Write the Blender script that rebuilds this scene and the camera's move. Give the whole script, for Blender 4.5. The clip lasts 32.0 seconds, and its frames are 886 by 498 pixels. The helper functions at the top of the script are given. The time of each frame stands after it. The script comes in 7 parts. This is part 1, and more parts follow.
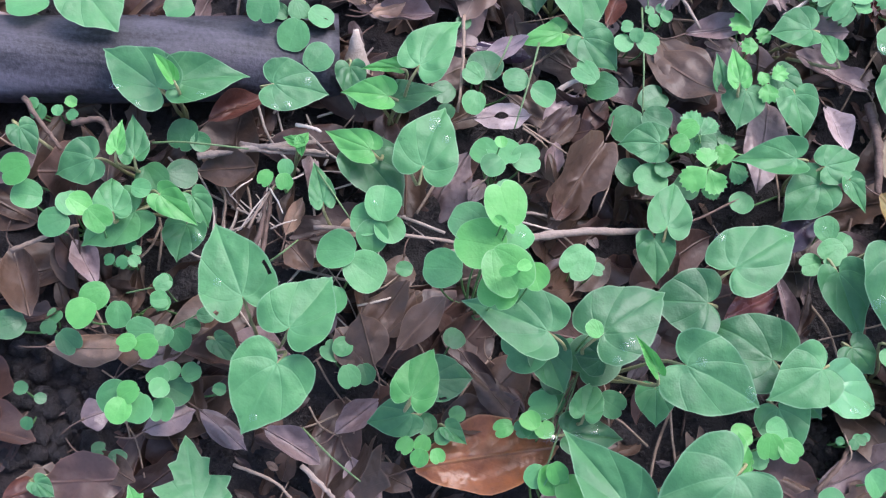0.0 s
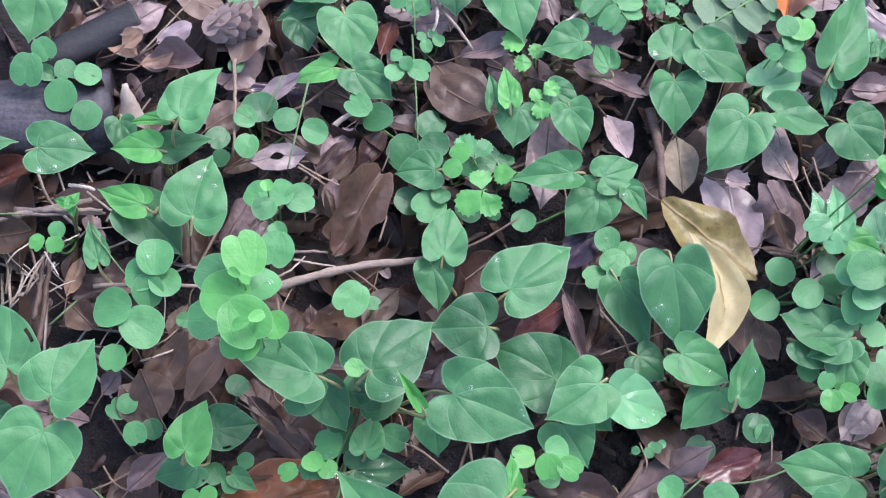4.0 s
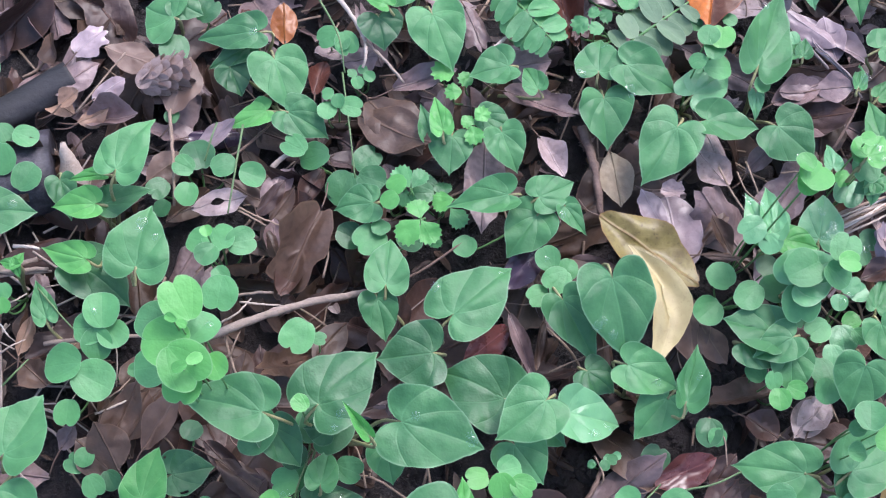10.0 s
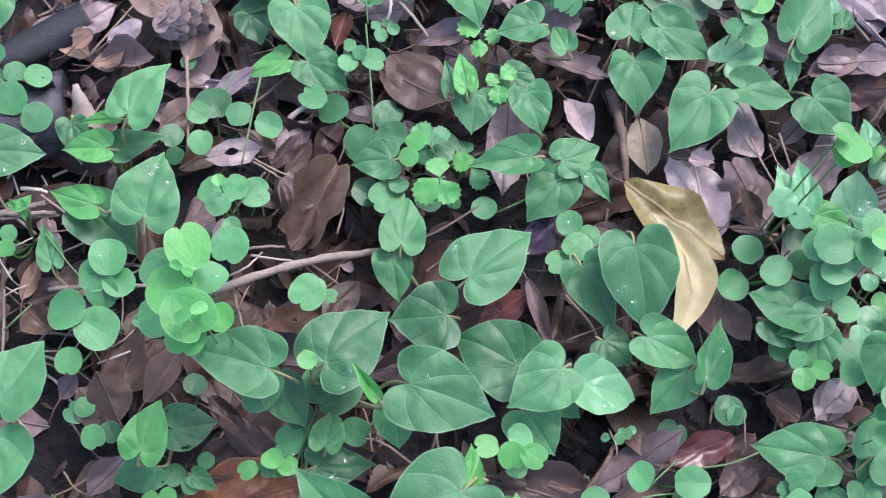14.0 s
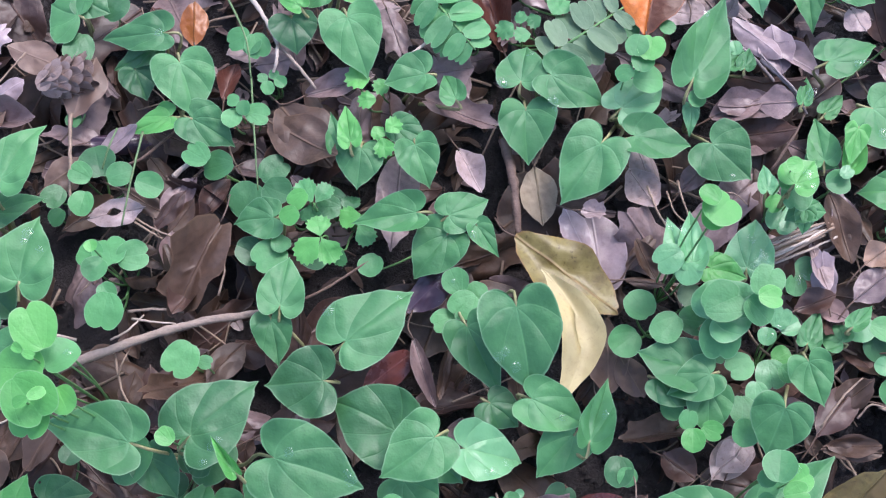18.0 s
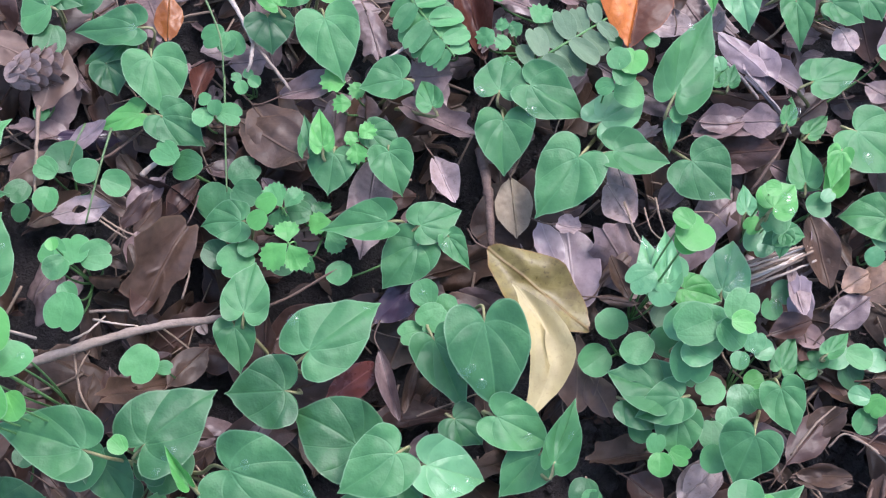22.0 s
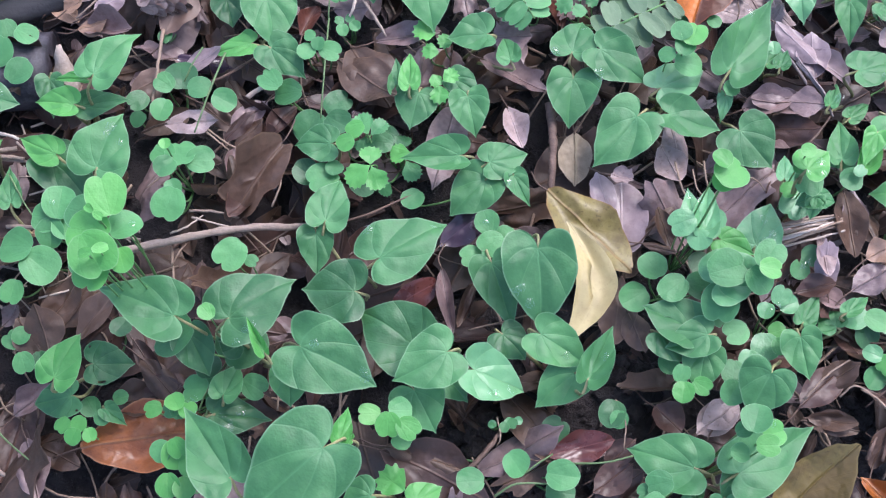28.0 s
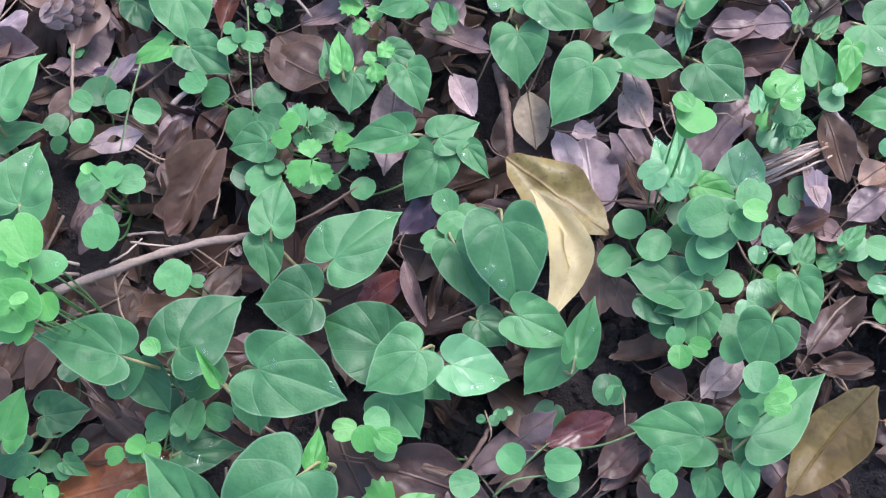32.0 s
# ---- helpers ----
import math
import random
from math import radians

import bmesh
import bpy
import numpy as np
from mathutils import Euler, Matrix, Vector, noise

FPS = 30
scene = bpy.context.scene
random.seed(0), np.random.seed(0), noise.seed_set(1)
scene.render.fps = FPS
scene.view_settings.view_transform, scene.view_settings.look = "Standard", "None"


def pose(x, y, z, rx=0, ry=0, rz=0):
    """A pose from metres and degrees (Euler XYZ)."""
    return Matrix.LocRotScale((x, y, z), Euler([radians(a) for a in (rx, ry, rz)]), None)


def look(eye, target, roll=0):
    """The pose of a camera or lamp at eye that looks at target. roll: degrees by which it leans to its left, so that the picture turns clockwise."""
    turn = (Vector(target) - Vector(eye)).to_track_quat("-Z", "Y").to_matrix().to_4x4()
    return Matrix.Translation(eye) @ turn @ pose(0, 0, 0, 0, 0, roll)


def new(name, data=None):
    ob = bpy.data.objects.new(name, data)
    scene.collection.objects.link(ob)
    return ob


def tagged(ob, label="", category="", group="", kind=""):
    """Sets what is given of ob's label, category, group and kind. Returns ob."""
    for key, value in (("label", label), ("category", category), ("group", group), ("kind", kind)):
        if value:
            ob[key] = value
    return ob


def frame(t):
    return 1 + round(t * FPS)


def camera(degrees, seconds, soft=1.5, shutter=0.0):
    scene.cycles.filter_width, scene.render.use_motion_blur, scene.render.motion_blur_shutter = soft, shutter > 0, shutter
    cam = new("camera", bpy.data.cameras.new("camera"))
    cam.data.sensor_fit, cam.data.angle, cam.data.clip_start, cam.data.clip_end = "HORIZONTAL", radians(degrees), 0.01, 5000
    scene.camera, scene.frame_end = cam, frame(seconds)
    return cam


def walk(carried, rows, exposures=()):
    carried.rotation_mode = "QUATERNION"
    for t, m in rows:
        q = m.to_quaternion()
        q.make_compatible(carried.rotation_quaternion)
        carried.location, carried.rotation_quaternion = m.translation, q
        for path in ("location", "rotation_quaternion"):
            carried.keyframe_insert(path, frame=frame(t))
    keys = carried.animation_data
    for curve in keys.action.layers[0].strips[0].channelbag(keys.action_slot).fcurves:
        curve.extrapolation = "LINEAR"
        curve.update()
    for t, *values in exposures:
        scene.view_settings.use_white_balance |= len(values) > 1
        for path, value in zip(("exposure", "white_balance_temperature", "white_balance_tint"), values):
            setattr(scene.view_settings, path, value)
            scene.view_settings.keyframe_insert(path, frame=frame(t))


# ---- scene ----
cam = camera(36.5, 32.0, soft=1.22)
PATH = [
    (0, (0.0151, -0.0220, 0.6784), (0.0682, 0.2458, -0.2836), 17.65),
    (0.5, (0.0165, -0.0313, 0.6732), (0.0753, 0.2449, -0.2860), 18.80),
    (1, (0.0303, -0.0246, 0.6761), (0.0835, 0.2464, -0.2849), 17.84),
    (1.5, (0.0433, -0.0193, 0.6791), (0.0917, 0.2556, -0.2811), 16.30),
    (2, (0.0504, -0.0173, 0.6826), (0.1047, 0.2563, -0.2777), 16.60),
    (2.5, (0.0588, -0.0187, 0.6839), (0.1113, 0.2590, -0.2752), 15.70),
    (3, (0.0786, -0.0148, 0.6842), (0.1314, 0.2587, -0.2762), 15.10),
    (3.5, (0.0844, -0.0087, 0.6853), (0.1478, 0.2656, -0.2742), 16.98),
    (4, (0.1238, 0.0030, 0.6920), (0.1805, 0.2698, -0.2701), 13.10),
    (4.5, (0.1300, 0.0062, 0.7000), (0.1944, 0.2833, -0.2586), 12.52),
    (6.5, (0.1394, -0.0208, 0.6877), (0.1804, 0.2657, -0.2696), 7.45),
    (7, (0.1304, -0.0246, 0.6843), (0.1669, 0.2651, -0.2721), 6.28),
    (7.5, (0.1322, -0.0233, 0.6881), (0.1681, 0.2668, -0.2682), 6.02),
    (8, (0.1322, -0.0235, 0.6888), (0.1670, 0.2684, -0.2670), 5.56),
    (8.5, (0.1357, -0.0263, 0.6906), (0.1735, 0.2709, -0.2635), 5.61),
    (9, (0.1333, -0.0238, 0.6910), (0.1790, 0.2709, -0.2635), 7.82),
    (9.5, (0.1564, -0.0040, 0.7056), (0.2103, 0.2974, -0.2464), 7.58),
    (10, (0.1531, -0.0052, 0.7004), (0.2106, 0.2893, -0.2535), 7.67),
    (10.5, (0.1520, -0.0071, 0.6981), (0.2048, 0.2872, -0.2562), 6.80),
    (11, (0.1586, -0.0030, 0.6960), (0.2004, 0.2853, -0.2607), 5.21),
    (11.5, (0.1570, 0.0005, 0.6919), (0.1953, 0.2869, -0.2655), 4.92),
    (12, (0.1518, 0.0038, 0.6967), (0.1887, 0.2936, -0.2597), 5.61),
    (12.5, (0.1497, 0.0007, 0.6891), (0.1822, 0.2840, -0.2694), 4.98),
    (13, (0.1519, -0.0021, 0.6795), (0.1758, 0.2742, -0.2813), 3.05),
    (13.5, (0.1572, -0.0047, 0.6812), (0.1804, 0.2759, -0.2784), 2.61),
    (14, (0.1555, -0.0065, 0.6777), (0.1972, 0.2714, -0.2820), 7.68),
    (14.5, (0.1620, -0.0033, 0.6784), (0.2106, 0.2754, -0.2807), 9.04),
    (15, (0.1649, 0.0015, 0.6777), (0.2216, 0.2834, -0.2800), 10.97),
    (15.5, (0.1721, 0.0028, 0.6799), (0.2347, 0.2886, -0.2764), 12.74),
    (17.5, (0.2007, 0.0200, 0.6623), (0.2253, 0.2772, -0.3038), 6.21),
    (18, (0.2396, 0.0318, 0.6736), (0.2448, 0.2996, -0.2898), -0.47),
    (18.5, (0.2564, 0.0390, 0.6854), (0.2766, 0.3097, -0.2771), 3.39),
    (19, (0.2557, 0.0544, 0.6730), (0.2650, 0.3156, -0.2922), 0.75),
    (19.5, (0.2535, 0.0520, 0.6713), (0.2628, 0.3123, -0.2941), 1.70),
    (20, (0.2600, 0.0470, 0.6675), (0.2675, 0.3075, -0.2979), 1.36),
    (20.5, (0.2549, 0.0489, 0.6689), (0.2619, 0.3153, -0.2949), 1.66),
    (21, (0.2481, 0.0555, 0.6725), (0.2531, 0.3152, -0.2931), 2.02),
    (21.5, (0.2499, 0.0502, 0.6640), (0.2540, 0.3080, -0.3022), 1.64),
    (22, (0.2522, 0.0471, 0.6634), (0.2606, 0.3050, -0.3026), 2.28),
    (22.5, (0.2723, 0.0498, 0.6644), (0.2797, 0.3084, -0.3015), 0.41),
    (23, (0.2807, 0.0431, 0.6627), (0.2841, 0.3049, -0.3025), 0.05),
    (23.5, (0.2952, 0.0328, 0.6597), (0.2997, 0.2996, -0.3040), 0.58),
    (24, (0.3034, 0.0287, 0.6564), (0.3050, 0.3012, -0.3058), 0.06),
    (24.5, (0.2954, 0.0327, 0.6517), (0.2990, 0.2962, -0.3130), 0.72),
    (26.5, (0.3093, 0.0133, 0.6438), (0.3034, 0.2864, -0.3182), -1.73),
    (27, (0.2953, -0.0097, 0.6744), (0.2763, 0.2603, -0.2883), -2.27),
    (27.5, (0.2924, -0.0383, 0.7154), (0.2541, 0.2438, -0.2433), -3.45),
    (28, (0.2591, -0.0348, 0.7188), (0.2147, 0.2572, -0.2366), -2.07),
    (28.5, (0.2491, -0.0158, 0.6912), (0.1974, 0.2428, -0.2734), -5.23),
    (29, (0.2712, 0.0002, 0.6798), (0.2242, 0.2594, -0.2849), -7.56),
    (29.5, (0.2786, 0.0066, 0.6832), (0.2325, 0.2710, -0.2800), -8.79),
    (30, (0.2824, 0.0033, 0.6751), (0.2328, 0.2671, -0.2882), -11.33),
    (30.5, (0.2798, -0.0001, 0.6741), (0.2317, 0.2665, -0.2885), -11.56),
    (31, (0.2821, -0.0002, 0.6741), (0.2308, 0.2662, -0.2884), -12.28),
    (31.5, (0.2825, -0.0004, 0.6724), (0.2303, 0.2616, -0.2912), -12.72),
    (32, (0.2821, -0.0024, 0.6695), (0.2298, 0.2571, -0.2948), -12.89),
]
EXPOSURES = [(0, 1.0, 5930, 17), (3, 0.97, 5930, 17), (9, 0.95, 5930, 17), (15, 0.95, 5930, 17), (19, 0.89, 5930, 17), (24, 0.87, 5930, 17), (27, 0.88, 5930, 17), (28.5, 0.94, 5930, 17), (32, 0.95, 5930, 17)]
walk(cam, [(t, look(eye, target, roll)) for t, eye, target, roll in PATH], EXPOSURES)

# ---- world and light: open shade under trees, soft light from above ----
SUN_EL, SUN_AZ = radians(56), radians(35)
world = bpy.data.worlds.new("sky")
scene.world = world
world.use_nodes = True
wn = world.node_tree.nodes
sky = wn.new("ShaderNodeTexSky")
sky.sky_type = "NISHITA"
sky.sun_disc = False
sky.sun_elevation, sky.sun_rotation = SUN_EL, SUN_AZ
sky.dust_density, sky.ozone_density = 3.0, 1.0
wn["Background"].inputs["Strength"].default_value = 0.205
world.node_tree.links.new(sky.outputs[0], wn["Background"].inputs["Color"])
sun = new("sun", bpy.data.lights.new("sun", "SUN"))
sun.data.energy, sun.data.angle, sun.data.color = 1.15, radians(18), (1.0, 0.98, 0.95)
sun.matrix_world = look((math.sin(SUN_AZ) * math.cos(SUN_EL) * 3, math.cos(SUN_AZ) * math.cos(SUN_EL) * 3, math.sin(SUN_EL) * 3), (0, 0, 0))


# ---- materials ----
def nodes_of(name):
    m = bpy.data.materials.new(name)
    m.use_nodes = True
    t = m.node_tree
    return m, t.nodes, t.links, t.nodes["Principled BSDF"]


def ramp(n, l, fac, *stops):
    r = n.new("ShaderNodeValToRGB")
    e = r.color_ramp.elements
    while len(e) < len(stops):
        e.new(0.5)
    for i, (p, c) in enumerate(stops):
        e[i].position, e[i].color = p, (*c, 1)
    l.new(fac, r.inputs[0])
    return r.outputs[0]


def maths(n, l, op, a, b=None):
    m = n.new("ShaderNodeMath")
    m.operation = op
    for i, v in enumerate((a, b)):
        if v is None:
            continue
        if isinstance(v, (int, float)):
            m.inputs[i].default_value = v
        else:
            l.new(v, m.inputs[i])
    return m.outputs[0]


def noise_tex(n, l, scale, detail=4, vec=None, rough=0.6):
    t = n.new("ShaderNodeTexNoise")
    t.inputs["Scale"].default_value, t.inputs["Detail"].default_value, t.inputs["Roughness"].default_value = scale, detail, rough
    l.new(vec if vec else n.new("ShaderNodeTexCoord").outputs["Object"], t.inputs["Vector"])
    return t.outputs["Fac"]


def mix(n, l, fac, a, b, how="MIX"):
    m = n.new("ShaderNodeMix")
    m.data_type, m.blend_type = "RGBA", how
    for i, v in ((0, fac), (6, a), (7, b)):
        if isinstance(v, tuple):
            m.inputs[i].default_value = (*v, 1)
        elif isinstance(v, (int, float)):
            m.inputs[i].default_value = v
        else:
            l.new(v, m.inputs[i])
    return m.outputs[2]


def bump(n, l, p, height, strength, dist):
    b = n.new("ShaderNodeBump")
    b.inputs["Strength"].default_value, b.inputs["Distance"].default_value = strength, dist
    l.new(height, b.inputs["Height"])
    l.new(b.outputs[0], p.inputs["Normal"])


def leaf_uv(n, l):
    sep = n.new("ShaderNodeSeparateXYZ")
    l.new(n.new("ShaderNodeUVMap").outputs[0], sep.inputs[0])
    return maths(n, l, "ABSOLUTE", maths(n, l, "SUBTRACT", sep.outputs[0], 0.5)), maths(n, l, "SUBTRACT", sep.outputs[1], 0.3)


def green_leaf(name, dark, light, vein, rough=0.42, thin=0.22, veined=0.24):
    """A living leaf: veins that fan out from the stalk and bend to the tip, blotches, soft gloss, some light let through."""
    m, n, l, p = nodes_of(name)
    x, y = leaf_uv(n, l)
    reach = maths(n, l, "SQRT", maths(n, l, "ADD", maths(n, l, "MULTIPLY", x, x), maths(n, l, "MULTIPLY", y, y)))
    fan = maths(n, l, "MULTIPLY", maths(n, l, "ARCTAN2", x, y), maths(n, l, "ADD", 1.0, maths(n, l, "MULTIPLY", reach, 1.1)))
    lobe = maths(n, l, "MULTIPLY", maths(n, l, "ABSOLUTE", maths(n, l, "SINE", maths(n, l, "MULTIPLY", fan, 3.3))), reach)
    side = maths(n, l, "MAXIMUM", maths(n, l, "SUBTRACT", 1.0, maths(n, l, "MULTIPLY", lobe, 20.0)), 0.0)
    broad = maths(n, l, "MAXIMUM", maths(n, l, "SUBTRACT", 1.0, maths(n, l, "MULTIPLY", lobe, 4.5)), 0.0)
    mid = maths(n, l, "MAXIMUM", maths(n, l, "SUBTRACT", 1.0, maths(n, l, "MULTIPLY", x, 48.0)), 0.0)
    veins = maths(n, l, "MAXIMUM", maths(n, l, "MULTIPLY", side, 0.62), maths(n, l, "MULTIPLY", mid, 0.8))
    blot = noise_tex(n, l, 55, 3)
    fine = noise_tex(n, l, 600, 2)
    rnd = n.new("ShaderNodeObjectInfo").outputs["Random"]
    tone = maths(n, l, "ADD", maths(n, l, "MULTIPLY", blot, 0.85), maths(n, l, "ADD", maths(n, l, "MULTIPLY", rnd, 0.45), maths(n, l, "MULTIPLY", fine, 0.15)))
    base = ramp(n, l, tone, (0.36, dark), (1.02, light))
    at = n.new("ShaderNodeAttribute")
    at.attribute_name = "rim"
    edge = maths(n, l, "MULTIPLY", maths(n, l, "MAXIMUM", maths(n, l, "SUBTRACT", at.outputs["Fac"], 0.955), 0.0), 13.0)
    worn = ramp(n, l, noise_tex(n, l, 48, 5, rough=0.7), (0.60, (0, 0, 0)), (0.64, (1, 1, 1)))
    base = mix(n, l, maths(n, l, "MULTIPLY", worn, 0.55), base, dark)
    col = mix(n, l, maths(n, l, "MULTIPLY", veins, veined), base, vein)
    heart = maths(n, l, "MULTIPLY", maths(n, l, "MAXIMUM", maths(n, l, "SUBTRACT", 1.0, maths(n, l, "MULTIPLY", reach, 4.2)), 0.0), veined)
    col = mix(n, l, heart, col, vein)
    col = mix(n, l, edge, col, tuple(0.5 * c + 0.5 * k for c, k in zip(vein, (0.32, 0.42, 0.30))))
    l.new(col, p.inputs["Base Color"])
    l.new(maths(n, l, "ADD", maths(n, l, "MULTIPLY", blot, 0.25), rough - 0.12), p.inputs["Roughness"])
    p.inputs["Specular IOR Level"].default_value = 0.5
    hgt = maths(n, l, "SUBTRACT", maths(n, l, "MULTIPLY", noise_tex(n, l, 130, 3), 0.55), maths(n, l, "MULTIPLY", maths(n, l, "ADD", broad, veins), 0.62 * veined))
    bump(n, l, p, maths(n, l, "ADD", hgt, maths(n, l, "MULTIPLY", fine, 0.06)), 0.5, 0.0025)
    tr = n.new("ShaderNodeBsdfTranslucent")
    l.new(col, tr.inputs["Color"])
    ms = n.new("ShaderNodeMixShader")
    ms.inputs[0].default_value = thin
    l.new(p.outputs[0], ms.inputs[1])
    l.new(tr.outputs[0], ms.inputs[2])
    l.new(ms.outputs[0], n["Material Output"].inputs["Surface"])
    return m


def dry_leaf(name, dark, light, vein, rough=0.5, spots=0.5, half=None, relief=0.7, blue=0.91):
    """A fallen leaf: pinnate veins, stains, wet sheen."""
    dark, light, vein = ((r * 1.03, g * 0.95, b * blue) for r, g, b in (dark, light, vein))
    m, n, l, p = nodes_of(name)
    x, y = leaf_uv(n, l)
    rib = maths(n, l, "MAXIMUM", maths(n, l, "SUBTRACT", 1.0, maths(n, l, "MULTIPLY", x, 40.0)), 0.0)
    ladder = maths(n, l, "ABSOLUTE", maths(n, l, "SINE", maths(n, l, "MULTIPLY", maths(n, l, "SUBTRACT", y, maths(n, l, "MULTIPLY", x, 0.7)), 30.0)))
    side = maths(n, l, "MULTIPLY", maths(n, l, "MAXIMUM", maths(n, l, "SUBTRACT", 1.0, maths(n, l, "MULTIPLY", ladder, 5.0)), 0.0), 0.05)
    veins = maths(n, l, "MAXIMUM", rib, side)
    rnd = n.new("ShaderNodeObjectInfo").outputs["Random"]
    isl = n.new("ShaderNodeNewGeometry").outputs["Random Per Island"]
    blot = noise_tex(n, l, 70, 6)
    fine = noise_tex(n, l, 260, 4)
    tone = maths(n, l, "ADD", maths(n, l, "MULTIPLY", blot, 0.75), maths(n, l, "ADD", maths(n, l, "MULTIPLY", maths(n, l, "ADD", rnd, isl), 0.22), maths(n, l, "MULTIPLY", fine, 0.12)))
    base = ramp(n, l, tone, (0.3, dark), (0.95, light))
    stain = ramp(n, l, noise_tex(n, l, 80, 4, rough=0.6), (0.46, (1, 1, 1)), (0.66, (0.56, 0.51, 0.48)))
    col = mix(n, l, spots, base, stain, "MULTIPLY")
    specks = ramp(n, l, noise_tex(n, l, 420, 3, rough=0.7), (0.57, (1, 1, 1)), (0.68, (0.42, 0.34, 0.26)))
    col = mix(n, l, 0.7 * spots, col, specks, "MULTIPLY")
    if half:  # one half of the blade has turned further than the other
        sep = n.new("ShaderNodeSeparateXYZ")
        l.new(n.new("ShaderNodeUVMap").outputs[0], sep.inputs[0])
        side_of = maths(n, l, "GREATER_THAN", maths(n, l, "ADD", sep.outputs[0], maths(n, l, "MULTIPLY", fine, 0.06)), 0.53)
        col = mix(n, l, side_of, col, mix(n, l, blot, half[0], half[1]))
    col = mix(n, l, maths(n, l, "MULTIPLY", veins, 0.34), col, vein)
    at = n.new("ShaderNodeAttribute")
    at.attribute_name = "rim"
    edge = maths(n, l, "MULTIPLY", maths(n, l, "MAXIMUM", maths(n, l, "SUBTRACT", at.outputs["Fac"], 0.95), 0.0), 9.0)
    col = mix(n, l, edge, col, vein)
    l.new(col, p.inputs["Base Color"])
    l.new(maths(n, l, "ADD", maths(n, l, "MULTIPLY", blot, 0.35), rough - 0.17), p.inputs["Roughness"])
    crease = noise_tex(n, l, 42, 3)
    bump(n, l, p, maths(n, l, "ADD", maths(n, l, "MULTIPLY", crease, 2.2), maths(n, l, "ADD", maths(n, l, "MULTIPLY", fine, 0.16), maths(n, l, "MULTIPLY", veins, 0.5))), relief, 0.0028)
    return m


def woody(name, dark, light, rough=0.7, scale=90, thick=0.002, low=0.33, high=0.78):
    m, n, l, p = nodes_of(name)
    mp = n.new("ShaderNodeMapping")
    mp.inputs["Scale"].default_value = (0.18, 1, 1)
    l.new(n.new("ShaderNodeTexCoord").outputs["Object"], mp.inputs["Vector"])
    a = noise_tex(n, l, scale, 5, mp.outputs[0])
    b = noise_tex(n, l, scale * 6, 3)
    f = maths(n, l, "ADD", maths(n, l, "MULTIPLY", a, 0.75), maths(n, l, "MULTIPLY", b, 0.35))
    l.new(ramp(n, l, f, (low, dark), (high, light)), p.inputs["Base Color"])
    l.new(maths(n, l, "ADD", maths(n, l, "MULTIPLY", b, 0.3), rough - 0.15), p.inputs["Roughness"])
    bump(n, l, p, f, 0.8, thick)
    return m


TONES = {  # dark, light and vein colours of the living leaves, roughness, light let through
    "g": ((0.040, 0.146, 0.053), (0.094, 0.288, 0.098), (0.17, 0.41, 0.18), 0.51, 0.22),
    "y": ((0.074, 0.29, 0.066), (0.15, 0.46, 0.112), (0.26, 0.58, 0.20), 0.45, 0.28),
    "p": ((0.088, 0.27, 0.112), (0.165, 0.40, 0.18), (0.27, 0.50, 0.25), 0.36, 0.22),
    "m": ((0.085, 0.165, 0.085), (0.18, 0.27, 0.15), (0.24, 0.33, 0.20), 0.6, 0.2),
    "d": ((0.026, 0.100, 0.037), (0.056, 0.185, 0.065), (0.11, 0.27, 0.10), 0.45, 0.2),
}
GREEN = {k: green_leaf("leaf_" + k, *v) for k, v in TONES.items()}
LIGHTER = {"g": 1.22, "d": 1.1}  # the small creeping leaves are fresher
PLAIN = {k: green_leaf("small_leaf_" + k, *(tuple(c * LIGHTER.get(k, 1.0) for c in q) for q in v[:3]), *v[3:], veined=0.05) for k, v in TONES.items()}
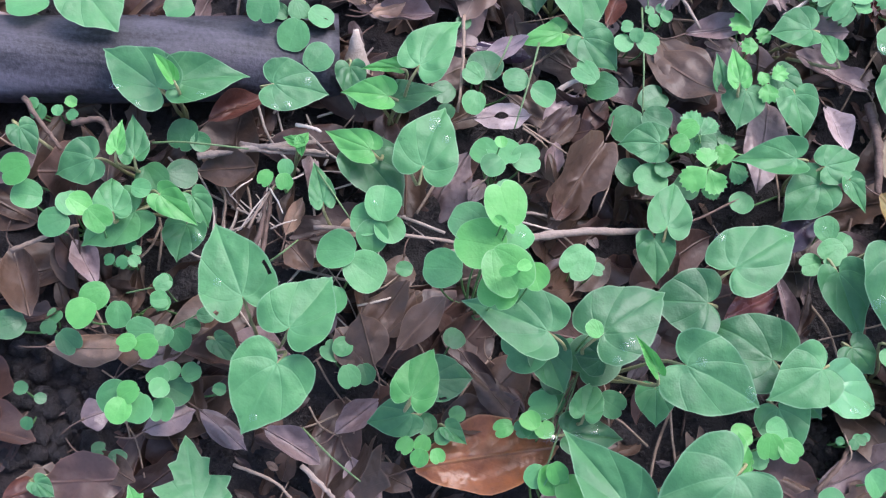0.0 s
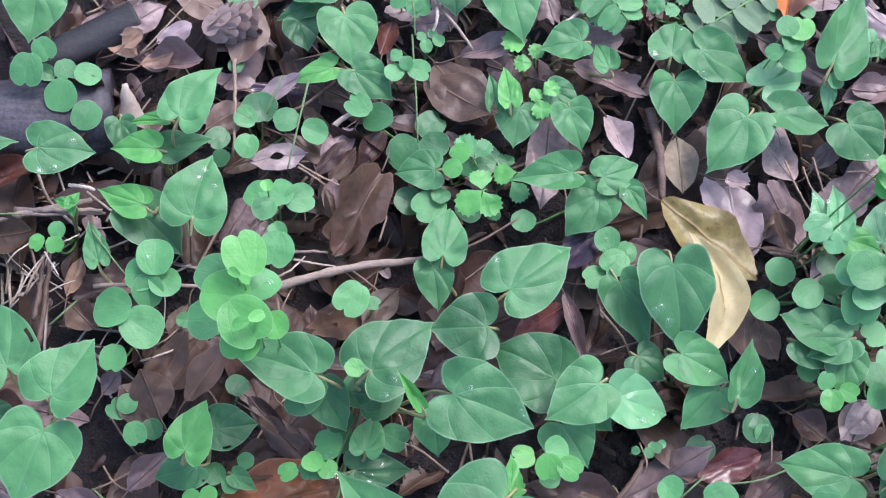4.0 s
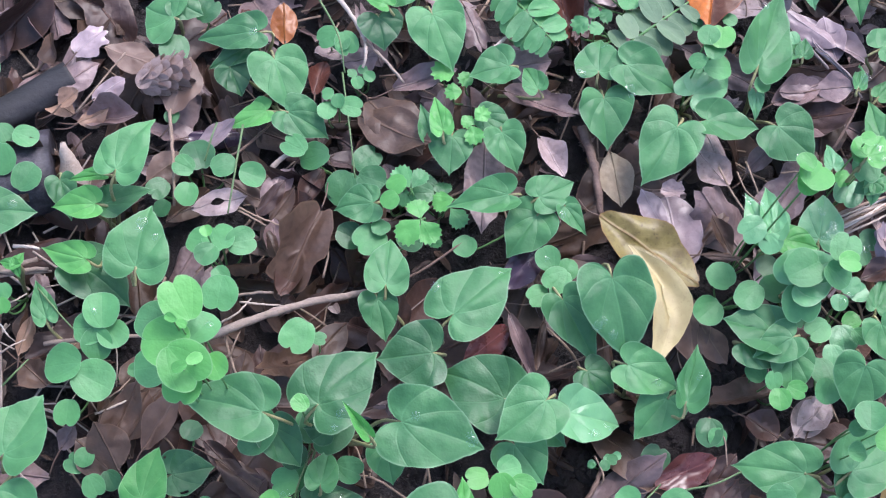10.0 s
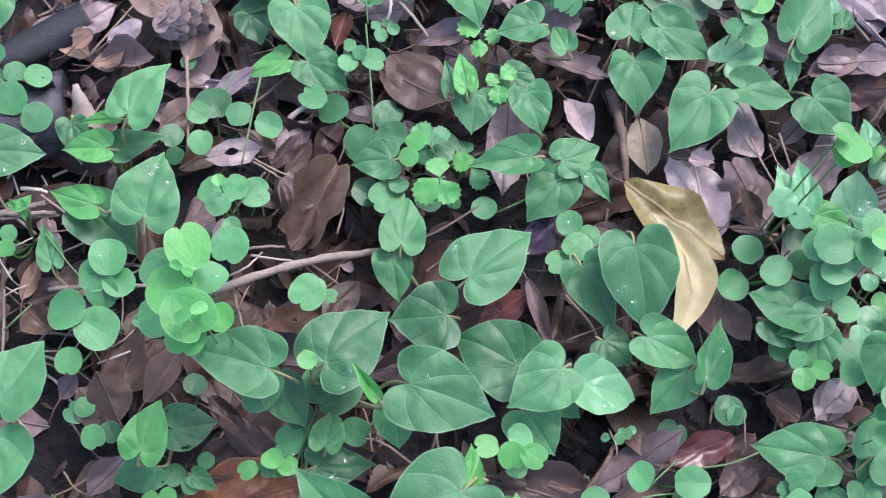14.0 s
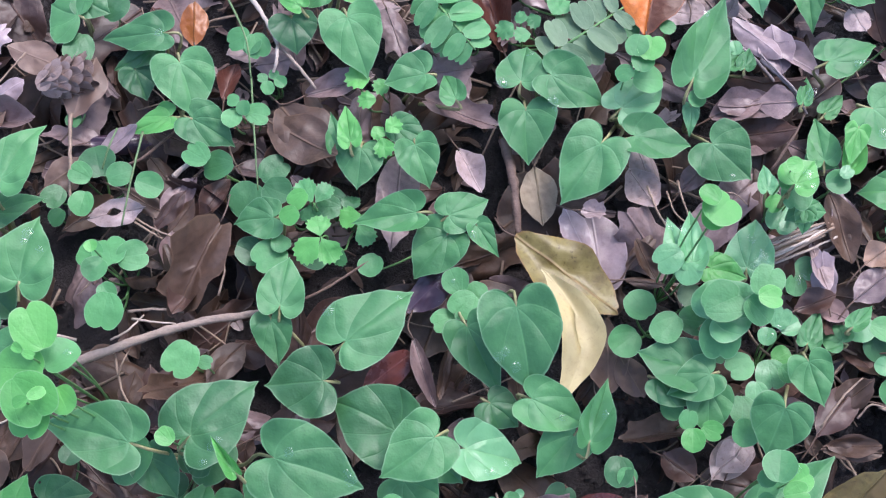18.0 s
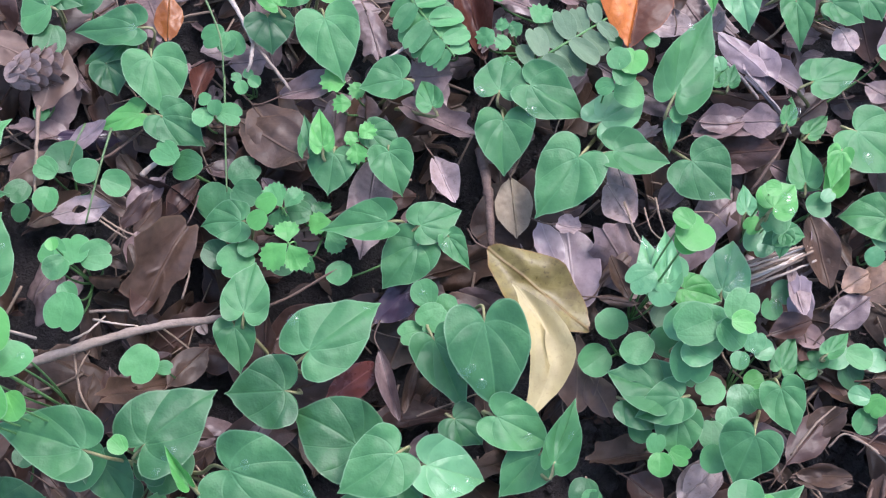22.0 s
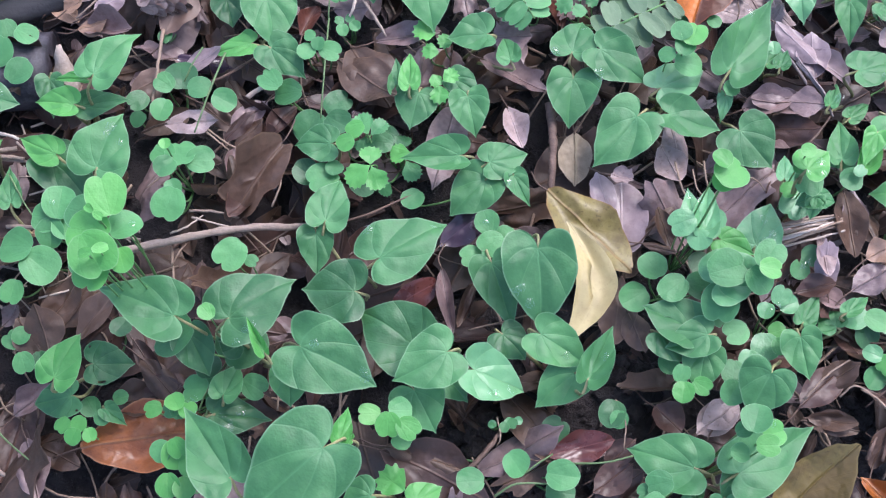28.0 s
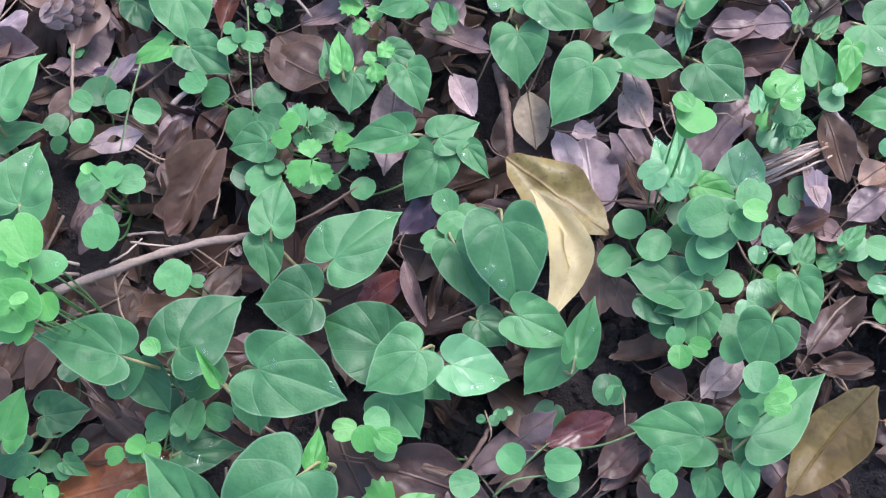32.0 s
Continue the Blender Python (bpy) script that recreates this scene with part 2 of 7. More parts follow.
DRY = {
    "brown": dry_leaf("dry_brown", (0.022, 0.0140, 0.0118), (0.112, 0.068, 0.054), (0.19, 0.126, 0.102), 0.50, blue=0.76, relief=0.55),
    "grey": dry_leaf("dry_grey", (0.062, 0.045, 0.045), (0.32, 0.24, 0.24), (0.30, 0.24, 0.23), 0.40),
    "pale": dry_leaf("dry_pale", (0.15, 0.110, 0.108), (0.44, 0.365, 0.365), (0.56, 0.47, 0.46), 0.42, 0.7),
    "lilac": dry_leaf("dry_lilac", (0.14, 0.108, 0.118), (0.42, 0.345, 0.370), (0.50, 0.43, 0.44), 0.35, 0.35, None, 0.4),
    "tan": dry_leaf("dry_tan", (0.16, 0.095, 0.065), (0.37, 0.25, 0.19), (0.45, 0.33, 0.25), blue=0.84),
    "maroon": dry_leaf("dry_maroon", (0.024, 0.0145, 0.0140), (0.095, 0.053, 0.047), (0.18, 0.108, 0.094), 0.46, blue=0.80, relief=0.55),
    "umber": dry_leaf("dry_umber", (0.075, 0.048, 0.040), (0.185, 0.125, 0.105), (0.27, 0.19, 0.16), 0.50, 0.35, None, 0.30, 0.82),
    "red": dry_leaf("dry_red", (0.042, 0.014, 0.013), (0.125, 0.038, 0.034), (0.22, 0.08, 0.065), 0.28, 0.35, None, 0.25),
    "plum": dry_leaf("dry_plum", (0.018, 0.010, 0.020), (0.065, 0.036, 0.062), (0.08, 0.05, 0.075), 0.24, 0.3, None, 0.2),
    "rust": dry_leaf("dry_rust", (0.045, 0.016, 0.011), (0.135, 0.045, 0.028), (0.20, 0.085, 0.055)),
    "orange": dry_leaf("dry_orange", (0.115, 0.036, 0.011), (0.33, 0.120, 0.036), (0.46, 0.27, 0.15), 0.38, 0.6),
    "amber": dry_leaf("dry_amber", (0.16, 0.050, 0.012), (0.36, 0.125, 0.024), (0.42, 0.21, 0.07), 0.35, 0.5),
    "flame": dry_leaf("dry_flame", (0.36, 0.085, 0.010), (0.66, 0.23, 0.020), (0.30, 0.08, 0.02), 0.5, 0.75, ((0.035, 0.012, 0.006), (0.14, 0.042, 0.012))),
    "yellow": dry_leaf("dry_yellow", (0.112, 0.090, 0.023), (0.285, 0.248, 0.076), (0.26, 0.13, 0.05), 0.45, 1.0, None, 0.35),
    "straw": dry_leaf("dry_straw_leaf", (0.29, 0.250, 0.118), (0.46, 0.412, 0.212), (0.50, 0.44, 0.24), 0.5, 0.3, None, 0.15),
    "ochre": dry_leaf("dry_ochre", (0.070, 0.054, 0.015), (0.215, 0.168, 0.050), (0.26, 0.20, 0.08), 0.50, 0.9, ((0.080, 0.052, 0.017), (0.175, 0.118, 0.038))),
    "cone": dry_leaf("cone_scale", (0.15, 0.108, 0.098), (0.44, 0.345, 0.310), (0.46, 0.37, 0.33), 0.6, 0.5),
    "stone": dry_leaf("dry_stone", (0.16, 0.13, 0.085), (0.36, 0.31, 0.22), (0.34, 0.29, 0.21), 0.6, 0.4),
}
WOOD = {
    "twig": woody("twig_bark", (0.13, 0.092, 0.070), (0.42, 0.32, 0.26)),
    "bark": woody("dark_bark", (0.045, 0.026, 0.020), (0.19, 0.12, 0.09)),
    "straw": woody("straw", (0.13, 0.085, 0.060), (0.36, 0.26, 0.19)),
    "bone": woody("bleached_wood", (0.38, 0.30, 0.24), (0.72, 0.62, 0.54)),
    "pale": woody("pale_wood", (0.30, 0.23, 0.18), (0.58, 0.48, 0.41)),
    "grey": woody("grey_wood", (0.14, 0.11, 0.11), (0.34, 0.28, 0.28)),
    "stem": woody("green_stem", (0.055, 0.105, 0.038), (0.15, 0.23, 0.09), 0.5),
    "soft": woody("soft_green_stem", (0.07, 0.19, 0.055), (0.15, 0.30, 0.10), 0.5),
    "stalk": woody("pink_stalk", (0.17, 0.19, 0.075), (0.34, 0.30, 0.15), 0.5),
}
LOG = woody("wet_log", (0.006, 0.005, 0.008), (0.075, 0.066, 0.082), 0.55, 75, 0.0012, 0.44, 0.70)
CHAR = woody("black_wood", (0.004, 0.004, 0.005), (0.030, 0.028, 0.032), 0.65, 75, 0.0012, 0.44, 0.75)


def soil_material():
    m, n, l, p = nodes_of("soil")
    a, b, c = noise_tex(n, l, 22, 6), noise_tex(n, l, 140, 6, rough=0.75), noise_tex(n, l, 700, 3)
    f = maths(n, l, "ADD", maths(n, l, "MULTIPLY", a, 0.4), maths(n, l, "ADD", maths(n, l, "MULTIPLY", b, 0.45), maths(n, l, "MULTIPLY", c, 0.2)))
    l.new(ramp(n, l, f, (0.38, (0.009, 0.007, 0.008)), (0.58, (0.030, 0.023, 0.023)), (0.80, (0.10, 0.078, 0.076))), p.inputs["Base Color"])
    l.new(maths(n, l, "SUBTRACT", 0.80, maths(n, l, "MULTIPLY", b, 0.55)), p.inputs["Roughness"])
    bump(n, l, p, maths(n, l, "ADD", b, maths(n, l, "MULTIPLY", c, 0.4)), 1.0, 0.005)
    return m


def water_material():
    m, n, l, p = nodes_of("water")
    clear, gloss, both = n.new("ShaderNodeBsdfTransparent"), n.new("ShaderNodeBsdfGlossy"), n.new("ShaderNodeMixShader")
    gloss.inputs["Roughness"].default_value = 0.02
    facing = n.new("ShaderNodeLayerWeight").outputs["Facing"]
    share = maths(n, l, "ADD", 0.05, maths(n, l, "MULTIPLY", maths(n, l, "POWER", facing, 4.0), 0.5))
    l.new(share, both.inputs[0])
    l.new(clear.outputs[0], both.inputs[1])
    l.new(gloss.outputs[0], both.inputs[2])
    l.new(both.outputs[0], n["Material Output"].inputs["Surface"])
    return m


SOIL, WATER = soil_material(), water_material()


# ---- mesh helpers ----
def lump(x, y):
    """The height of the soil."""
    near = max(0.0, 1.0 - max(abs(x - 0.22), abs(y - 0.2)) / 1.2)
    v = Vector((x, y, 0))
    h = 0.008 * noise.noise(v * 7) + 0.006 * noise.noise(v * 21) + 0.0035 * noise.noise(v * 60) + 0.002 * noise.noise(v * 140)
    return h * near - 0.018


def spline(points, steps):
    """A smooth line through points, as (x, y) or (x, y, z) rows."""
    pts = [Vector(q) for q in points]
    pts = [2 * pts[0] - pts[1], *pts, 2 * pts[-1] - pts[-2]]
    out = []
    for i in range(1, len(pts) - 2):
        a, b, c, d = pts[i - 1:i + 3]
        for k in range(steps):
            t = k / steps
            out.append(0.5 * (2 * b + (c - a) * t + (2 * a - 5 * b + 4 * c - d) * t * t + (3 * b - a - 3 * c + d) * t ** 3))
    return [*out, pts[-2]]


HALF = {  # half outlines of the leaf shapes: across, along
    "heart": ((0, 0), (0.035, -0.10), (0.13, -0.205), (0.28, -0.245), (0.43, -0.16), (0.50, 0.03), (0.495, 0.25), (0.42, 0.47), (0.28, 0.68), (0.13, 0.84), (0.045, 0.93), (0, 1)),
    "long": ((0, 0), (0.05, -0.09), (0.15, -0.165), (0.30, -0.18), (0.45, -0.08), (0.50, 0.09), (0.46, 0.30), (0.34, 0.52), (0.18, 0.73), (0.065, 0.89), (0, 1)),
    "round": ((0, 0.02), (0.16, 0.01), (0.36, 0.14), (0.49, 0.40), (0.48, 0.66), (0.34, 0.89), (0.15, 0.985), (0, 1)),
    "notched": ((0, 0.02), (0.16, 0.01), (0.36, 0.14), (0.49, 0.42), (0.485, 0.70), (0.35, 0.93), (0.16, 1.0), (0.05, 0.955), (0, 0.90)),
    "oval": ((0, 0), (0.09, 0.05), (0.27, 0.18), (0.46, 0.42), (0.45, 0.62), (0.29, 0.82), (0.09, 0.95), (0, 1)),
    "torn": ((0, 0.02), (0.20, 0.04), (0.40, 0.20), (0.50, 0.42), (0.36, 0.58), (0.43, 0.78), (0.22, 0.83), (0.10, 0.97), (0, 0.90)),
    "lobed": ((0, 0.02), (0.12, 0.07), (0.31, 0.22), (0.49, 0.44), (0.42, 0.56), (0.49, 0.72), (0.33, 0.75), (0.29, 0.92), (0.12, 0.87), (0, 1)),
    "fan": ((0, 0), (0.16, 0.16), (0.40, 0.36), (0.50, 0.52), (0.43, 0.60), (0.50, 0.72), (0.385, 0.765), (0.40, 0.90), (0.255, 0.89), (0.21, 1.0), (0.10, 0.95), (0, 1.03)),
    "maple": ((0, 0), (0.22, -0.02), (0.48, 0.06), (0.42, 0.20), (0.50, 0.34), (0.22, 0.40), (0.27, 0.62), (0.16, 0.66), (0.09, 0.84), (0, 1)),
}
CENTRE = {"heart": 0.12, "long": 0.12, "round": 0.45, "notched": 0.45, "oval": 0.48, "torn": 0.45, "lobed": 0.45, "maple": 0.30, "fan": 0.5}


def blade(shape, length, width, fold, droop, curl, seed, rings=5, steps=3, pierced=False, sway=0.0):
    """The sheet of one leaf: stalk end at the origin, tip towards +y. fold: how far the halves rise from the midrib; droop: how far
    the tip bends down; curl: how far the rim rolls; sway: how far the midrib bows aside."""
    rnd = random.Random(seed)
    if shape == "round" and rnd.random() < 0.4:
        shape = "notched"
    steps = {"maple": 2, "fan": 1}.get(shape, steps)
    right = [Vector(q).to_2d() for q in spline([(a, b) for a, b in HALF[shape]], steps)]
    torn = {"oval": 0.04, "torn": 0.075, "round": 0.03, "notched": 0.03}.get(shape, 0.016)
    wild = [rnd.uniform(0, 6.3) for _ in range(3)]
    wave = 0.5 if shape in ("round", "notched") else 1.0
    ragged = [1 + torn * (math.sin(0.9 * wave * i + wild[0]) * 0.6 + math.sin(1.7 * wave * i + wild[1]) * 0.45 + rnd.uniform(-0.16, 0.16)) for i in range(2 * len(right))]
    turn = max(abs(curl) * 2.6, 1e-3) * (1 if curl >= 0 else -1)
    skew = rnd.uniform(-0.07, 0.07)
    rim = [(q.x, q.y) for q in right] + [(-q.x * (1 + skew), q.y) for q in reversed(right[1:-1])]
    c = CENTRE[shape]
    ph = [rnd.uniform(0, 6.3) for _ in range(4)]
    living = shape in ("heart", "long")
    sides = (fold * rnd.uniform(0.5, 1.3), fold * rnd.uniform(0.5, 1.3))
    bend = rnd.uniform(-0.16, 0.16) if living else 4 * sway
    tip = rnd.uniform(-0.25, 0.9) if living else 0.0

    def lift(x, y):
        d = 2 * abs(x)
        z = sides[x > 0] * d ** 1.7 * 0.30 - droop * max(0.0, y) ** 2 * 0.45
        if shape in ("round", "notched"):
            return (z + 0.030 * noise.noise(Vector((3 * x + ph[3], 3 * y, seed % 97)))) * length
        if living:  # the sheet bulges between the veins, the rim waves, the tip bends down
            u, v = 0.9 * abs(x), 0.7 * y
            reach = math.hypot(u, v)
            z += 0.042 * reach * abs(math.sin(3.3 * math.atan2(u, v) * (1 + 1.1 * reach))) - tip * max(0.0, y - 0.62) ** 2
            z += 0.045 * d * d * math.sin(6.5 * y + ph[1] + (2.1 if x > 0 else 0.0)) + 0.016 * d * d * math.sin(15 * y + ph[2] * (1 + (x > 0)))
            z += 0.055 * noise.noise(Vector((2.6 * x + ph[3], 2.6 * y, seed % 97))) + 0.020 * noise.noise(Vector((7 * x, 7 * y + ph[3], seed % 89)))
            return z * length
        z += 0.050 * noise.noise(Vector((3.4 * x + ph[3], 3.4 * y, seed % 97))) + 0.022 * noise.noise(Vector((8 * x, 8 * y + ph[3], seed % 89)))
        z += 0.020 * math.sin(7 * y + ph[0] + 3 * x) + 0.025 * d * math.sin(9 * y + ph[1]) + 0.012 * math.sin(13 * x + ph[2])
        return z * length

    verts, uvs = [(0, c * length, lift(0, c))], [(0.5, 0.3 + c * 0.7, 0.0)]
    for k in range(1, rings + 1):
        s = (k / rings) ** 0.85
        for i, (x, y) in enumerate(rim):
            g = 1 + (ragged[i % len(ragged)] - 1) * (k == rings)
            px, py = s * x * g, c + s * (y - c) * g
            shift = bend * max(0.0, py - py * py) * width
            verts.append((math.sin(turn * px) / turn * width + shift, py * length, lift(px, py) - (1 - math.cos(turn * px)) / turn * width))
            uvs.append((0.5 + px * 0.9, 0.3 + py * 0.7, s))
    m = len(rim)
    faces = [] if pierced and not living else [(0, 1 + i, 1 + (i + 1) % m) for i in range(m)]
    for k in range(rings - 1):
        a, b = 1 + k * m, 1 + (k + 1) * m
        faces += [(a + i, b + i, b + (i + 1) % m, a + (i + 1) % m) for i in range(m)
                  if not (pierced and living and ((k == 6 and m // 4 <= i < m // 4 + 3) or (k == rings - 3 and i == m - m // 5)))]
    return verts, faces, uvs


def sheet(name, data, material):
    """One mesh of a blade."""
    verts, faces, uvs = data
    me = bpy.data.meshes.new(name)
    me.from_pydata(verts, [], faces)
    lay = me.uv_layers.new(name="leaf")
    flat = np.array([uvs[v.vertex_index][:2] for v in me.loops], dtype=np.float32).ravel()
    me.attributes.new("rim", "FLOAT", "POINT").data.foreach_set("value", np.array([u[2] for u in uvs], dtype=np.float32))
    lay.data.foreach_set("uv", flat)
    me.shade_smooth()
    me.materials.append(material)
    return me


def tube(points, radii, sides=6):
    """Vertices and faces of a tapering round rod along points."""
    pts = [Vector(q) for q in points]
    verts, faces = [], []
    for i, q in enumerate(pts):
        d = (pts[min(i + 1, len(pts) - 1)] - pts[max(i - 1, 0)]).normalized()
        u = d.cross(Vector((0.31, 0.17, 0.93))).normalized()
        w = d.cross(u)
        for k in range(sides):
            a = 2 * math.pi * k / sides
            verts.append(q + radii[i] * (math.cos(a) * u + math.sin(a) * w))
    for i in range(len(pts) - 1):
        for k in range(sides):
            a, b = i * sides + k, i * sides + (k + 1) % sides
            faces.append((a, b, b + sides, a + sides))
    faces += [tuple(reversed(range(sides))), tuple(range(len(verts) - sides, len(verts)))]
    return verts, faces


def mesh_of(name, verts, faces, material, smooth=True):
    me = bpy.data.meshes.new(name)
    me.from_pydata([tuple(v) for v in verts], [], faces)
    if smooth:
        me.shade_smooth()
    me.materials.append(material)
    return me


def part(name, mesh, parent, label=""):
    ob = new(name, mesh)
    ob.parent = parent
    return tagged(ob, label) if label else ob


# ---- ground ----
BARE = ((0.267, 0.086, 0.024), (0.372, 0.244, 0.017), (-0.142, 0.068, 0.032), (0.337, 0.122, 0.014), (0.464, 0.115, 0.025), (0.489, 0.104, 0.028), (0.488, 0.136, 0.012), (0.079, 0.287, 0.012), (-0.076, 0.127, 0.012), (0.275, 0.078, 0.022), (0.305, 0.063, 0.020))  # places where the soil lies open: x, y, radius


def bare(x, y):
    return any((x - a) ** 2 + (y - b) ** 2 < r * r for a, b, r in BARE)


def ground():
    def axis(lo, hi, step):
        mid = list(np.arange(lo, hi, step))
        out, gap, far = [], step, 0.0
        while far < 1500:
            gap *= 1.6
            far += gap
            out.append(far)
        return [lo - v for v in reversed(out)] + mid + [mid[-1] + v for v in out]
    xs, ys = axis(-0.28, 0.74, 0.007), axis(-0.18, 0.58, 0.007)
    verts = [(x, y, lump(x, y)) for y in ys for x in xs]
    w = len(xs)
    faces = [(j * w + i, j * w + i + 1, (j + 1) * w + i + 1, (j + 1) * w + i) for j in range(len(ys) - 1) for i in range(w - 1)]
    tagged(new("ground", mesh_of("ground", verts, faces, SOIL)), "dark damp crumbly soil of a woodland floor", "soil", kind="structure")


ground()

# ---- kinds of things ----
COUNT = [0]
PLANTS = {
    "heart": ("heart_leaf_herb", "low herb with heart-shaped matt green leaves on pinkish stalks", "herb"),
    "round": ("creeping_herb", "creeping weed with small round green leaves on thin stems", "weed"),
    "tall": ("round_leaf_herb", "upright herb with stacked fresh light-green round leaves", "herb"),
    "clover": ("clover_seedling", "small clover-like seedling with round green leaflets", "seedling"),
    "cress": ("lobed_seedling", "bright green seedling with toothed lobed leaflets", "seedling"),
    "star": ("rosette_herb", "small light-green herb with a rosette of pointed leaves", "herb"),
    "fern": ("crinkled_herb", "low herb with crinkled toothed grey-green leaves", "herb"),
    "lobed": ("ivy_seedling", "seedling with pointed five-lobed light green leaves", "seedling"),
}


def plant(kind, x, y):
    """An empty at the foot of a plant."""
    name, label, category = PLANTS[kind]
    ob = tagged(new(name), label, category, category + "s of the undergrowth")
    ob.location = (x, y, lump(x, y))
    ob.empty_display_size = 0.01
    return ob


def leaf(owner, shape, tone, x, y, z, heading, pitch, length, width, pierced=False):
    """A leaf whose stalk end is at x, y, z and whose tip points to heading, with its stalk down to the plant's foot."""
    COUNT[0] += 1
    rnd = random.Random(COUNT[0])
    small = shape in ("round", "lobed", "fan")
    fold, droop = rnd.uniform(0.15, 0.55), rnd.uniform(0.05, 0.4)
    if shape == "heart" and width < 0.55 * length:
        fold = 0.9
    me = sheet("leaf", blade("long" if shape == "heart" and length > 1.22 * width else shape, length, width, fold, droop, rnd.uniform(0, 0.18), COUNT[0], 4 if small else 9, 3, pierced), (PLAIN if small else GREEN)[tone])
    ob = part("leaf", me, owner)
    ob.matrix_parent_inverse = Matrix.Translation(-owner.location)
    ob.matrix_basis = pose(x, y, z, pitch, rnd.uniform(-9, 9), heading - 90)
    foot = owner.location
    here = Vector((x, y, z - 0.0006))
    back = Vector((math.cos(radians(heading)), math.sin(radians(heading)), 0))
    flat = Vector((foot.x - x, foot.y - y, 0))
    sag = here - back * min(0.012, 0.25 * length) - Vector((0, 0, 0.18 * z))
    line = spline([here, sag, here + flat * 0.62 - Vector((0, 0, 0.62 * (z - foot.z))), foot], 4)
    if small and shape != "fan":  # the small round blades sit on their stalks like shields
        here = ob.matrix_basis @ Vector((0, 0.45 * length, -0.0018))
        flat, fall = Vector((foot.x - here.x, foot.y - here.y, 0)), here.z - foot.z
        line = spline([here, here + flat * 0.06 - Vector((0, 0, fall * 0.45)), here + flat * 0.45 - Vector((0, 0, fall * 0.8)), foot], 4)
    thick = 0.0009 if shape == "heart" else 0.00055
    n = len(line)
    v, f = tube([q - foot for q in line], [thick * (0.8 + 0.6 * i / n) for i in range(n)], 5)
    part("leaf_stalk", mesh_of("leaf_stalk", v, f, WOOD["stalk" if shape == "heart" else "soft"]), owner)


def crinkled(owner, tone, base, tip, z, pairs, span):
    """A long crinkled leaf: pairs of blunt overlapping lobes along a rib."""
    a, b = Vector((*base, z)), Vector((*tip, z))
    heading = math.degrees(math.atan2(b.y - a.y, b.x - a.x))
    for i in range(pairs):
        q = a.lerp(b, (i + 0.3) / pairs) + Vector((0, 0, 0.0012 * (i % 2)))
        size = span * (0.75 + 0.5 * math.sin(math.pi * (i + 0.8) / pairs))
        for side in (-72, 72):
            leaf(owner, "round", tone, q.x, q.y, q.z, heading + side, -12 + 8 * (i % 2), size, size * 0.62)
    v, f = tube([a - owner.location, (a + b) / 2 - owner.location, b - owner.location], [0.0009, 0.0008, 0.0005], 6)
    part("rib", mesh_of("rib", v, f, WOOD["soft"]), owner)


def fallen(tone, x, y, z, heading, pitch, length, width, roll=0.0, curl=None, shape="oval", pierced=False, sway=0.0):
    """A dead leaf lying on the ground, with its dried stalk."""
    COUNT[0] += 1
    rnd = random.Random(COUNT[0])
    fold, droop = (rnd.uniform(-0.6, 1.3), rnd.uniform(-0.9, 0.7)) if curl is None else (rnd.uniform(0.0, 0.35), rnd.uniform(-0.2, 0.3))
    me = sheet("fallen_leaf", blade(shape, length, width, fold, droop,
                                    rnd.uniform(-0.8, 1.05) if curl is None else curl, COUNT[0], 5, 3, pierced, sway), DRY[tone])
    ob = tagged(new("fallen_leaf", me), DRY_LABEL[tone], "leaf", "fallen leaves")
    ob.matrix_world = pose(x, y, z, pitch, roll + rnd.uniform(-7, 7), heading - 90)
    if tone == "straw":
        return ob
    v, f = tube(spline([(0, 0.002, 0), (0.001, -0.006, -0.001), (rnd.uniform(-0.004, 0.004), -0.014, -0.003)], 3), [0.00045] * 7, 5)
    part("dry_stalk", mesh_of("dry_stalk", v, f, WOOD["bark"]), ob)
    return ob


DRY_LABEL = {
    "brown": "dead brown leaf lying in the damp litter", "grey": "weathered grey-brown dead leaf in the litter",
    "pale": "bleached pinkish-grey dead leaf, curled and torn", "lilac": "pale lilac-grey wet dead leaf, crumpled",
    "tan": "light tan dead leaf with a curled rim", "maroon": "dark maroon-brown dead leaf, damp and flat",
    "umber": "smooth mid-brown dead leaf, softly folded", "red": "glossy dark red fallen leaf", "plum": "dark plum-coloured glossy fallen leaf",
    "rust": "rust-red dead leaf half under the herbs", "orange": "large orange-brown fallen leaf with a pale midrib",
    "amber": "small amber-orange fallen leaf among the herbs",
    "flame": "bright orange fallen leaf with brown blotches", "yellow": "mottled yellow-brown fallen leaf",
    "straw": "narrow pale yellow fallen leaf, folded", "ochre": "large ochre fallen leaf with brown blotches",
    "stone": "olive-grey decayed leaf pressed on the soil",
}
STICK_LABEL = {
    "twig": ("twig", "grey-brown dry twig lying on the litter"), "bark": ("twig", "dark brown bark-covered stick on the soil"),
    "straw": ("straw", "dry tan plant stalk lying in the litter"), "bone": ("twig", "bleached whitish dry twig"),
    "pale": ("twig", "pale barkless bit of wood"), "grey": ("twig", "grey weathered thin twig"),
    "stem": ("grass_stem", "thin bare green plant stem"),
}


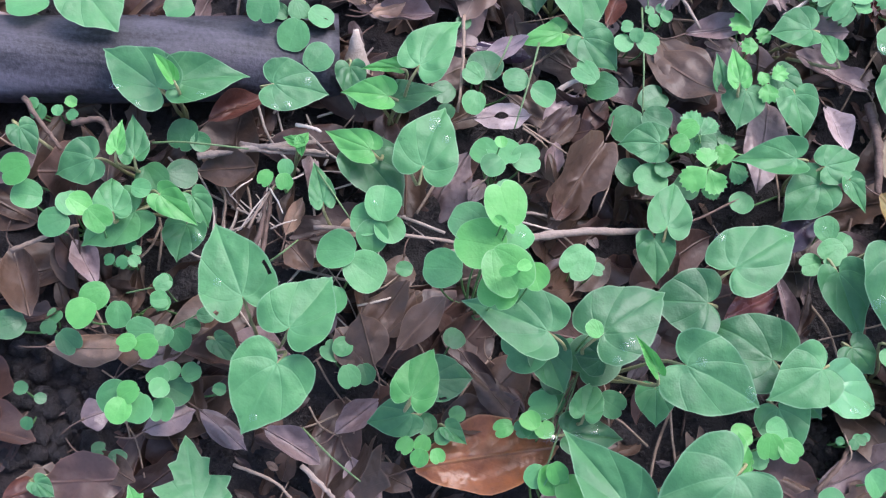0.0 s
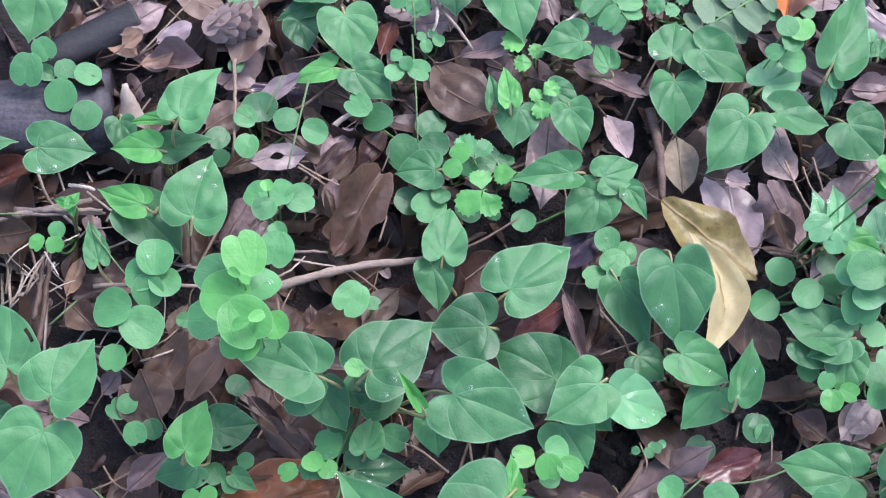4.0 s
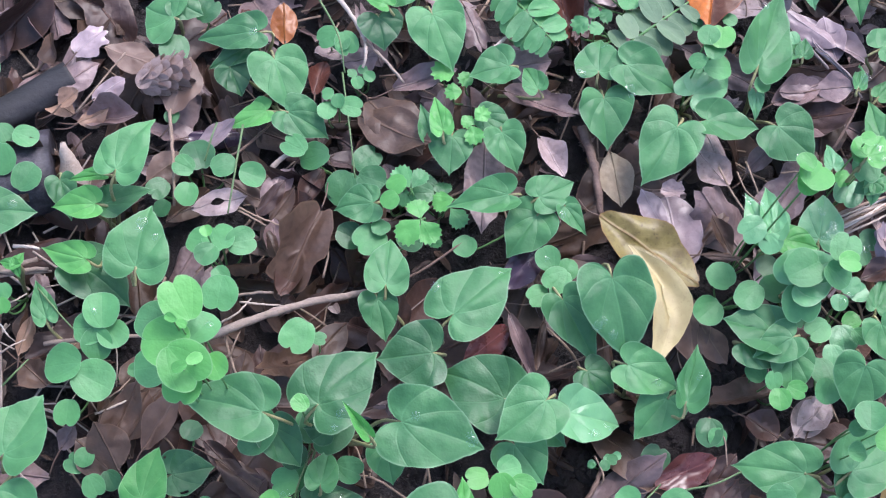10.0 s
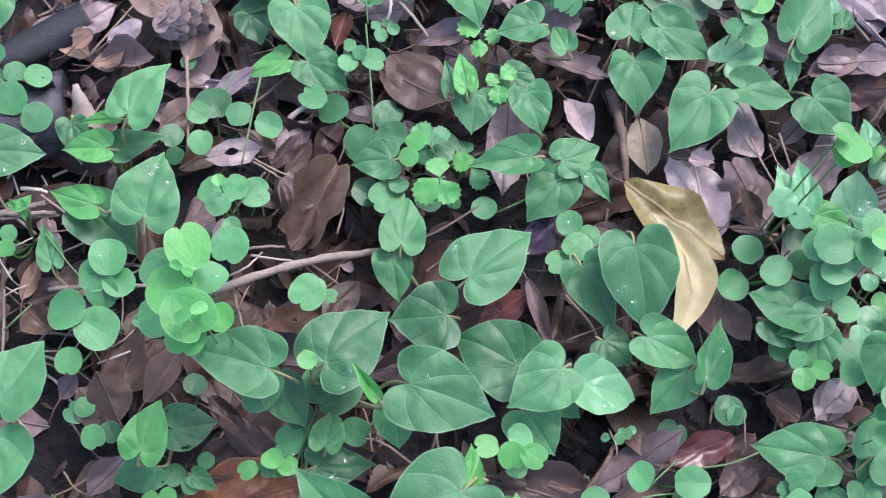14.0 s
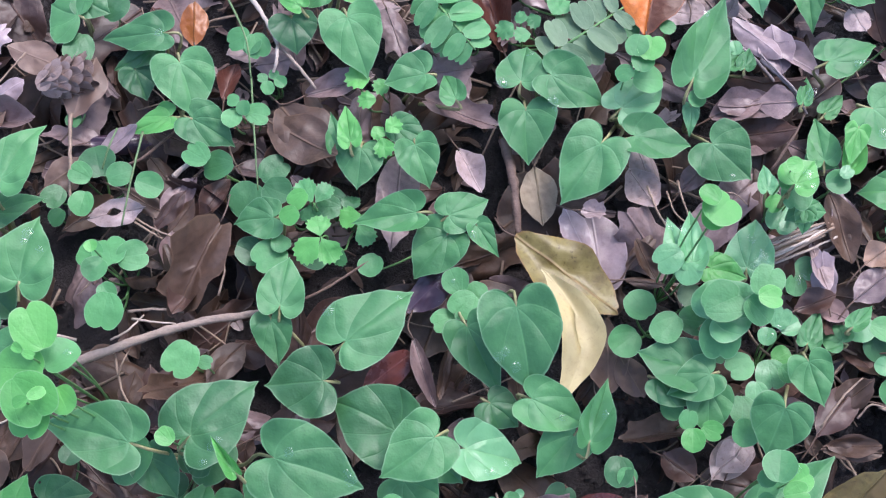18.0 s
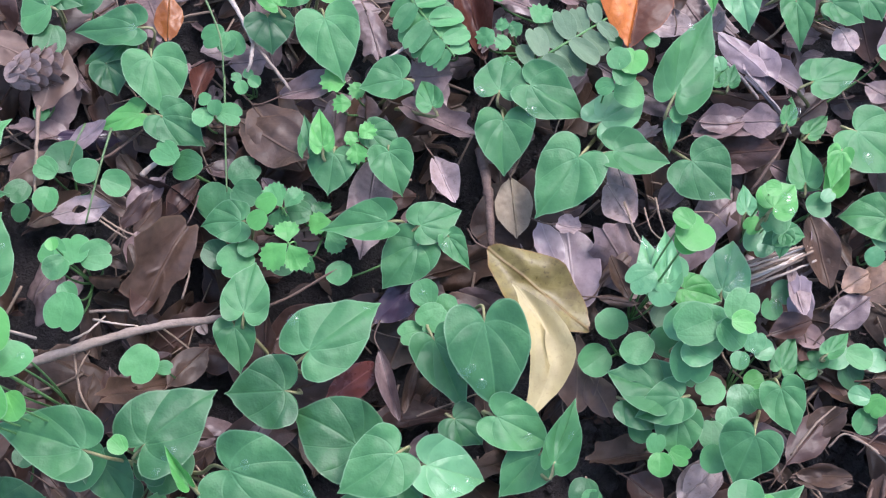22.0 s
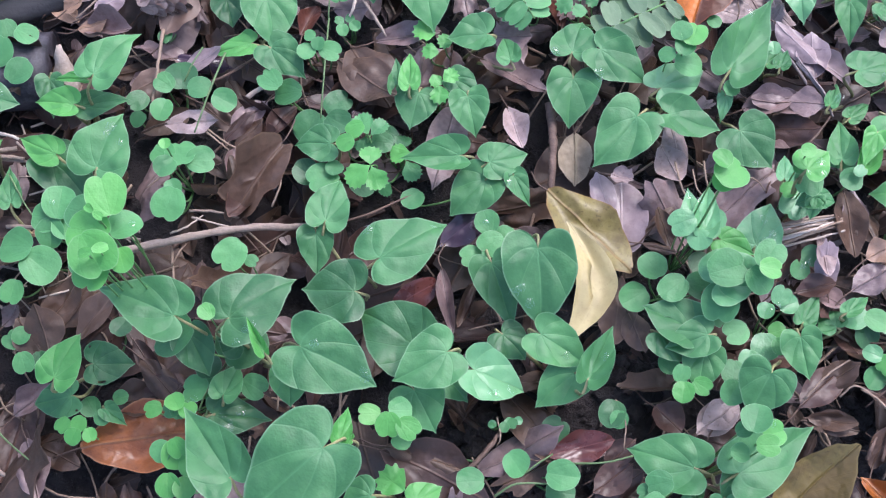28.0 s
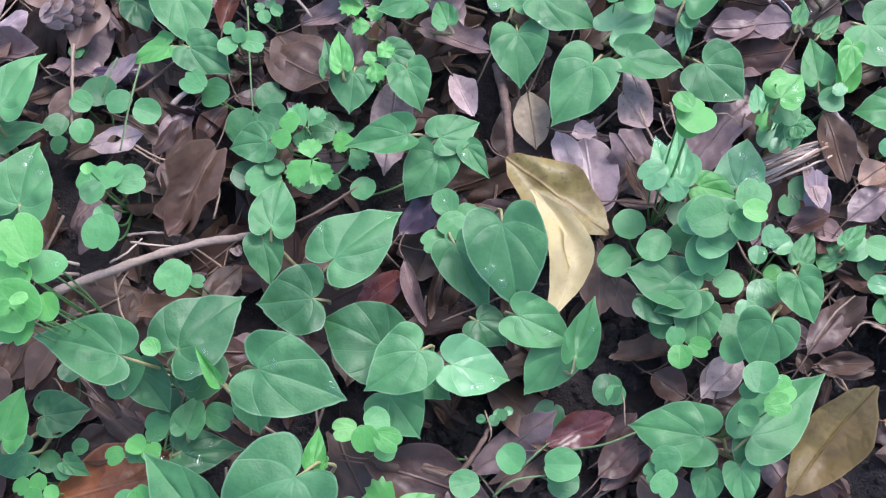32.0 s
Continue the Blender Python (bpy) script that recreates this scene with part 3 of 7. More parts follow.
def stick(wood, thick, *points):
    """A thin crooked rod through three places."""
    COUNT[0] += 1
    rnd = random.Random(COUNT[0])
    line = spline(points, 14 if thick > 0.003 else 7)
    n = len(line)
    wob = thick * (0.05 if wood == "stem" or thick > 0.003 else 0.14)
    line = [q + Vector([rnd.uniform(-wob, wob) for _ in range(3)]) for q in line]
    rad = [thick / 2 * (1.1 - 0.35 * i / n) * rnd.uniform(0.9, 1.1) * (1.22 if 0.003 < thick < 0.006 and i % 9 == 4 else 1.0) for i in range(n)]
    foot = line[0].copy()
    v, f = tube([q - foot for q in line], rad, 8)
    kind, label = STICK_LABEL[wood]
    ob = tagged(new(kind, mesh_of(kind, v, f, WOOD[wood])), label, "twig" if kind == "twig" else "stalk", "twigs and stalks")
    ob.location = foot
    return ob


def wood_stub(foot, tip, radius):
    """A broken, tapering spike of wood."""
    rnd = random.Random(5)
    foot, tip = Vector(foot), Vector(tip)
    pts = [(tip - foot) * (i / 10) for i in range(11)]
    v, f = tube(pts, [radius * (1 - 0.82 * (i / 10) ** 1.6) * rnd.uniform(0.93, 1.07) for i in range(11)], 11)
    ob = tagged(new("wood_stub", mesh_of("wood_stub", [q + Vector((rnd.uniform(-1, 1), rnd.uniform(-1, 1), 0)) * radius * 0.07 for q in v], f, WOOD["pale"])), "broken pale spike of weathered wood beside the log", "wood")
    ob.location = foot
    return ob


def drop(x, y, size):
    """A bead of water on the uppermost leaf at x, y."""
    hit, place, normal, _, below, _ = scene.ray_cast(bpy.context.evaluated_depsgraph_get(), (x, y, 0.35), (0, 0, -1))
    if not hit or below.name.split(".")[0] != "leaf":
        return
    bm = bmesh.new()
    bmesh.ops.create_uvsphere(bm, u_segments=14, v_segments=9, radius=size * 1.6)
    bmesh.ops.delete(bm, geom=[v for v in bm.verts if v.co.z < -1e-5], context="VERTS")
    for v in bm.verts:
        v.co.z *= 0.34
    me = bpy.data.meshes.new("water_drop")
    bm.to_mesh(me)
    bm.free()
    me.shade_smooth()
    me.materials.append(WATER)
    ob = tagged(new("water_drop", me), "clear bead of rain water on a leaf", "water drop", "rain drops")
    up = normal if normal.z > 0 else -normal
    ob.matrix_world = Matrix.Translation(place + up * 0.0001) @ up.to_track_quat("Z", "Y").to_matrix().to_4x4()


def pine_cone(x, y, z, heading, length, width):
    """A weathered cone on its side: a core with rows of blunt overlapping scales."""
    rnd = random.Random(77)
    ob = tagged(new("pine_cone"), "weathered grey-brown cone with blunt overlapping scales in the litter", "cone")
    ob.matrix_world = pose(x, y, z, 0, 0, heading)
    core = [(length * i / 8, 0, 0) for i in range(9)]
    v, f = tube(core, [width * 0.36 * math.sin(math.pi * (0.12 + 0.8 * i / 8)) for i in range(9)], 12)
    part("core", mesh_of("core", v, f, WOOD["bark"]), ob)
    for i in range(44):
        u = (i + 0.5) / 44
        r = width * 0.40 * math.sin(math.pi * (0.14 + 0.76 * u))
        a = i * 2.39996
        size = width * rnd.uniform(0.42, 0.55)
        me = sheet("scale", blade("round", size, size * 0.95, 0.5, -0.3, 0.35, i, 3, 2), DRY["cone"])
        sc = part("scale", me, ob)
        sc.matrix_basis = pose(0, 0, 0, math.degrees(a), 0, 0) @ pose(length * u * 0.86 - 0.002, 0, r * 0.72, 0, -24, 0) @ pose(0, 0, 0, 0, 0, -90)
    return ob


def log_piece(a, b, radius, seed, label, wood):
    """A dark round piece of timber half sunk in the soil."""
    rnd = random.Random(seed)
    a, b = Vector(a), Vector(b)
    d = (b - a).normalized()
    u = d.cross(Vector((0, 0, 1))).normalized()
    w = u.cross(d)
    verts, faces, sides, n = [], [], 28, 40
    for i in range(n + 1):
        q = a.lerp(b, i / n)
        for k in range(sides):
            ang = 2 * math.pi * k / sides
            g = 1 + 0.09 * noise.noise(Vector((i * 0.09, math.cos(ang) * 1.5, math.sin(ang) * 1.5 + seed))) + 0.03 * noise.noise(Vector((i * 0.5, ang * 5, seed)))
            verts.append(q - a + radius * g * (math.cos(ang) * u + 0.72 * math.sin(ang) * w))
    for i in range(n):
        for k in range(sides):
            p0, p1 = i * sides + k, i * sides + (k + 1) % sides
            faces.append((p0, p1, p1 + sides, p0 + sides))
    faces += [tuple(reversed(range(sides))), tuple(range(n * sides, (n + 1) * sides))]
    ob = tagged(new("log", mesh_of("log", verts, faces, wood)), label, "log")
    ob.location = a
    return ob


# ---- living plants ----
p = plant("heart", 0.0179, 0.2308)
leaf(p, "heart", "g", 0.0285, 0.2463, 0.0530, 59, 1, 0.0352, 0.0278)
leaf(p, "heart", "y", 0.0141, 0.2343, 0.0350, 177, -7, 0.0253, 0.0187)
leaf(p, "heart", "y", 0.0180, 0.2501, 0.0350, 179, -9, 0.0201, 0.0094)
leaf(p, "heart", "g", 0.0181, 0.2360, 0.0300, 19, -6, 0.0268, 0.0189)
leaf(p, "heart", "g", 0.0361, 0.1978, 0.0400, 76, 9, 0.0333, 0.0329)
leaf(p, "heart", "y", 0.0087, 0.2060, 0.0300, 159, -6, 0.0270, 0.0176)
leaf(p, "heart", "d", 0.0045, 0.2057, 0.0200, -42, -5, 0.0339, 0.0312)
p = plant("heart", -0.0278, 0.2518)
leaf(p, "heart", "g", -0.0433, 0.2317, 0.0390, -1, -3, 0.0282, 0.0285)
leaf(p, "round", "g", -0.0289, 0.2486, 0.0239, 55, 8, 0.0162, 0.0162)
leaf(p, "heart", "d", -0.0073, 0.2537, 0.0200, -75, -8, 0.0226, 0.0171)
p = plant("heart", 0.1004, 0.3166)
leaf(p, "heart", "g", 0.0994, 0.3340, 0.0250, 179, -5, 0.0347, 0.0240)
leaf(p, "heart", "g", 0.1086, 0.3166, 0.0250, -74, -6, 0.0303, 0.0319)
leaf(p, "heart", "g", 0.1148, 0.2874, 0.0200, -34, -7, 0.0259, 0.0236)
leaf(p, "heart", "y", 0.1025, 0.2896, 0.0180, -167, -7, 0.0244, 0.0172)
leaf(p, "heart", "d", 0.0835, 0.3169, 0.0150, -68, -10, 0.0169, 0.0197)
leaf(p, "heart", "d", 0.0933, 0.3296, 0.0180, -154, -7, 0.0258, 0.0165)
p = plant("heart", 0.1837, 0.3523)
leaf(p, "heart", "g", 0.1966, 0.3376, 0.0300, -71, -5, 0.0332, 0.0322)
leaf(p, "heart", "d", 0.1669, 0.3394, 0.0250, -81, -9, 0.0183, 0.0252)
leaf(p, "heart", "y", 0.1715, 0.3450, 0.0300, 135, -8, 0.0227, 0.0126)
leaf(p, "heart", "y", 0.1978, 0.3592, 0.0300, -27, -9, 0.0198, 0.0226)
leaf(p, "heart", "g", 0.1846, 0.3582, 0.0250, -159, -9, 0.0191, 0.0194)
p = plant("heart", 0.2216, 0.3049)
leaf(p, "heart", "g", 0.2363, 0.3056, 0.0280, -172, -8, 0.0227, 0.0247)
leaf(p, "heart", "g", 0.2517, 0.2928, 0.0250, 112, -9, 0.0184, 0.0143)
leaf(p, "lobed", "y", 0.2076, 0.3084, 0.0183, 190, 14, 0.0142, 0.0142)
leaf(p, "lobed", "y", 0.2176, 0.3050, 0.0188, -153, 14, 0.0099, 0.0099)
leaf(p, "lobed", "y", 0.2107, 0.2955, 0.0201, -176, -1, 0.0104, 0.0104)
p = plant("heart", 0.2113, 0.2748)
leaf(p, "heart", "y", 0.1976, 0.2682, 0.0320, 99, -7, 0.0236, 0.0135)
leaf(p, "heart", "g", 0.1911, 0.2669, 0.0250, 102, -8, 0.0217, 0.0119)
leaf(p, "heart", "g", 0.2028, 0.2661, 0.0260, -97, -8, 0.0213, 0.0255)
leaf(p, "heart", "g", 0.2304, 0.2680, 0.0240, -73, -7, 0.0235, 0.0228)
leaf(p, "heart", "g", 0.2210, 0.2785, 0.0240, -25, -10, 0.0176, 0.0166)
leaf(p, "lobed", "y", 0.2157, 0.2736, 0.0296, 42, 5, 0.0102, 0.0102)
leaf(p, "lobed", "y", 0.2093, 0.2775, 0.0281, 302, -1, 0.0084, 0.0084)
leaf(p, "lobed", "y", 0.2139, 0.2712, 0.0279, -83, 1, 0.0114, 0.0114)
p = plant("cress", 0.1830, 0.2217)
leaf(p, "fan", "y", 0.1826, 0.2178, 0.0340, 101, 0, 0.0112, 0.0134)
leaf(p, "fan", "y", 0.1823, 0.2172, 0.0340, -141, -4, 0.0158, 0.0145)
leaf(p, "fan", "y", 0.1831, 0.2169, 0.0340, -63, -8, 0.0137, 0.0134)
p = plant("cress", 0.1748, 0.2404)
leaf(p, "fan", "g", 0.1782, 0.2375, 0.0280, 120, 0, 0.0138, 0.0126)
leaf(p, "fan", "g", 0.1796, 0.2375, 0.0280, 54, 0, 0.0121, 0.0104)
leaf(p, "fan", "d", 0.1763, 0.2379, 0.0240, -91, -12, 0.0094, 0.0110)
leaf(p, "round", "y", 0.1755, 0.2408, 0.0355, -146, -16, 0.0110, 0.0110)
leaf(p, "round", "y", 0.1710, 0.2322, 0.0346, -140, -7, 0.0101, 0.0101)
p = plant("cress", 0.1951, 0.2345)
leaf(p, "fan", "y", 0.2021, 0.2333, 0.0180, -173, -9, 0.0123, 0.0127)
leaf(p, "fan", "g", 0.1999, 0.2288, 0.0160, -53, -9, 0.0123, 0.0122)
leaf(p, "fan", "d", 0.1956, 0.2352, 0.0160, 83, -11, 0.0104, 0.0111)
leaf(p, "fan", "d", 0.1925, 0.2161, 0.0140, -124, -14, 0.0086, 0.0110)
leaf(p, "round", "d", 0.1918, 0.2386, 0.0150, 181, 9, 0.0130, 0.0130)
p = plant("heart", 0.1603, 0.2164)
leaf(p, "heart", "g", 0.1579, 0.2305, 0.0260, -176, -8, 0.0212, 0.0212)
leaf(p, "round", "g", 0.1638, 0.2158, 0.0205, -152, 10, 0.0178, 0.0178)
leaf(p, "round", "g", 0.1590, 0.2134, 0.0250, 57, -12, 0.0101, 0.0101)
leaf(p, "heart", "g", 0.1628, 0.1834, 0.0350, 80, -6, 0.0271, 0.0233)
leaf(p, "round", "d", 0.1518, 0.2126, 0.0134, -208, 12, 0.0156, 0.0156)
leaf(p, "round", "d", 0.1706, 0.2167, 0.0152, -25, -9, 0.0150, 0.0150)
p = plant("heart", 0.2380, 0.2261)
leaf(p, "heart", "g", 0.2299, 0.2301, 0.0300, -174, -5, 0.0335, 0.0223)
leaf(p, "heart", "g", 0.2469, 0.2288, 0.0280, 24, -7, 0.0231, 0.0212)
leaf(p, "heart", "g", 0.2606, 0.2234, 0.0260, -55, -9, 0.0193, 0.0134)
leaf(p, "heart", "g", 0.2450, 0.2195, 0.0240, -130, -6, 0.0276, 0.0274)
leaf(p, "round", "g", 0.2098, 0.2129, 0.0136, -122, 12, 0.0132, 0.0132)
p = plant("heart", 0.1889, 0.1547)
leaf(p, "heart", "g", 0.1959, 0.1625, 0.0460, 40, 2, 0.0408, 0.0359)
leaf(p, "heart", "g", 0.1578, 0.1767, 0.0300, -83, -8, 0.0229, 0.0201)
leaf(p, "heart", "d", 0.1838, 0.1444, 0.0400, -178, -6, 0.0287, 0.0350)
leaf(p, "heart", "d", 0.2180, 0.1195, 0.0400, 153, -5, 0.0354, 0.0378)
p = plant("heart", 0.2561, 0.1861)
leaf(p, "heart", "g", 0.2772, 0.1753, 0.0500, -81, -19, 0.0432, 0.0398)
leaf(p, "heart", "g", 0.2540, 0.1706, 0.0300, -67, -5, 0.0378, 0.0261)
leaf(p, "round", "g", 0.2517, 0.1894, 0.0233, 114, 15, 0.0135, 0.0135)
leaf(p, "round", "g", 0.2585, 0.1882, 0.0242, -139, 6, 0.0152, 0.0152)
leaf(p, "round", "g", 0.2483, 0.1782, 0.0205, -161, 14, 0.0123, 0.0123)
leaf(p, "round", "g", 0.2566, 0.1849, 0.0185, 63, 15, 0.0118, 0.0118)
p = plant("heart", 0.2890, 0.1273)
leaf(p, "heart", "g", 0.2837, 0.1337, 0.0340, -26, -8, 0.0299, 0.0264)
leaf(p, "heart", "g", 0.3033, 0.1168, 0.0270, -132, -8, 0.0276, 0.0241)
leaf(p, "heart", "g", 0.3099, 0.1127, 0.0400, 68, -5, 0.0337, 0.0163)
leaf(p, "heart", "d", 0.2639, 0.1337, 0.0250, -39, -9, 0.0184, 0.0216)
p = plant("heart", 0.2356, 0.1122)
leaf(p, "heart", "g", 0.2364, 0.1134, 0.0580, -146, 4, 0.0308, 0.0311)
leaf(p, "heart", "p", 0.2512, 0.1109, 0.0350, -8, -19, 0.0314, 0.0295)
leaf(p, "heart", "g", 0.2219, 0.0955, 0.0400, -57, -7, 0.0241, 0.0291)
leaf(p, "heart", "g", 0.2309, 0.1112, 0.0300, -39, -7, 0.0250, 0.0239)
p = plant("heart", 0.3599, 0.1451)
leaf(p, "heart", "g", 0.3609, 0.1464, 0.0320, 160, 2, 0.0273, 0.0279)
leaf(p, "heart", "g", 0.3696, 0.1431, 0.0350, -158, -7, 0.0232, 0.0224)
leaf(p, "heart", "d", 0.3465, 0.1421, 0.0300, -32, -8, 0.0221, 0.0215)
leaf(p, "heart", "g", 0.3698, 0.1348, 0.0300, -96, -8, 0.0210, 0.0225)
p = plant("heart", 0.3757, 0.0766)
leaf(p, "heart", "g", 0.3682, 0.0746, 0.0280, 168, -10, 0.0361, 0.0304)
leaf(p, "heart", "g", 0.3900, 0.0737, 0.0350, 35, -11, 0.0526, 0.0325)
leaf(p, "heart", "g", 0.3922, 0.0743, 0.0300, -102, -7, 0.0243, 0.0202)
leaf(p, "round", "g", 0.3876, 0.0871, 0.0759, 79, -6, 0.0156, 0.0156)
leaf(p, "round", "y", 0.3936, 0.0866, 0.0712, 22, -11, 0.0127, 0.0127)
leaf(p, "round", "g", 0.3802, 0.0794, 0.0612, 1, -14, 0.0103, 0.0103)
leaf(p, "round", "y", 0.3903, 0.0817, 0.0717, 8, 3, 0.0116, 0.0116)
leaf(p, "round", "g", 0.3816, 0.0880, 0.0646, 30, 6, 0.0087, 0.0087)
leaf(p, "round", "g", 0.3549, 0.0635, 0.0507, -161, -6, 0.0135, 0.0135)
leaf(p, "round", "g", 0.3498, 0.0562, 0.0501, -121, -1, 0.0119, 0.0119)
leaf(p, "round", "g", 0.3485, 0.0586, 0.0451, -159, -1, 0.0104, 0.0104)
leaf(p, "heart", "g", 0.3673, 0.0675, 0.0250, -62, -13, 0.0138, 0.0127)
leaf(p, "heart", "g", 0.3693, 0.0569, 0.0250, -97, -11, 0.0160, 0.0152)
leaf(p, "heart", "g", 0.3845, 0.0587, 0.0300, -84, -9, 0.0185, 0.0175)
p = plant("heart", 0.1314, 0.1115)
leaf(p, "heart", "g", 0.1005, 0.1127, 0.0750, 166, 3, 0.0422, 0.0336)
leaf(p, "heart", "d", 0.1274, 0.1157, 0.0720, 41, 2, 0.0383, 0.0379)
leaf(p, "heart", "g", 0.1662, 0.1036, 0.0780, -21, -6, 0.0420, 0.0394)
leaf(p, "heart", "y", 0.1498, 0.0976, 0.0880, 125, 12, 0.0188, 0.0067)
leaf(p, "heart", "g", 0.1583, 0.0961, 0.0500, -81, -10, 0.0181, 0.0210)
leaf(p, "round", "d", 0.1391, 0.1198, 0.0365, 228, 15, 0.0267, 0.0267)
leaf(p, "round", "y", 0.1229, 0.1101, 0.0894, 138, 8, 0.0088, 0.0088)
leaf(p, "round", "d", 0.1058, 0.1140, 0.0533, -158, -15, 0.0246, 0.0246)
p = plant("heart", 0.1802, 0.0571)
leaf(p, "heart", "g", 0.1858, 0.0530, 0.0950, -135, -5, 0.0524, 0.0462)
leaf(p, "heart", "g", 0.1421, 0.0369, 0.0800, 134, -7, 0.0449, 0.0302)
leaf(p, "heart", "y", 0.1969, 0.0608, 0.0800, 173, -22, 0.0082, 0.0067)
leaf(p, "heart", "y", 0.1912, 0.0600, 0.0800, 82, -9, 0.0188, 0.0102)
p = plant("heart", 0.2180, 0.0475)
leaf(p, "heart", "g", 0.2080, 0.0381, 0.0600, -159, -11, 0.0161, 0.0209)
leaf(p, "lobed", "y", 0.2229, 0.0453, 0.0307, 149, -4, 0.0180, 0.0180)
leaf(p, "heart", "y", 0.2293, 0.0415, 0.0300, 39, -11, 0.0156, 0.0163)
p = plant("heart", 0.0499, 0.0953)
leaf(p, "heart", "y", 0.0420, 0.0789, 0.0560, 71, 2, 0.0251, 0.0225)
leaf(p, "heart", "d", 0.0525, 0.0925, 0.0300, 10, -8, 0.0213, 0.0231, True)
leaf(p, "round", "d", 0.0589, 0.1099, 0.0266, 64, -16, 0.0119, 0.0119)
leaf(p, "heart", "g", 0.0436, 0.0743, 0.0300, -162, -8, 0.0227, 0.0204, True)
p = plant("heart", -0.0348, 0.1057)
leaf(p, "heart", "g", -0.0416, 0.1149, 0.0650, 118, -4, 0.0398, 0.0360, True)
leaf(p, "heart", "g", -0.0174, 0.1006, 0.0750, 60, -2, 0.0318, 0.0335)
leaf(p, "heart", "g", -0.0213, 0.0840, 0.0700, -108, -6, 0.0356, 0.0384)
leaf(p, "heart", "d", -0.0543, 0.0990, 0.0300, -31, -10, 0.0174, 0.0128)
p = plant("heart", -0.0914, 0.2244)
leaf(p, "heart", "g", -0.1026, 0.2253, 0.0300, 149, -3, 0.0369, 0.0322)
leaf(p, "heart", "g", -0.0930, 0.2297, 0.0300, 16, -3, 0.0369, 0.0289)
leaf(p, "heart", "y", -0.0938, 0.2264, 0.0420, 131, -4, 0.0196, 0.0079)
leaf(p, "round", "d", -0.0859, 0.2152, 0.0165, -106, -10, 0.0168, 0.0168)
leaf(p, "round", "d", -0.0832, 0.2068, 0.0159, -32, -10, 0.0104, 0.0104)
p = plant("heart", -0.1430, 0.2781)
leaf(p, "heart", "g", -0.1486, 0.2752, 0.0300, -44, -6, 0.0301, 0.0358)
leaf(p, "round", "g", -0.1692, 0.2726, 0.0174, -148, 14, 0.0215, 0.0215)
leaf(p, "round", "g", -0.1090, 0.2759, 0.0107, 28, -5, 0.0161, 0.0161)
p = plant("heart", -0.1076, 0.1895)
leaf(p, "heart", "g", -0.1281, 0.1833, 0.0300, -157, -8, 0.0212, 0.0247)
leaf(p, "heart", "g", -0.1083, 0.1878, 0.0300, 104, -7, 0.0243, 0.0163)
leaf(p, "heart", "y", -0.1155, 0.1862, 0.0400, 92, -10, 0.0178, 0.0104)
leaf(p, "round", "d", -0.1048, 0.1882, 0.0149, -56, 1, 0.0172, 0.0172)
leaf(p, "round", "d", -0.0937, 0.1861, 0.0118, 11, -13, 0.0162, 0.0162)
p = plant("heart", -0.1129, 0.1744)
leaf(p, "heart", "g", -0.1052, 0.1614, 0.0200, -141, -5, 0.0318, 0.0286)
leaf(p, "heart", "g", -0.1139, 0.1583, 0.0300, 101, -9, 0.0198, 0.0188)
leaf(p, "heart", "y", -0.0923, 0.1689, 0.0300, -32, -7, 0.0242, 0.0162)
leaf(p, "heart", "d", -0.0792, 0.1591, 0.0150, -99, -9, 0.0196, 0.0219)
leaf(p, "heart", "g", -0.0780, 0.1731, 0.0200, -54, -10, 0.0178, 0.0160)
leaf(p, "round", "g", -0.1072, 0.1713, 0.0292, -1, 10, 0.0100, 0.0100)
leaf(p, "heart", "g", -0.1694, 0.1984, 0.0200, -50, -11, 0.0160, 0.0150)
leaf(p, "round", "y", -0.1550, 0.1736, 0.0421, -155, -15, 0.0164, 0.0164)
p = plant("lobed", -0.0639, 0.0191)
leaf(p, "maple", "g", -0.0521, 0.0189, 0.0300, 106, -5, 0.0365, 0.0372)
leaf(p, "maple", "y", -0.0751, 0.0104, 0.0400, 120, -10, 0.0180, 0.0194)
p = plant("heart", 0.2921, 0.3002)
leaf(p, "heart", "g", 0.2859, 0.3004, 0.0280, 80, -8, 0.0230, 0.0265)
leaf(p, "heart", "g", 0.3015, 0.3018, 0.0300, -26, -5, 0.0322, 0.0270)
leaf(p, "heart", "g", 0.2880, 0.2854, 0.0240, -87, -6, 0.0282, 0.0286)
p = plant("heart", 0.3406, 0.2931)
leaf(p, "heart", "g", 0.3247, 0.2638, 0.0300, -127, -5, 0.0369, 0.0344)
leaf(p, "heart", "g", 0.3431, 0.2682, 0.0280, -5, -6, 0.0302, 0.0261)
leaf(p, "heart", "p", 0.3377, 0.2852, 0.0250, 38, -6, 0.0303, 0.0259)
leaf(p, "round", "g", 0.3414, 0.2974, 0.0461, 199, -13, 0.0095, 0.0095)
leaf(p, "round", "g", 0.3418, 0.3031, 0.0496, 74, 4, 0.0123, 0.0123)
leaf(p, "round", "y", 0.3489, 0.3003, 0.0507, 79, -5, 0.0146, 0.0146)
leaf(p, "round", "g", 0.3449, 0.2953, 0.0478, 78, 1, 0.0123, 0.0123)
leaf(p, "round", "g", 0.3422, 0.2965, 0.0358, 2, -6, 0.0165, 0.0165)
p = plant("heart", 0.3766, 0.2877)
leaf(p, "heart", "g", 0.3749, 0.2991, 0.0300, 65, -4, 0.0538, 0.0303)
leaf(p, "round", "g", 0.3727, 0.2857, 0.0260, 40, -11, 0.0098, 0.0098)
leaf(p, "heart", "p", 0.3742, 0.2862, 0.0200, -97, -11, 0.0155, 0.0093)
leaf(p, "heart", "g", 0.3832, 0.2649, 0.0220, -44, -6, 0.0271, 0.0337)
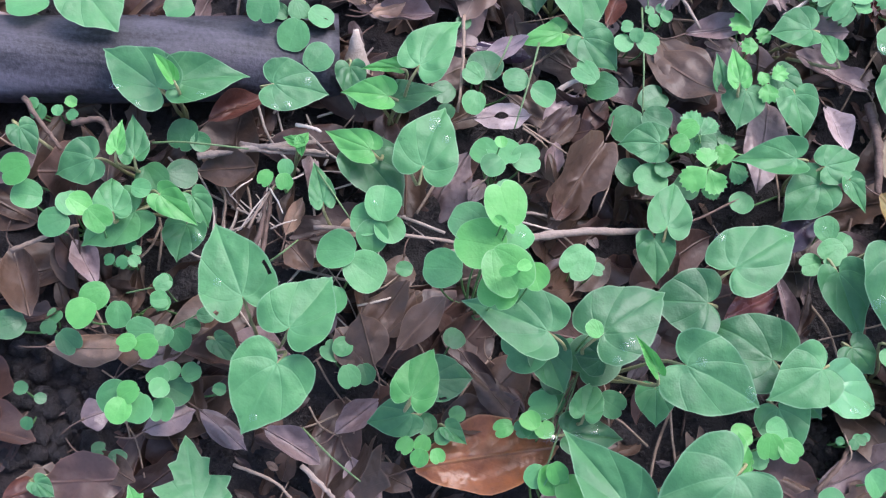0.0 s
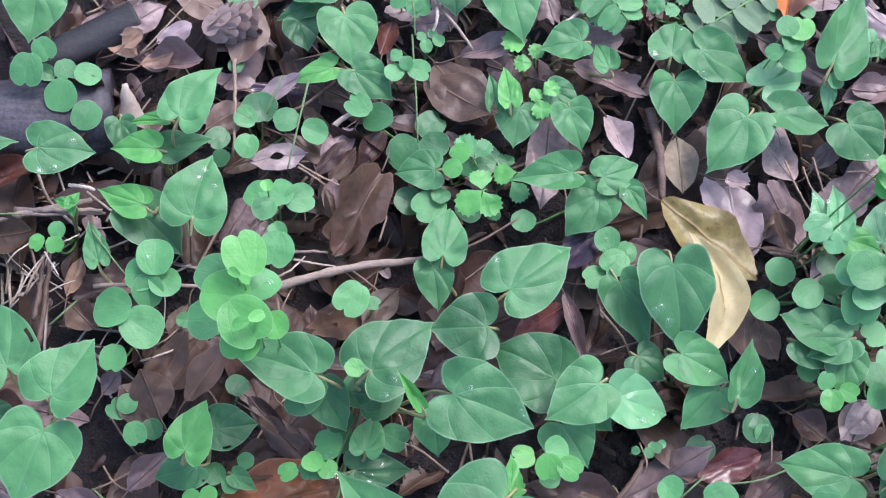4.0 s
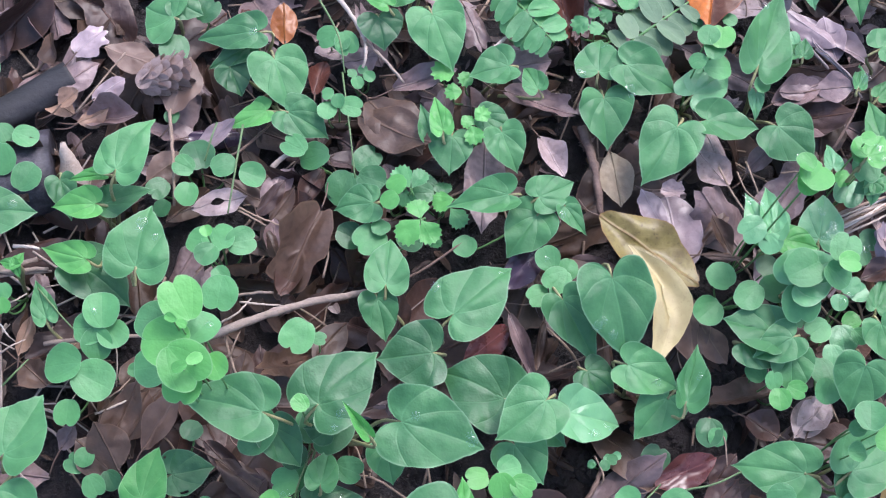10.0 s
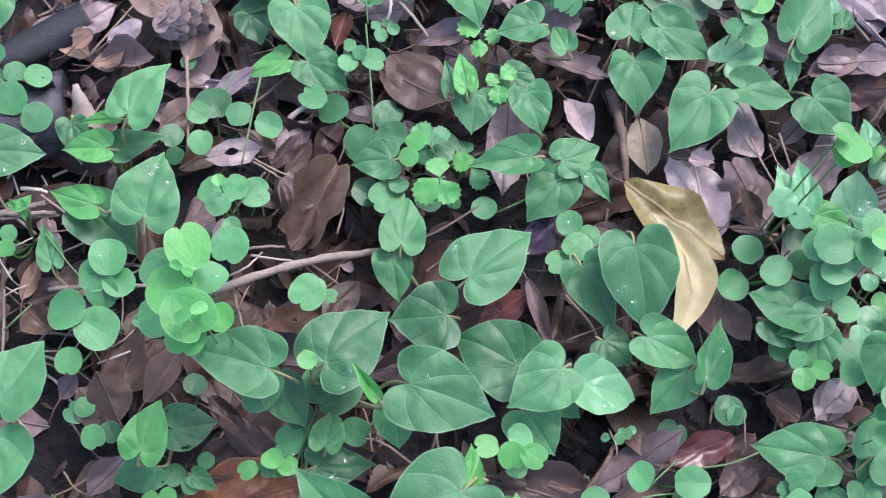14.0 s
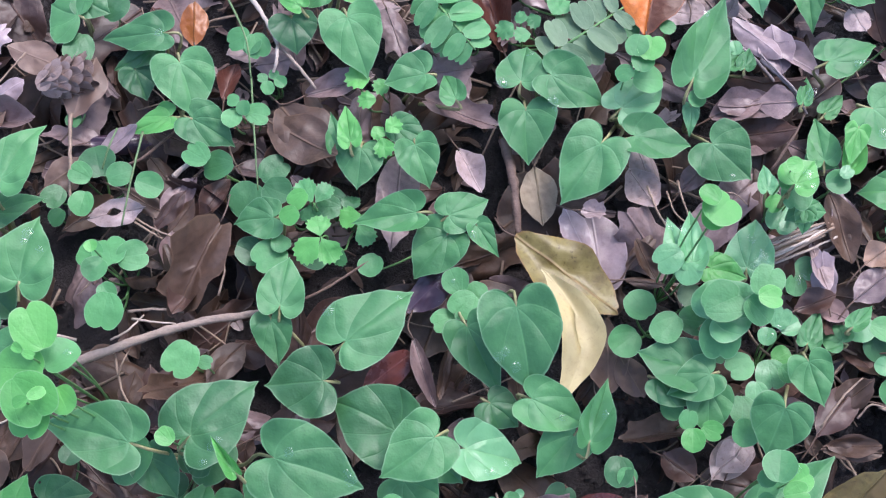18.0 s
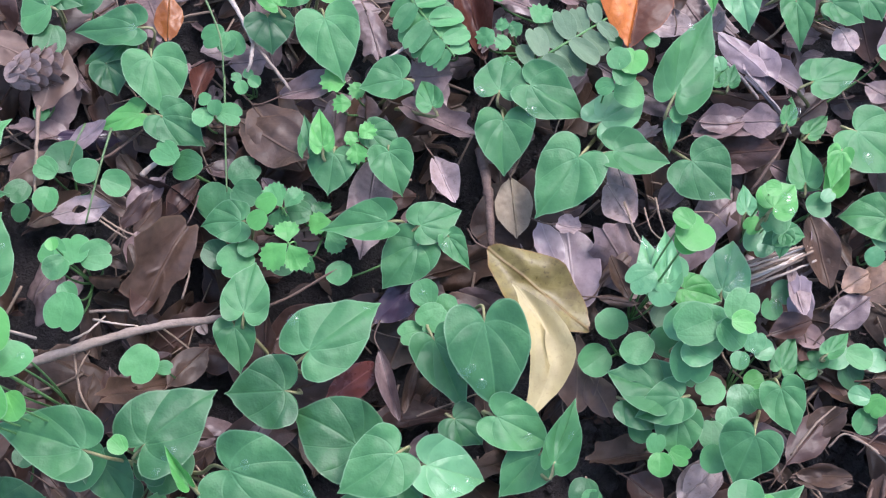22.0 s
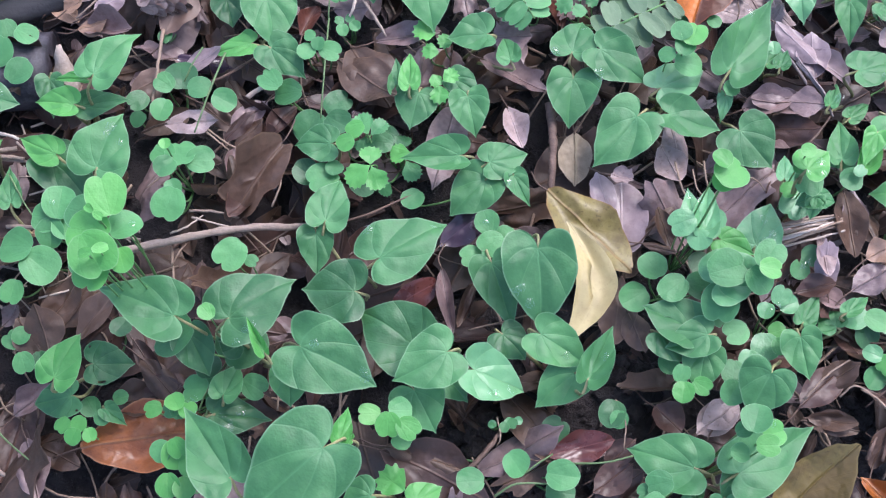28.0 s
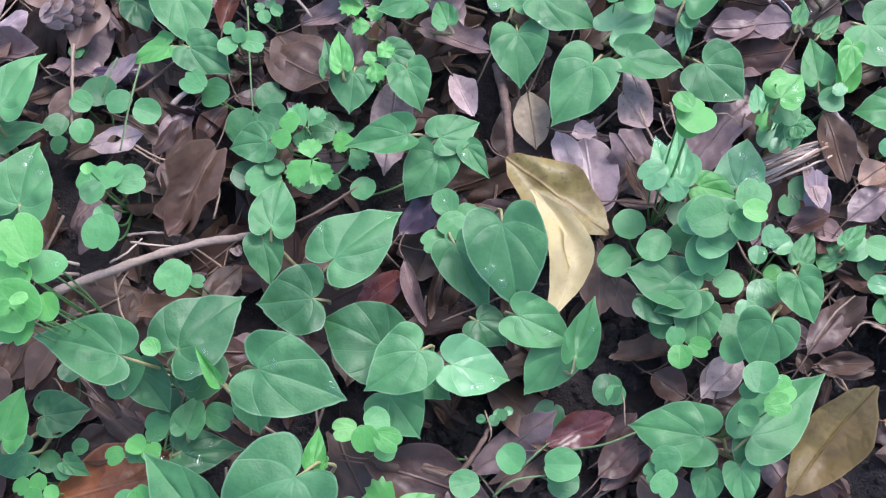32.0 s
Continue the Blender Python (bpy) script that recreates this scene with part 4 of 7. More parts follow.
p = plant("heart", 0.3998, 0.3153)
leaf(p, "round", "p", 0.4009, 0.3156, 0.0189, 102, 16, 0.0077, 0.0077)
leaf(p, "heart", "g", 0.3963, 0.3090, 0.0200, 49, -12, 0.0150, 0.0111)
leaf(p, "heart", "g", 0.4041, 0.3079, 0.0200, 73, -12, 0.0147, 0.0111)
p = plant("heart", 0.4168, 0.3650)
leaf(p, "heart", "p", 0.4127, 0.3646, 0.0200, -80, -6, 0.0265, 0.0221)
leaf(p, "heart", "y", 0.3945, 0.3628, 0.0300, -84, -9, 0.0193, 0.0117)
leaf(p, "heart", "g", 0.4442, 0.3579, 0.0120, -87, -7, 0.0261, 0.0178)
p = plant("heart", 0.4530, 0.3046)
leaf(p, "heart", "g", 0.4471, 0.3081, 0.0250, 25, -5, 0.0328, 0.0242)
leaf(p, "heart", "g", 0.4328, 0.2879, 0.0200, 74, -10, 0.0166, 0.0093)
leaf(p, "heart", "g", 0.4453, 0.2833, 0.0150, 45, -10, 0.0180, 0.0110)
leaf(p, "round", "p", 0.4824, 0.3249, 0.0215, 12, -14, 0.0119, 0.0119)
p = plant("heart", 0.4910, 0.2912)
leaf(p, "heart", "g", 0.4651, 0.2789, 0.0300, -39, -6, 0.0308, 0.0367)
leaf(p, "heart", "g", 0.4941, 0.2718, 0.0300, 60, -5, 0.0358, 0.0207)
leaf(p, "heart", "p", 0.5016, 0.2767, 0.0250, -118, -9, 0.0200, 0.0214)
leaf(p, "heart", "g", 0.5025, 0.3049, 0.0200, 19, -8, 0.0207, 0.0164)
leaf(p, "heart", "g", 0.4942, 0.3081, 0.0200, -137, -22, 0.0080, 0.0164)
p = plant("heart", 0.4427, 0.2592)
leaf(p, "heart", "g", 0.4401, 0.2557, 0.0200, 93, -7, 0.0264, 0.0178)
leaf(p, "heart", "g", 0.4376, 0.2619, 0.0150, -32, -11, 0.0159, 0.0175)
leaf(p, "heart", "y", 0.4517, 0.2501, 0.0250, 73, -6, 0.0282, 0.0123)
p = plant("heart", 0.4777, 0.2325)
leaf(p, "heart", "g", 0.4800, 0.2367, 0.0200, 174, -7, 0.0237, 0.0243)
leaf(p, "heart", "g", 0.4858, 0.2380, 0.0250, -8, -6, 0.0270, 0.0262)
leaf(p, "round", "p", 0.4746, 0.2343, 0.0179, -58, 1, 0.0140, 0.0140)
leaf(p, "round", "p", 0.4715, 0.2183, 0.0307, -122, -8, 0.0099, 0.0099)
p = plant("heart", 0.4964, 0.1991)
leaf(p, "heart", "g", 0.5054, 0.2088, 0.0300, -55, -10, 0.0165, 0.0231)
leaf(p, "heart", "g", 0.4982, 0.1889, 0.0300, 90, -14, 0.0128, 0.0102)
leaf(p, "heart", "g", 0.5047, 0.1861, 0.0300, 100, -15, 0.0115, 0.0127)
leaf(p, "round", "g", 0.4903, 0.2012, 0.0191, 176, 10, 0.0094, 0.0094)
leaf(p, "round", "g", 0.4956, 0.1983, 0.0202, -141, -3, 0.0110, 0.0110)
p = plant("heart", 0.3722, 0.2002)
leaf(p, "heart", "p", 0.3933, 0.1972, 0.0300, 74, 4, 0.0268, 0.0253)
leaf(p, "heart", "p", 0.3586, 0.1946, 0.0480, 101, -4, 0.0267, 0.0177)
leaf(p, "heart", "p", 0.3620, 0.1951, 0.0520, 86, -6, 0.0295, 0.0155)
leaf(p, "heart", "y", 0.3744, 0.1961, 0.0340, -14, -9, 0.0198, 0.0169)
p = plant("round", 0.3549, 0.1917)
leaf(p, "round", "y", 0.3547, 0.1918, 0.1323, 44, -15, 0.0177, 0.0177)
leaf(p, "round", "y", 0.3598, 0.1995, 0.1341, 147, 11, 0.0097, 0.0097)
leaf(p, "round", "y", 0.3613, 0.2007, 0.1242, -116, 7, 0.0117, 0.0117)
leaf(p, "round", "p", 0.3562, 0.1987, 0.0590, -153, 4, 0.0143, 0.0141)
leaf(p, "round", "p", 0.3590, 0.1940, 0.0540, -82, -8, 0.0107, 0.0132)
leaf(p, "round", "p", 0.3607, 0.2048, 0.0460, -26, -8, 0.0140, 0.0166)
p = plant("round", 0.3475, 0.1730)
leaf(p, "round", "g", 0.3440, 0.1746, 0.0240, 125, 6, 0.0153, 0.0176)
leaf(p, "round", "g", 0.3386, 0.1684, 0.0180, -144, 6, 0.0163, 0.0170)
leaf(p, "round", "g", 0.3567, 0.1727, 0.0340, -136, 5, 0.0172, 0.0156)
leaf(p, "round", "d", 0.3573, 0.1724, 0.0300, -9, 0, 0.0175, 0.0157)
p = plant("round", 0.3816, 0.1703)
leaf(p, "heart", "p", 0.3718, 0.1686, 0.0460, 29, 4, 0.0280, 0.0297)
leaf(p, "round", "g", 0.3745, 0.1699, 0.0460, -93, -10, 0.0211, 0.0201)
leaf(p, "round", "g", 0.3654, 0.1704, 0.0540, 23, 6, 0.0199, 0.0199)
leaf(p, "round", "g", 0.3911, 0.1747, 0.0614, 63, 4, 0.0161, 0.0161)
leaf(p, "round", "y", 0.3887, 0.1738, 0.0665, -1, -5, 0.0118, 0.0118)
leaf(p, "round", "g", 0.3859, 0.1755, 0.0560, -45, -7, 0.0156, 0.0156)
leaf(p, "round", "g", 0.3769, 0.1629, 0.0286, -84, 12, 0.0134, 0.0134)
p = plant("star", 0.4164, 0.2297)
leaf(p, "heart", "y", 0.4088, 0.2255, 0.0750, 47, -10, 0.0169, 0.0196)
leaf(p, "heart", "g", 0.4087, 0.2270, 0.0700, 87, -11, 0.0155, 0.0148)
leaf(p, "heart", "g", 0.4195, 0.2198, 0.0500, -2, -14, 0.0121, 0.0122)
leaf(p, "heart", "g", 0.4195, 0.2198, 0.0500, -96, -14, 0.0122, 0.0107)
leaf(p, "heart", "g", 0.4195, 0.2198, 0.0500, -163, -15, 0.0113, 0.0117)
leaf(p, "round", "y", 0.4109, 0.2319, 0.0843, -174, 9, 0.0082, 0.0082)
leaf(p, "round", "g", 0.4157, 0.2331, 0.0591, -106, 6, 0.0160, 0.0160)
leaf(p, "heart", "p", 0.4069, 0.2371, 0.0300, 84, -10, 0.0165, 0.0111)
leaf(p, "round", "y", 0.4116, 0.2296, 0.0393, -145, 8, 0.0093, 0.0093)
leaf(p, "round", "p", 0.4176, 0.2293, 0.0290, -122, 7, 0.0167, 0.0167)
leaf(p, "round", "g", 0.4368, 0.2392, 0.0301, 7, -0, 0.0129, 0.0129)
leaf(p, "round", "p", 0.4436, 0.2414, 0.0346, 39, 6, 0.0073, 0.0073)
p = plant("round", 0.4249, 0.1999)
leaf(p, "round", "p", 0.4219, 0.2010, 0.0104, -6, 14, 0.0130, 0.0130)
leaf(p, "round", "g", 0.4227, 0.1971, 0.0117, -104, 3, 0.0113, 0.0113)
p = plant("round", 0.4027, 0.1536)
leaf(p, "heart", "g", 0.4236, 0.1613, 0.0160, 65, -8, 0.0211, 0.0130)
leaf(p, "round", "p", 0.4106, 0.1679, 0.0149, 25, 2, 0.0111, 0.0111)
leaf(p, "round", "p", 0.4015, 0.1596, 0.0196, 78, 5, 0.0093, 0.0093)
leaf(p, "round", "p", 0.4084, 0.1687, 0.0170, 67, 10, 0.0111, 0.0111)
leaf(p, "round", "y", 0.4067, 0.1539, 0.0092, 25, 10, 0.0100, 0.0100)
leaf(p, "round", "p", 0.4038, 0.1541, 0.0114, -86, 5, 0.0154, 0.0154)
leaf(p, "round", "g", 0.3915, 0.1515, 0.0287, -149, 11, 0.0139, 0.0139)
leaf(p, "round", "g", 0.4081, 0.1493, 0.0191, -52, 11, 0.0098, 0.0098)
leaf(p, "round", "p", 0.3951, 0.1419, 0.0194, -94, 6, 0.0113, 0.0113)
leaf(p, "round", "g", 0.3867, 0.1343, 0.0232, -95, 15, 0.0139, 0.0139)
leaf(p, "round", "g", 0.3882, 0.1218, 0.0299, -113, 1, 0.0137, 0.0137)
p = plant("heart", 0.4209, 0.1493)
leaf(p, "heart", "g", 0.4016, 0.1242, 0.0450, -115, -23, 0.0251, 0.0297)
leaf(p, "heart", "g", 0.4191, 0.1488, 0.0300, -74, -8, 0.0230, 0.0222)
leaf(p, "heart", "g", 0.4424, 0.1623, 0.0100, 131, -14, 0.0127, 0.0173)
p = plant("round", 0.3596, 0.1243)
leaf(p, "round", "g", 0.3573, 0.1178, 0.0289, 79, 14, 0.0095, 0.0095)
leaf(p, "round", "y", 0.3599, 0.1180, 0.0324, -93, 6, 0.0115, 0.0115)
leaf(p, "round", "y", 0.3645, 0.1188, 0.0324, -27, 7, 0.0100, 0.0100)
leaf(p, "round", "g", 0.3562, 0.1246, 0.0191, 126, 9, 0.0113, 0.0113)
p = plant("round", 0.4597, 0.1696)
leaf(p, "heart", "g", 0.4460, 0.1682, 0.0200, 45, -10, 0.0174, 0.0104)
leaf(p, "round", "p", 0.4599, 0.1703, 0.0093, -164, 5, 0.0146, 0.0146)
leaf(p, "round", "g", 0.4578, 0.1708, 0.0095, -22, 4, 0.0140, 0.0140)
leaf(p, "round", "p", 0.4654, 0.1663, 0.0095, 2, 4, 0.0129, 0.0129)
leaf(p, "round", "d", 0.4569, 0.1664, 0.0069, -60, -15, 0.0146, 0.0146)
p = plant("round", 0.4743, 0.1480)
leaf(p, "round", "p", 0.4661, 0.1463, 0.0152, 160, -2, 0.0105, 0.0105)
leaf(p, "round", "y", 0.4727, 0.1476, 0.0159, -130, -9, 0.0115, 0.0115)
leaf(p, "round", "g", 0.4672, 0.1416, 0.0095, -120, 4, 0.0127, 0.0127)
leaf(p, "round", "g", 0.4828, 0.1505, 0.0101, -18, -1, 0.0065, 0.0065)
leaf(p, "heart", "g", 0.4911, 0.1428, 0.0150, 78, -12, 0.0139, 0.0076)
p = plant("round", 0.4935, 0.1727)
leaf(p, "heart", "g", 0.4984, 0.1565, 0.0200, 67, -10, 0.0179, 0.0112)
leaf(p, "round", "p", 0.4949, 0.1677, 0.0211, -109, -14, 0.0092, 0.0092)
leaf(p, "round", "g", 0.4973, 0.1724, 0.0204, -60, -6, 0.0082, 0.0082)
leaf(p, "round", "p", 0.4874, 0.1726, 0.0160, 149, -10, 0.0121, 0.0121)
leaf(p, "round", "g", 0.4900, 0.1728, 0.0151, 110, -1, 0.0121, 0.0121)
leaf(p, "round", "p", 0.4870, 0.1677, 0.0097, -153, 4, 0.0099, 0.0099)
leaf(p, "round", "d", 0.5009, 0.1739, 0.0112, 21, -8, 0.0166, 0.0166)
p = plant("round", 0.5010, 0.1230)
leaf(p, "heart", "g", 0.4987, 0.1375, 0.0200, 32, -10, 0.0171, 0.0151)
leaf(p, "heart", "p", 0.5035, 0.1003, 0.0200, -129, -13, 0.0132, 0.0247)
p = plant("round", -0.0374, 0.2813)
leaf(p, "round", "g", -0.0403, 0.2871, 0.0223, 296, -3, 0.0115, 0.0115)
leaf(p, "round", "g", -0.0323, 0.2820, 0.0224, -19, -3, 0.0140, 0.0140)
leaf(p, "round", "g", -0.0431, 0.2788, 0.0191, -196, 11, 0.0097, 0.0097)
leaf(p, "round", "g", -0.0370, 0.2752, 0.0242, -102, -15, 0.0175, 0.0175)
p = plant("round", -0.0527, 0.3014)
leaf(p, "round", "g", -0.0512, 0.2949, 0.0314, -61, -13, 0.0127, 0.0127)
leaf(p, "round", "g", -0.0551, 0.2868, 0.0308, -95, -5, 0.0174, 0.0174)
leaf(p, "heart", "g", -0.0546, 0.3233, 0.0300, -95, -6, 0.0285, 0.0344)
p = plant("round", 0.0639, 0.2560)
leaf(p, "round", "g", 0.0634, 0.2566, 0.0185, 154, 15, 0.0121, 0.0121)
leaf(p, "round", "d", 0.0670, 0.2594, 0.0124, 105, -3, 0.0190, 0.0190)
leaf(p, "round", "g", 0.0733, 0.2538, 0.0255, 20, 5, 0.0138, 0.0138)
leaf(p, "round", "g", 0.0882, 0.2520, 0.0274, -18, -11, 0.0144, 0.0144)
leaf(p, "round", "g", 0.0610, 0.2494, 0.0198, -102, 2, 0.0132, 0.0132)
leaf(p, "round", "d", 0.0480, 0.2533, 0.0134, -135, 15, 0.0127, 0.0127)
leaf(p, "round", "d", 0.0487, 0.2412, 0.0154, -128, -5, 0.0097, 0.0097)
p = plant("round", 0.0765, 0.2088)
leaf(p, "round", "g", 0.0796, 0.2066, 0.0325, 108, -16, 0.0182, 0.0182)
leaf(p, "round", "y", 0.0741, 0.2087, 0.0499, 108, 2, 0.0063, 0.0063)
leaf(p, "round", "g", 0.0736, 0.2109, 0.0295, 157, -11, 0.0147, 0.0147)
leaf(p, "round", "g", 0.0756, 0.2088, 0.0336, -133, 13, 0.0128, 0.0128)
leaf(p, "round", "g", 0.0808, 0.2106, 0.0303, 9, -2, 0.0158, 0.0158)
leaf(p, "round", "g", 0.0801, 0.1906, 0.0411, -101, -7, 0.0183, 0.0183)
leaf(p, "round", "g", 0.0759, 0.1956, 0.0383, -54, -4, 0.0098, 0.0098)
p = plant("tall", 0.0710, 0.1414)
leaf(p, "round", "y", 0.0747, 0.1461, 0.1227, 115, 13, 0.0204, 0.0204)
leaf(p, "round", "g", 0.0723, 0.1402, 0.1111, 48, -8, 0.0167, 0.0167)
leaf(p, "round", "g", 0.0665, 0.1481, 0.1100, 168, -0, 0.0188, 0.0188)
leaf(p, "round", "y", 0.0736, 0.1384, 0.1162, 174, -6, 0.0230, 0.0230)
leaf(p, "round", "y", 0.0661, 0.1325, 0.1351, -52, -0, 0.0221, 0.0221)
leaf(p, "round", "y", 0.0727, 0.1268, 0.1251, -99, -1, 0.0181, 0.0181)
leaf(p, "round", "y", 0.0832, 0.1292, 0.1296, -66, 4, 0.0121, 0.0121)
leaf(p, "round", "y", 0.0706, 0.1422, 0.1380, 144, -24, 0.0073, 0.0041)
leaf(p, "round", "y", 0.0706, 0.1422, 0.1380, -17, -33, 0.0055, 0.0041)
leaf(p, "round", "y", 0.0760, 0.1221, 0.1450, -160, -22, 0.0081, 0.0053)
leaf(p, "round", "y", 0.0760, 0.1221, 0.1450, 32, -22, 0.0079, 0.0053)
leaf(p, "round", "g", 0.0588, 0.1385, 0.0711, -177, -7, 0.0188, 0.0188)
p = plant("round", 0.0169, 0.1725)
leaf(p, "round", "g", 0.0182, 0.1681, 0.0333, 90, 10, 0.0184, 0.0184)
leaf(p, "round", "g", 0.0195, 0.1692, 0.0298, -181, 1, 0.0167, 0.0167)
leaf(p, "round", "g", 0.0191, 0.1723, 0.0281, -63, 14, 0.0161, 0.0161)
leaf(p, "round", "g", 0.0141, 0.1692, 0.0312, -84, -8, 0.0166, 0.0166)
p = plant("round", 0.0064, 0.1538)
leaf(p, "round", "g", 0.0079, 0.1513, 0.0320, -182, -11, 0.0206, 0.0206)
leaf(p, "round", "g", 0.0040, 0.1476, 0.0312, -30, -7, 0.0216, 0.0216)
leaf(p, "round", "g", 0.0005, 0.1343, 0.0251, -98, -1, 0.0137, 0.0137)
leaf(p, "round", "g", 0.0286, 0.1487, 0.0197, -2, 3, 0.0087, 0.0087)
leaf(p, "heart", "g", -0.0119, 0.1773, 0.0250, 108, -7, 0.0248, 0.0137)
p = plant("clover", -0.0313, 0.2000)
leaf(p, "round", "g", -0.0329, 0.1955, 0.0309, -83, -12, 0.0087, 0.0087)
leaf(p, "round", "y", -0.0329, 0.1864, 0.0355, -77, -6, 0.0086, 0.0086)
leaf(p, "round", "y", -0.0395, 0.1881, 0.0304, -123, -5, 0.0087, 0.0087)
leaf(p, "heart", "y", -0.0273, 0.2051, 0.0300, 161, -17, 0.0105, 0.0071)
leaf(p, "heart", "y", -0.0273, 0.2051, 0.0300, 66, -18, 0.0097, 0.0071)
leaf(p, "heart", "y", -0.0273, 0.2051, 0.0300, -73, -23, 0.0077, 0.0060)
p = plant("round", 0.0072, 0.1013)
leaf(p, "round", "g", 0.0068, 0.1001, 0.0149, 144, 1, 0.0115, 0.0115)
leaf(p, "round", "g", 0.0096, 0.0963, 0.0205, -66, -4, 0.0119, 0.0119)
p = plant("clover", 0.1413, 0.2940)
leaf(p, "round", "g", 0.1403, 0.2947, 0.0258, 178, 3, 0.0067, 0.0067)
leaf(p, "round", "g", 0.1427, 0.2943, 0.0265, -96, -8, 0.0079, 0.0079)
leaf(p, "round", "g", 0.1392, 0.2903, 0.0227, -125, 13, 0.0110, 0.0110)
leaf(p, "round", "g", 0.1432, 0.2893, 0.0238, -14, 1, 0.0122, 0.0122)
p = plant("clover", 0.1552, 0.3137)
leaf(p, "round", "g", 0.1534, 0.3112, 0.0146, -178, 9, 0.0056, 0.0056)
leaf(p, "round", "g", 0.1591, 0.3119, 0.0147, 158, 7, 0.0056, 0.0056)
leaf(p, "round", "g", 0.1572, 0.3108, 0.0150, -38, -1, 0.0068, 0.0068)
leaf(p, "round", "g", 0.1526, 0.3093, 0.0152, -79, -4, 0.0074, 0.0074)
p = plant("round", 0.1454, 0.3331)
leaf(p, "round", "g", 0.1459, 0.3344, 0.0189, -96, 11, 0.0112, 0.0112)
p = plant("round", 0.1482, 0.2586)
leaf(p, "round", "g", 0.1235, 0.2634, 0.0208, 146, -7, 0.0146, 0.0146)
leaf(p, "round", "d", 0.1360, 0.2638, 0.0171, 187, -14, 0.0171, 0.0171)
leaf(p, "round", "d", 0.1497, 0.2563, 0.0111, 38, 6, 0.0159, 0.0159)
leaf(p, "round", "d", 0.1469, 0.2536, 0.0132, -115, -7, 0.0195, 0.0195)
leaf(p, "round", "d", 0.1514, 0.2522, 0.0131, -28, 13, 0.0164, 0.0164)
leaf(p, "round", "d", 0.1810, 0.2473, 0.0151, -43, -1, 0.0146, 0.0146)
p = plant("round", 0.3474, 0.1740)
leaf(p, "round", "m", 0.3604, 0.1799, 0.0260, 36, 0, 0.0133, 0.0148)
p = plant("round", 0.2753, 0.0707)
leaf(p, "round", "d", 0.2924, 0.0818, 0.0108, 58, 9, 0.0149, 0.0149)
leaf(p, "round", "g", 0.2728, 0.0716, 0.0269, -44, -15, 0.0145, 0.0145)
leaf(p, "round", "g", 0.2933, 0.0632, 0.0277, -3, 15, 0.0172, 0.0172)
leaf(p, "round", "d", 0.2946, 0.0558, 0.0141, -0, 6, 0.0153, 0.0153)
leaf(p, "round", "g", 0.2623, 0.0564, 0.0236, -167, 11, 0.0146, 0.0146)
leaf(p, "round", "g", 0.2226, 0.0702, 0.0246, 163, 5, 0.0104, 0.0104)
p = plant("round", 0.3277, 0.1028)
leaf(p, "round", "d", 0.3272, 0.1076, 0.0141, -101, 7, 0.0150, 0.0150)
leaf(p, "round", "g", 0.3295, 0.1023, 0.0156, -92, -7, 0.0098, 0.0098)
p = plant("clover", 0.2711, 0.0935)
leaf(p, "round", "p", 0.2704, 0.0917, 0.0126, -47, -11, 0.0057, 0.0057)
leaf(p, "round", "p", 0.2748, 0.0918, 0.0121, -14, -3, 0.0046, 0.0046)
leaf(p, "round", "p", 0.2658, 0.0885, 0.0118, -161, 4, 0.0046, 0.0046)
p = plant("round", 0.1146, 0.0900)
leaf(p, "round", "g", 0.1149, 0.0863, 0.0316, -175, -13, 0.0151, 0.0151)
leaf(p, "round", "d", 0.1131, 0.0912, 0.0317, 96, -14, 0.0140, 0.0140)
leaf(p, "heart", "g", 0.1259, 0.0819, 0.0450, 76, -9, 0.0186, 0.0159)
leaf(p, "round", "g", 0.1333, 0.0917, 0.0397, -27, 2, 0.0138, 0.0138)
leaf(p, "heart", "d", 0.1212, 0.0727, 0.0350, 6, -6, 0.0293, 0.0228)
leaf(p, "round", "g", 0.1202, 0.1087, 0.0338, 91, 12, 0.0112, 0.0112)
leaf(p, "round", "g", 0.1023, 0.0746, 0.0352, -154, -2, 0.0088, 0.0088)
leaf(p, "round", "y", 0.0932, 0.0737, 0.0347, -155, 3, 0.0094, 0.0094)
p = plant("round", 0.2136, 0.0818)
leaf(p, "round", "y", 0.2069, 0.0800, 0.0486, -171, 14, 0.0114, 0.0114)
leaf(p, "round", "g", 0.2111, 0.0810, 0.0565, 15, -14, 0.0124, 0.0124)
leaf(p, "round", "y", 0.2116, 0.0798, 0.0612, -86, -11, 0.0128, 0.0128)
leaf(p, "round", "y", 0.2170, 0.0765, 0.0600, -33, 0, 0.0122, 0.0122)
p = plant("star", 0.0555, 0.0684)
leaf(p, "round", "y", 0.0448, 0.0627, 0.0299, -121, 2, 0.0086, 0.0086)
leaf(p, "round", "y", 0.0526, 0.0644, 0.0306, -113, -8, 0.0086, 0.0086)
leaf(p, "round", "y", 0.0513, 0.0575, 0.0336, -107, -8, 0.0091, 0.0091)
leaf(p, "round", "y", 0.0566, 0.0585, 0.0330, -63, 1, 0.0075, 0.0075)
leaf(p, "heart", "g", 0.0619, 0.0703, 0.0250, -28, -12, 0.0140, 0.0103)
leaf(p, "round", "g", 0.0575, 0.0689, 0.0256, -45, -8, 0.0087, 0.0087)
leaf(p, "round", "g", 0.0555, 0.0673, 0.0193, 129, 8, 0.0110, 0.0110)
leaf(p, "round", "g", 0.0632, 0.0765, 0.0195, 22, 7, 0.0083, 0.0083)
p = plant("clover", 0.1099, 0.0607)
leaf(p, "round", "y", 0.1039, 0.0722, 0.0412, 128, -13, 0.0102, 0.0102)
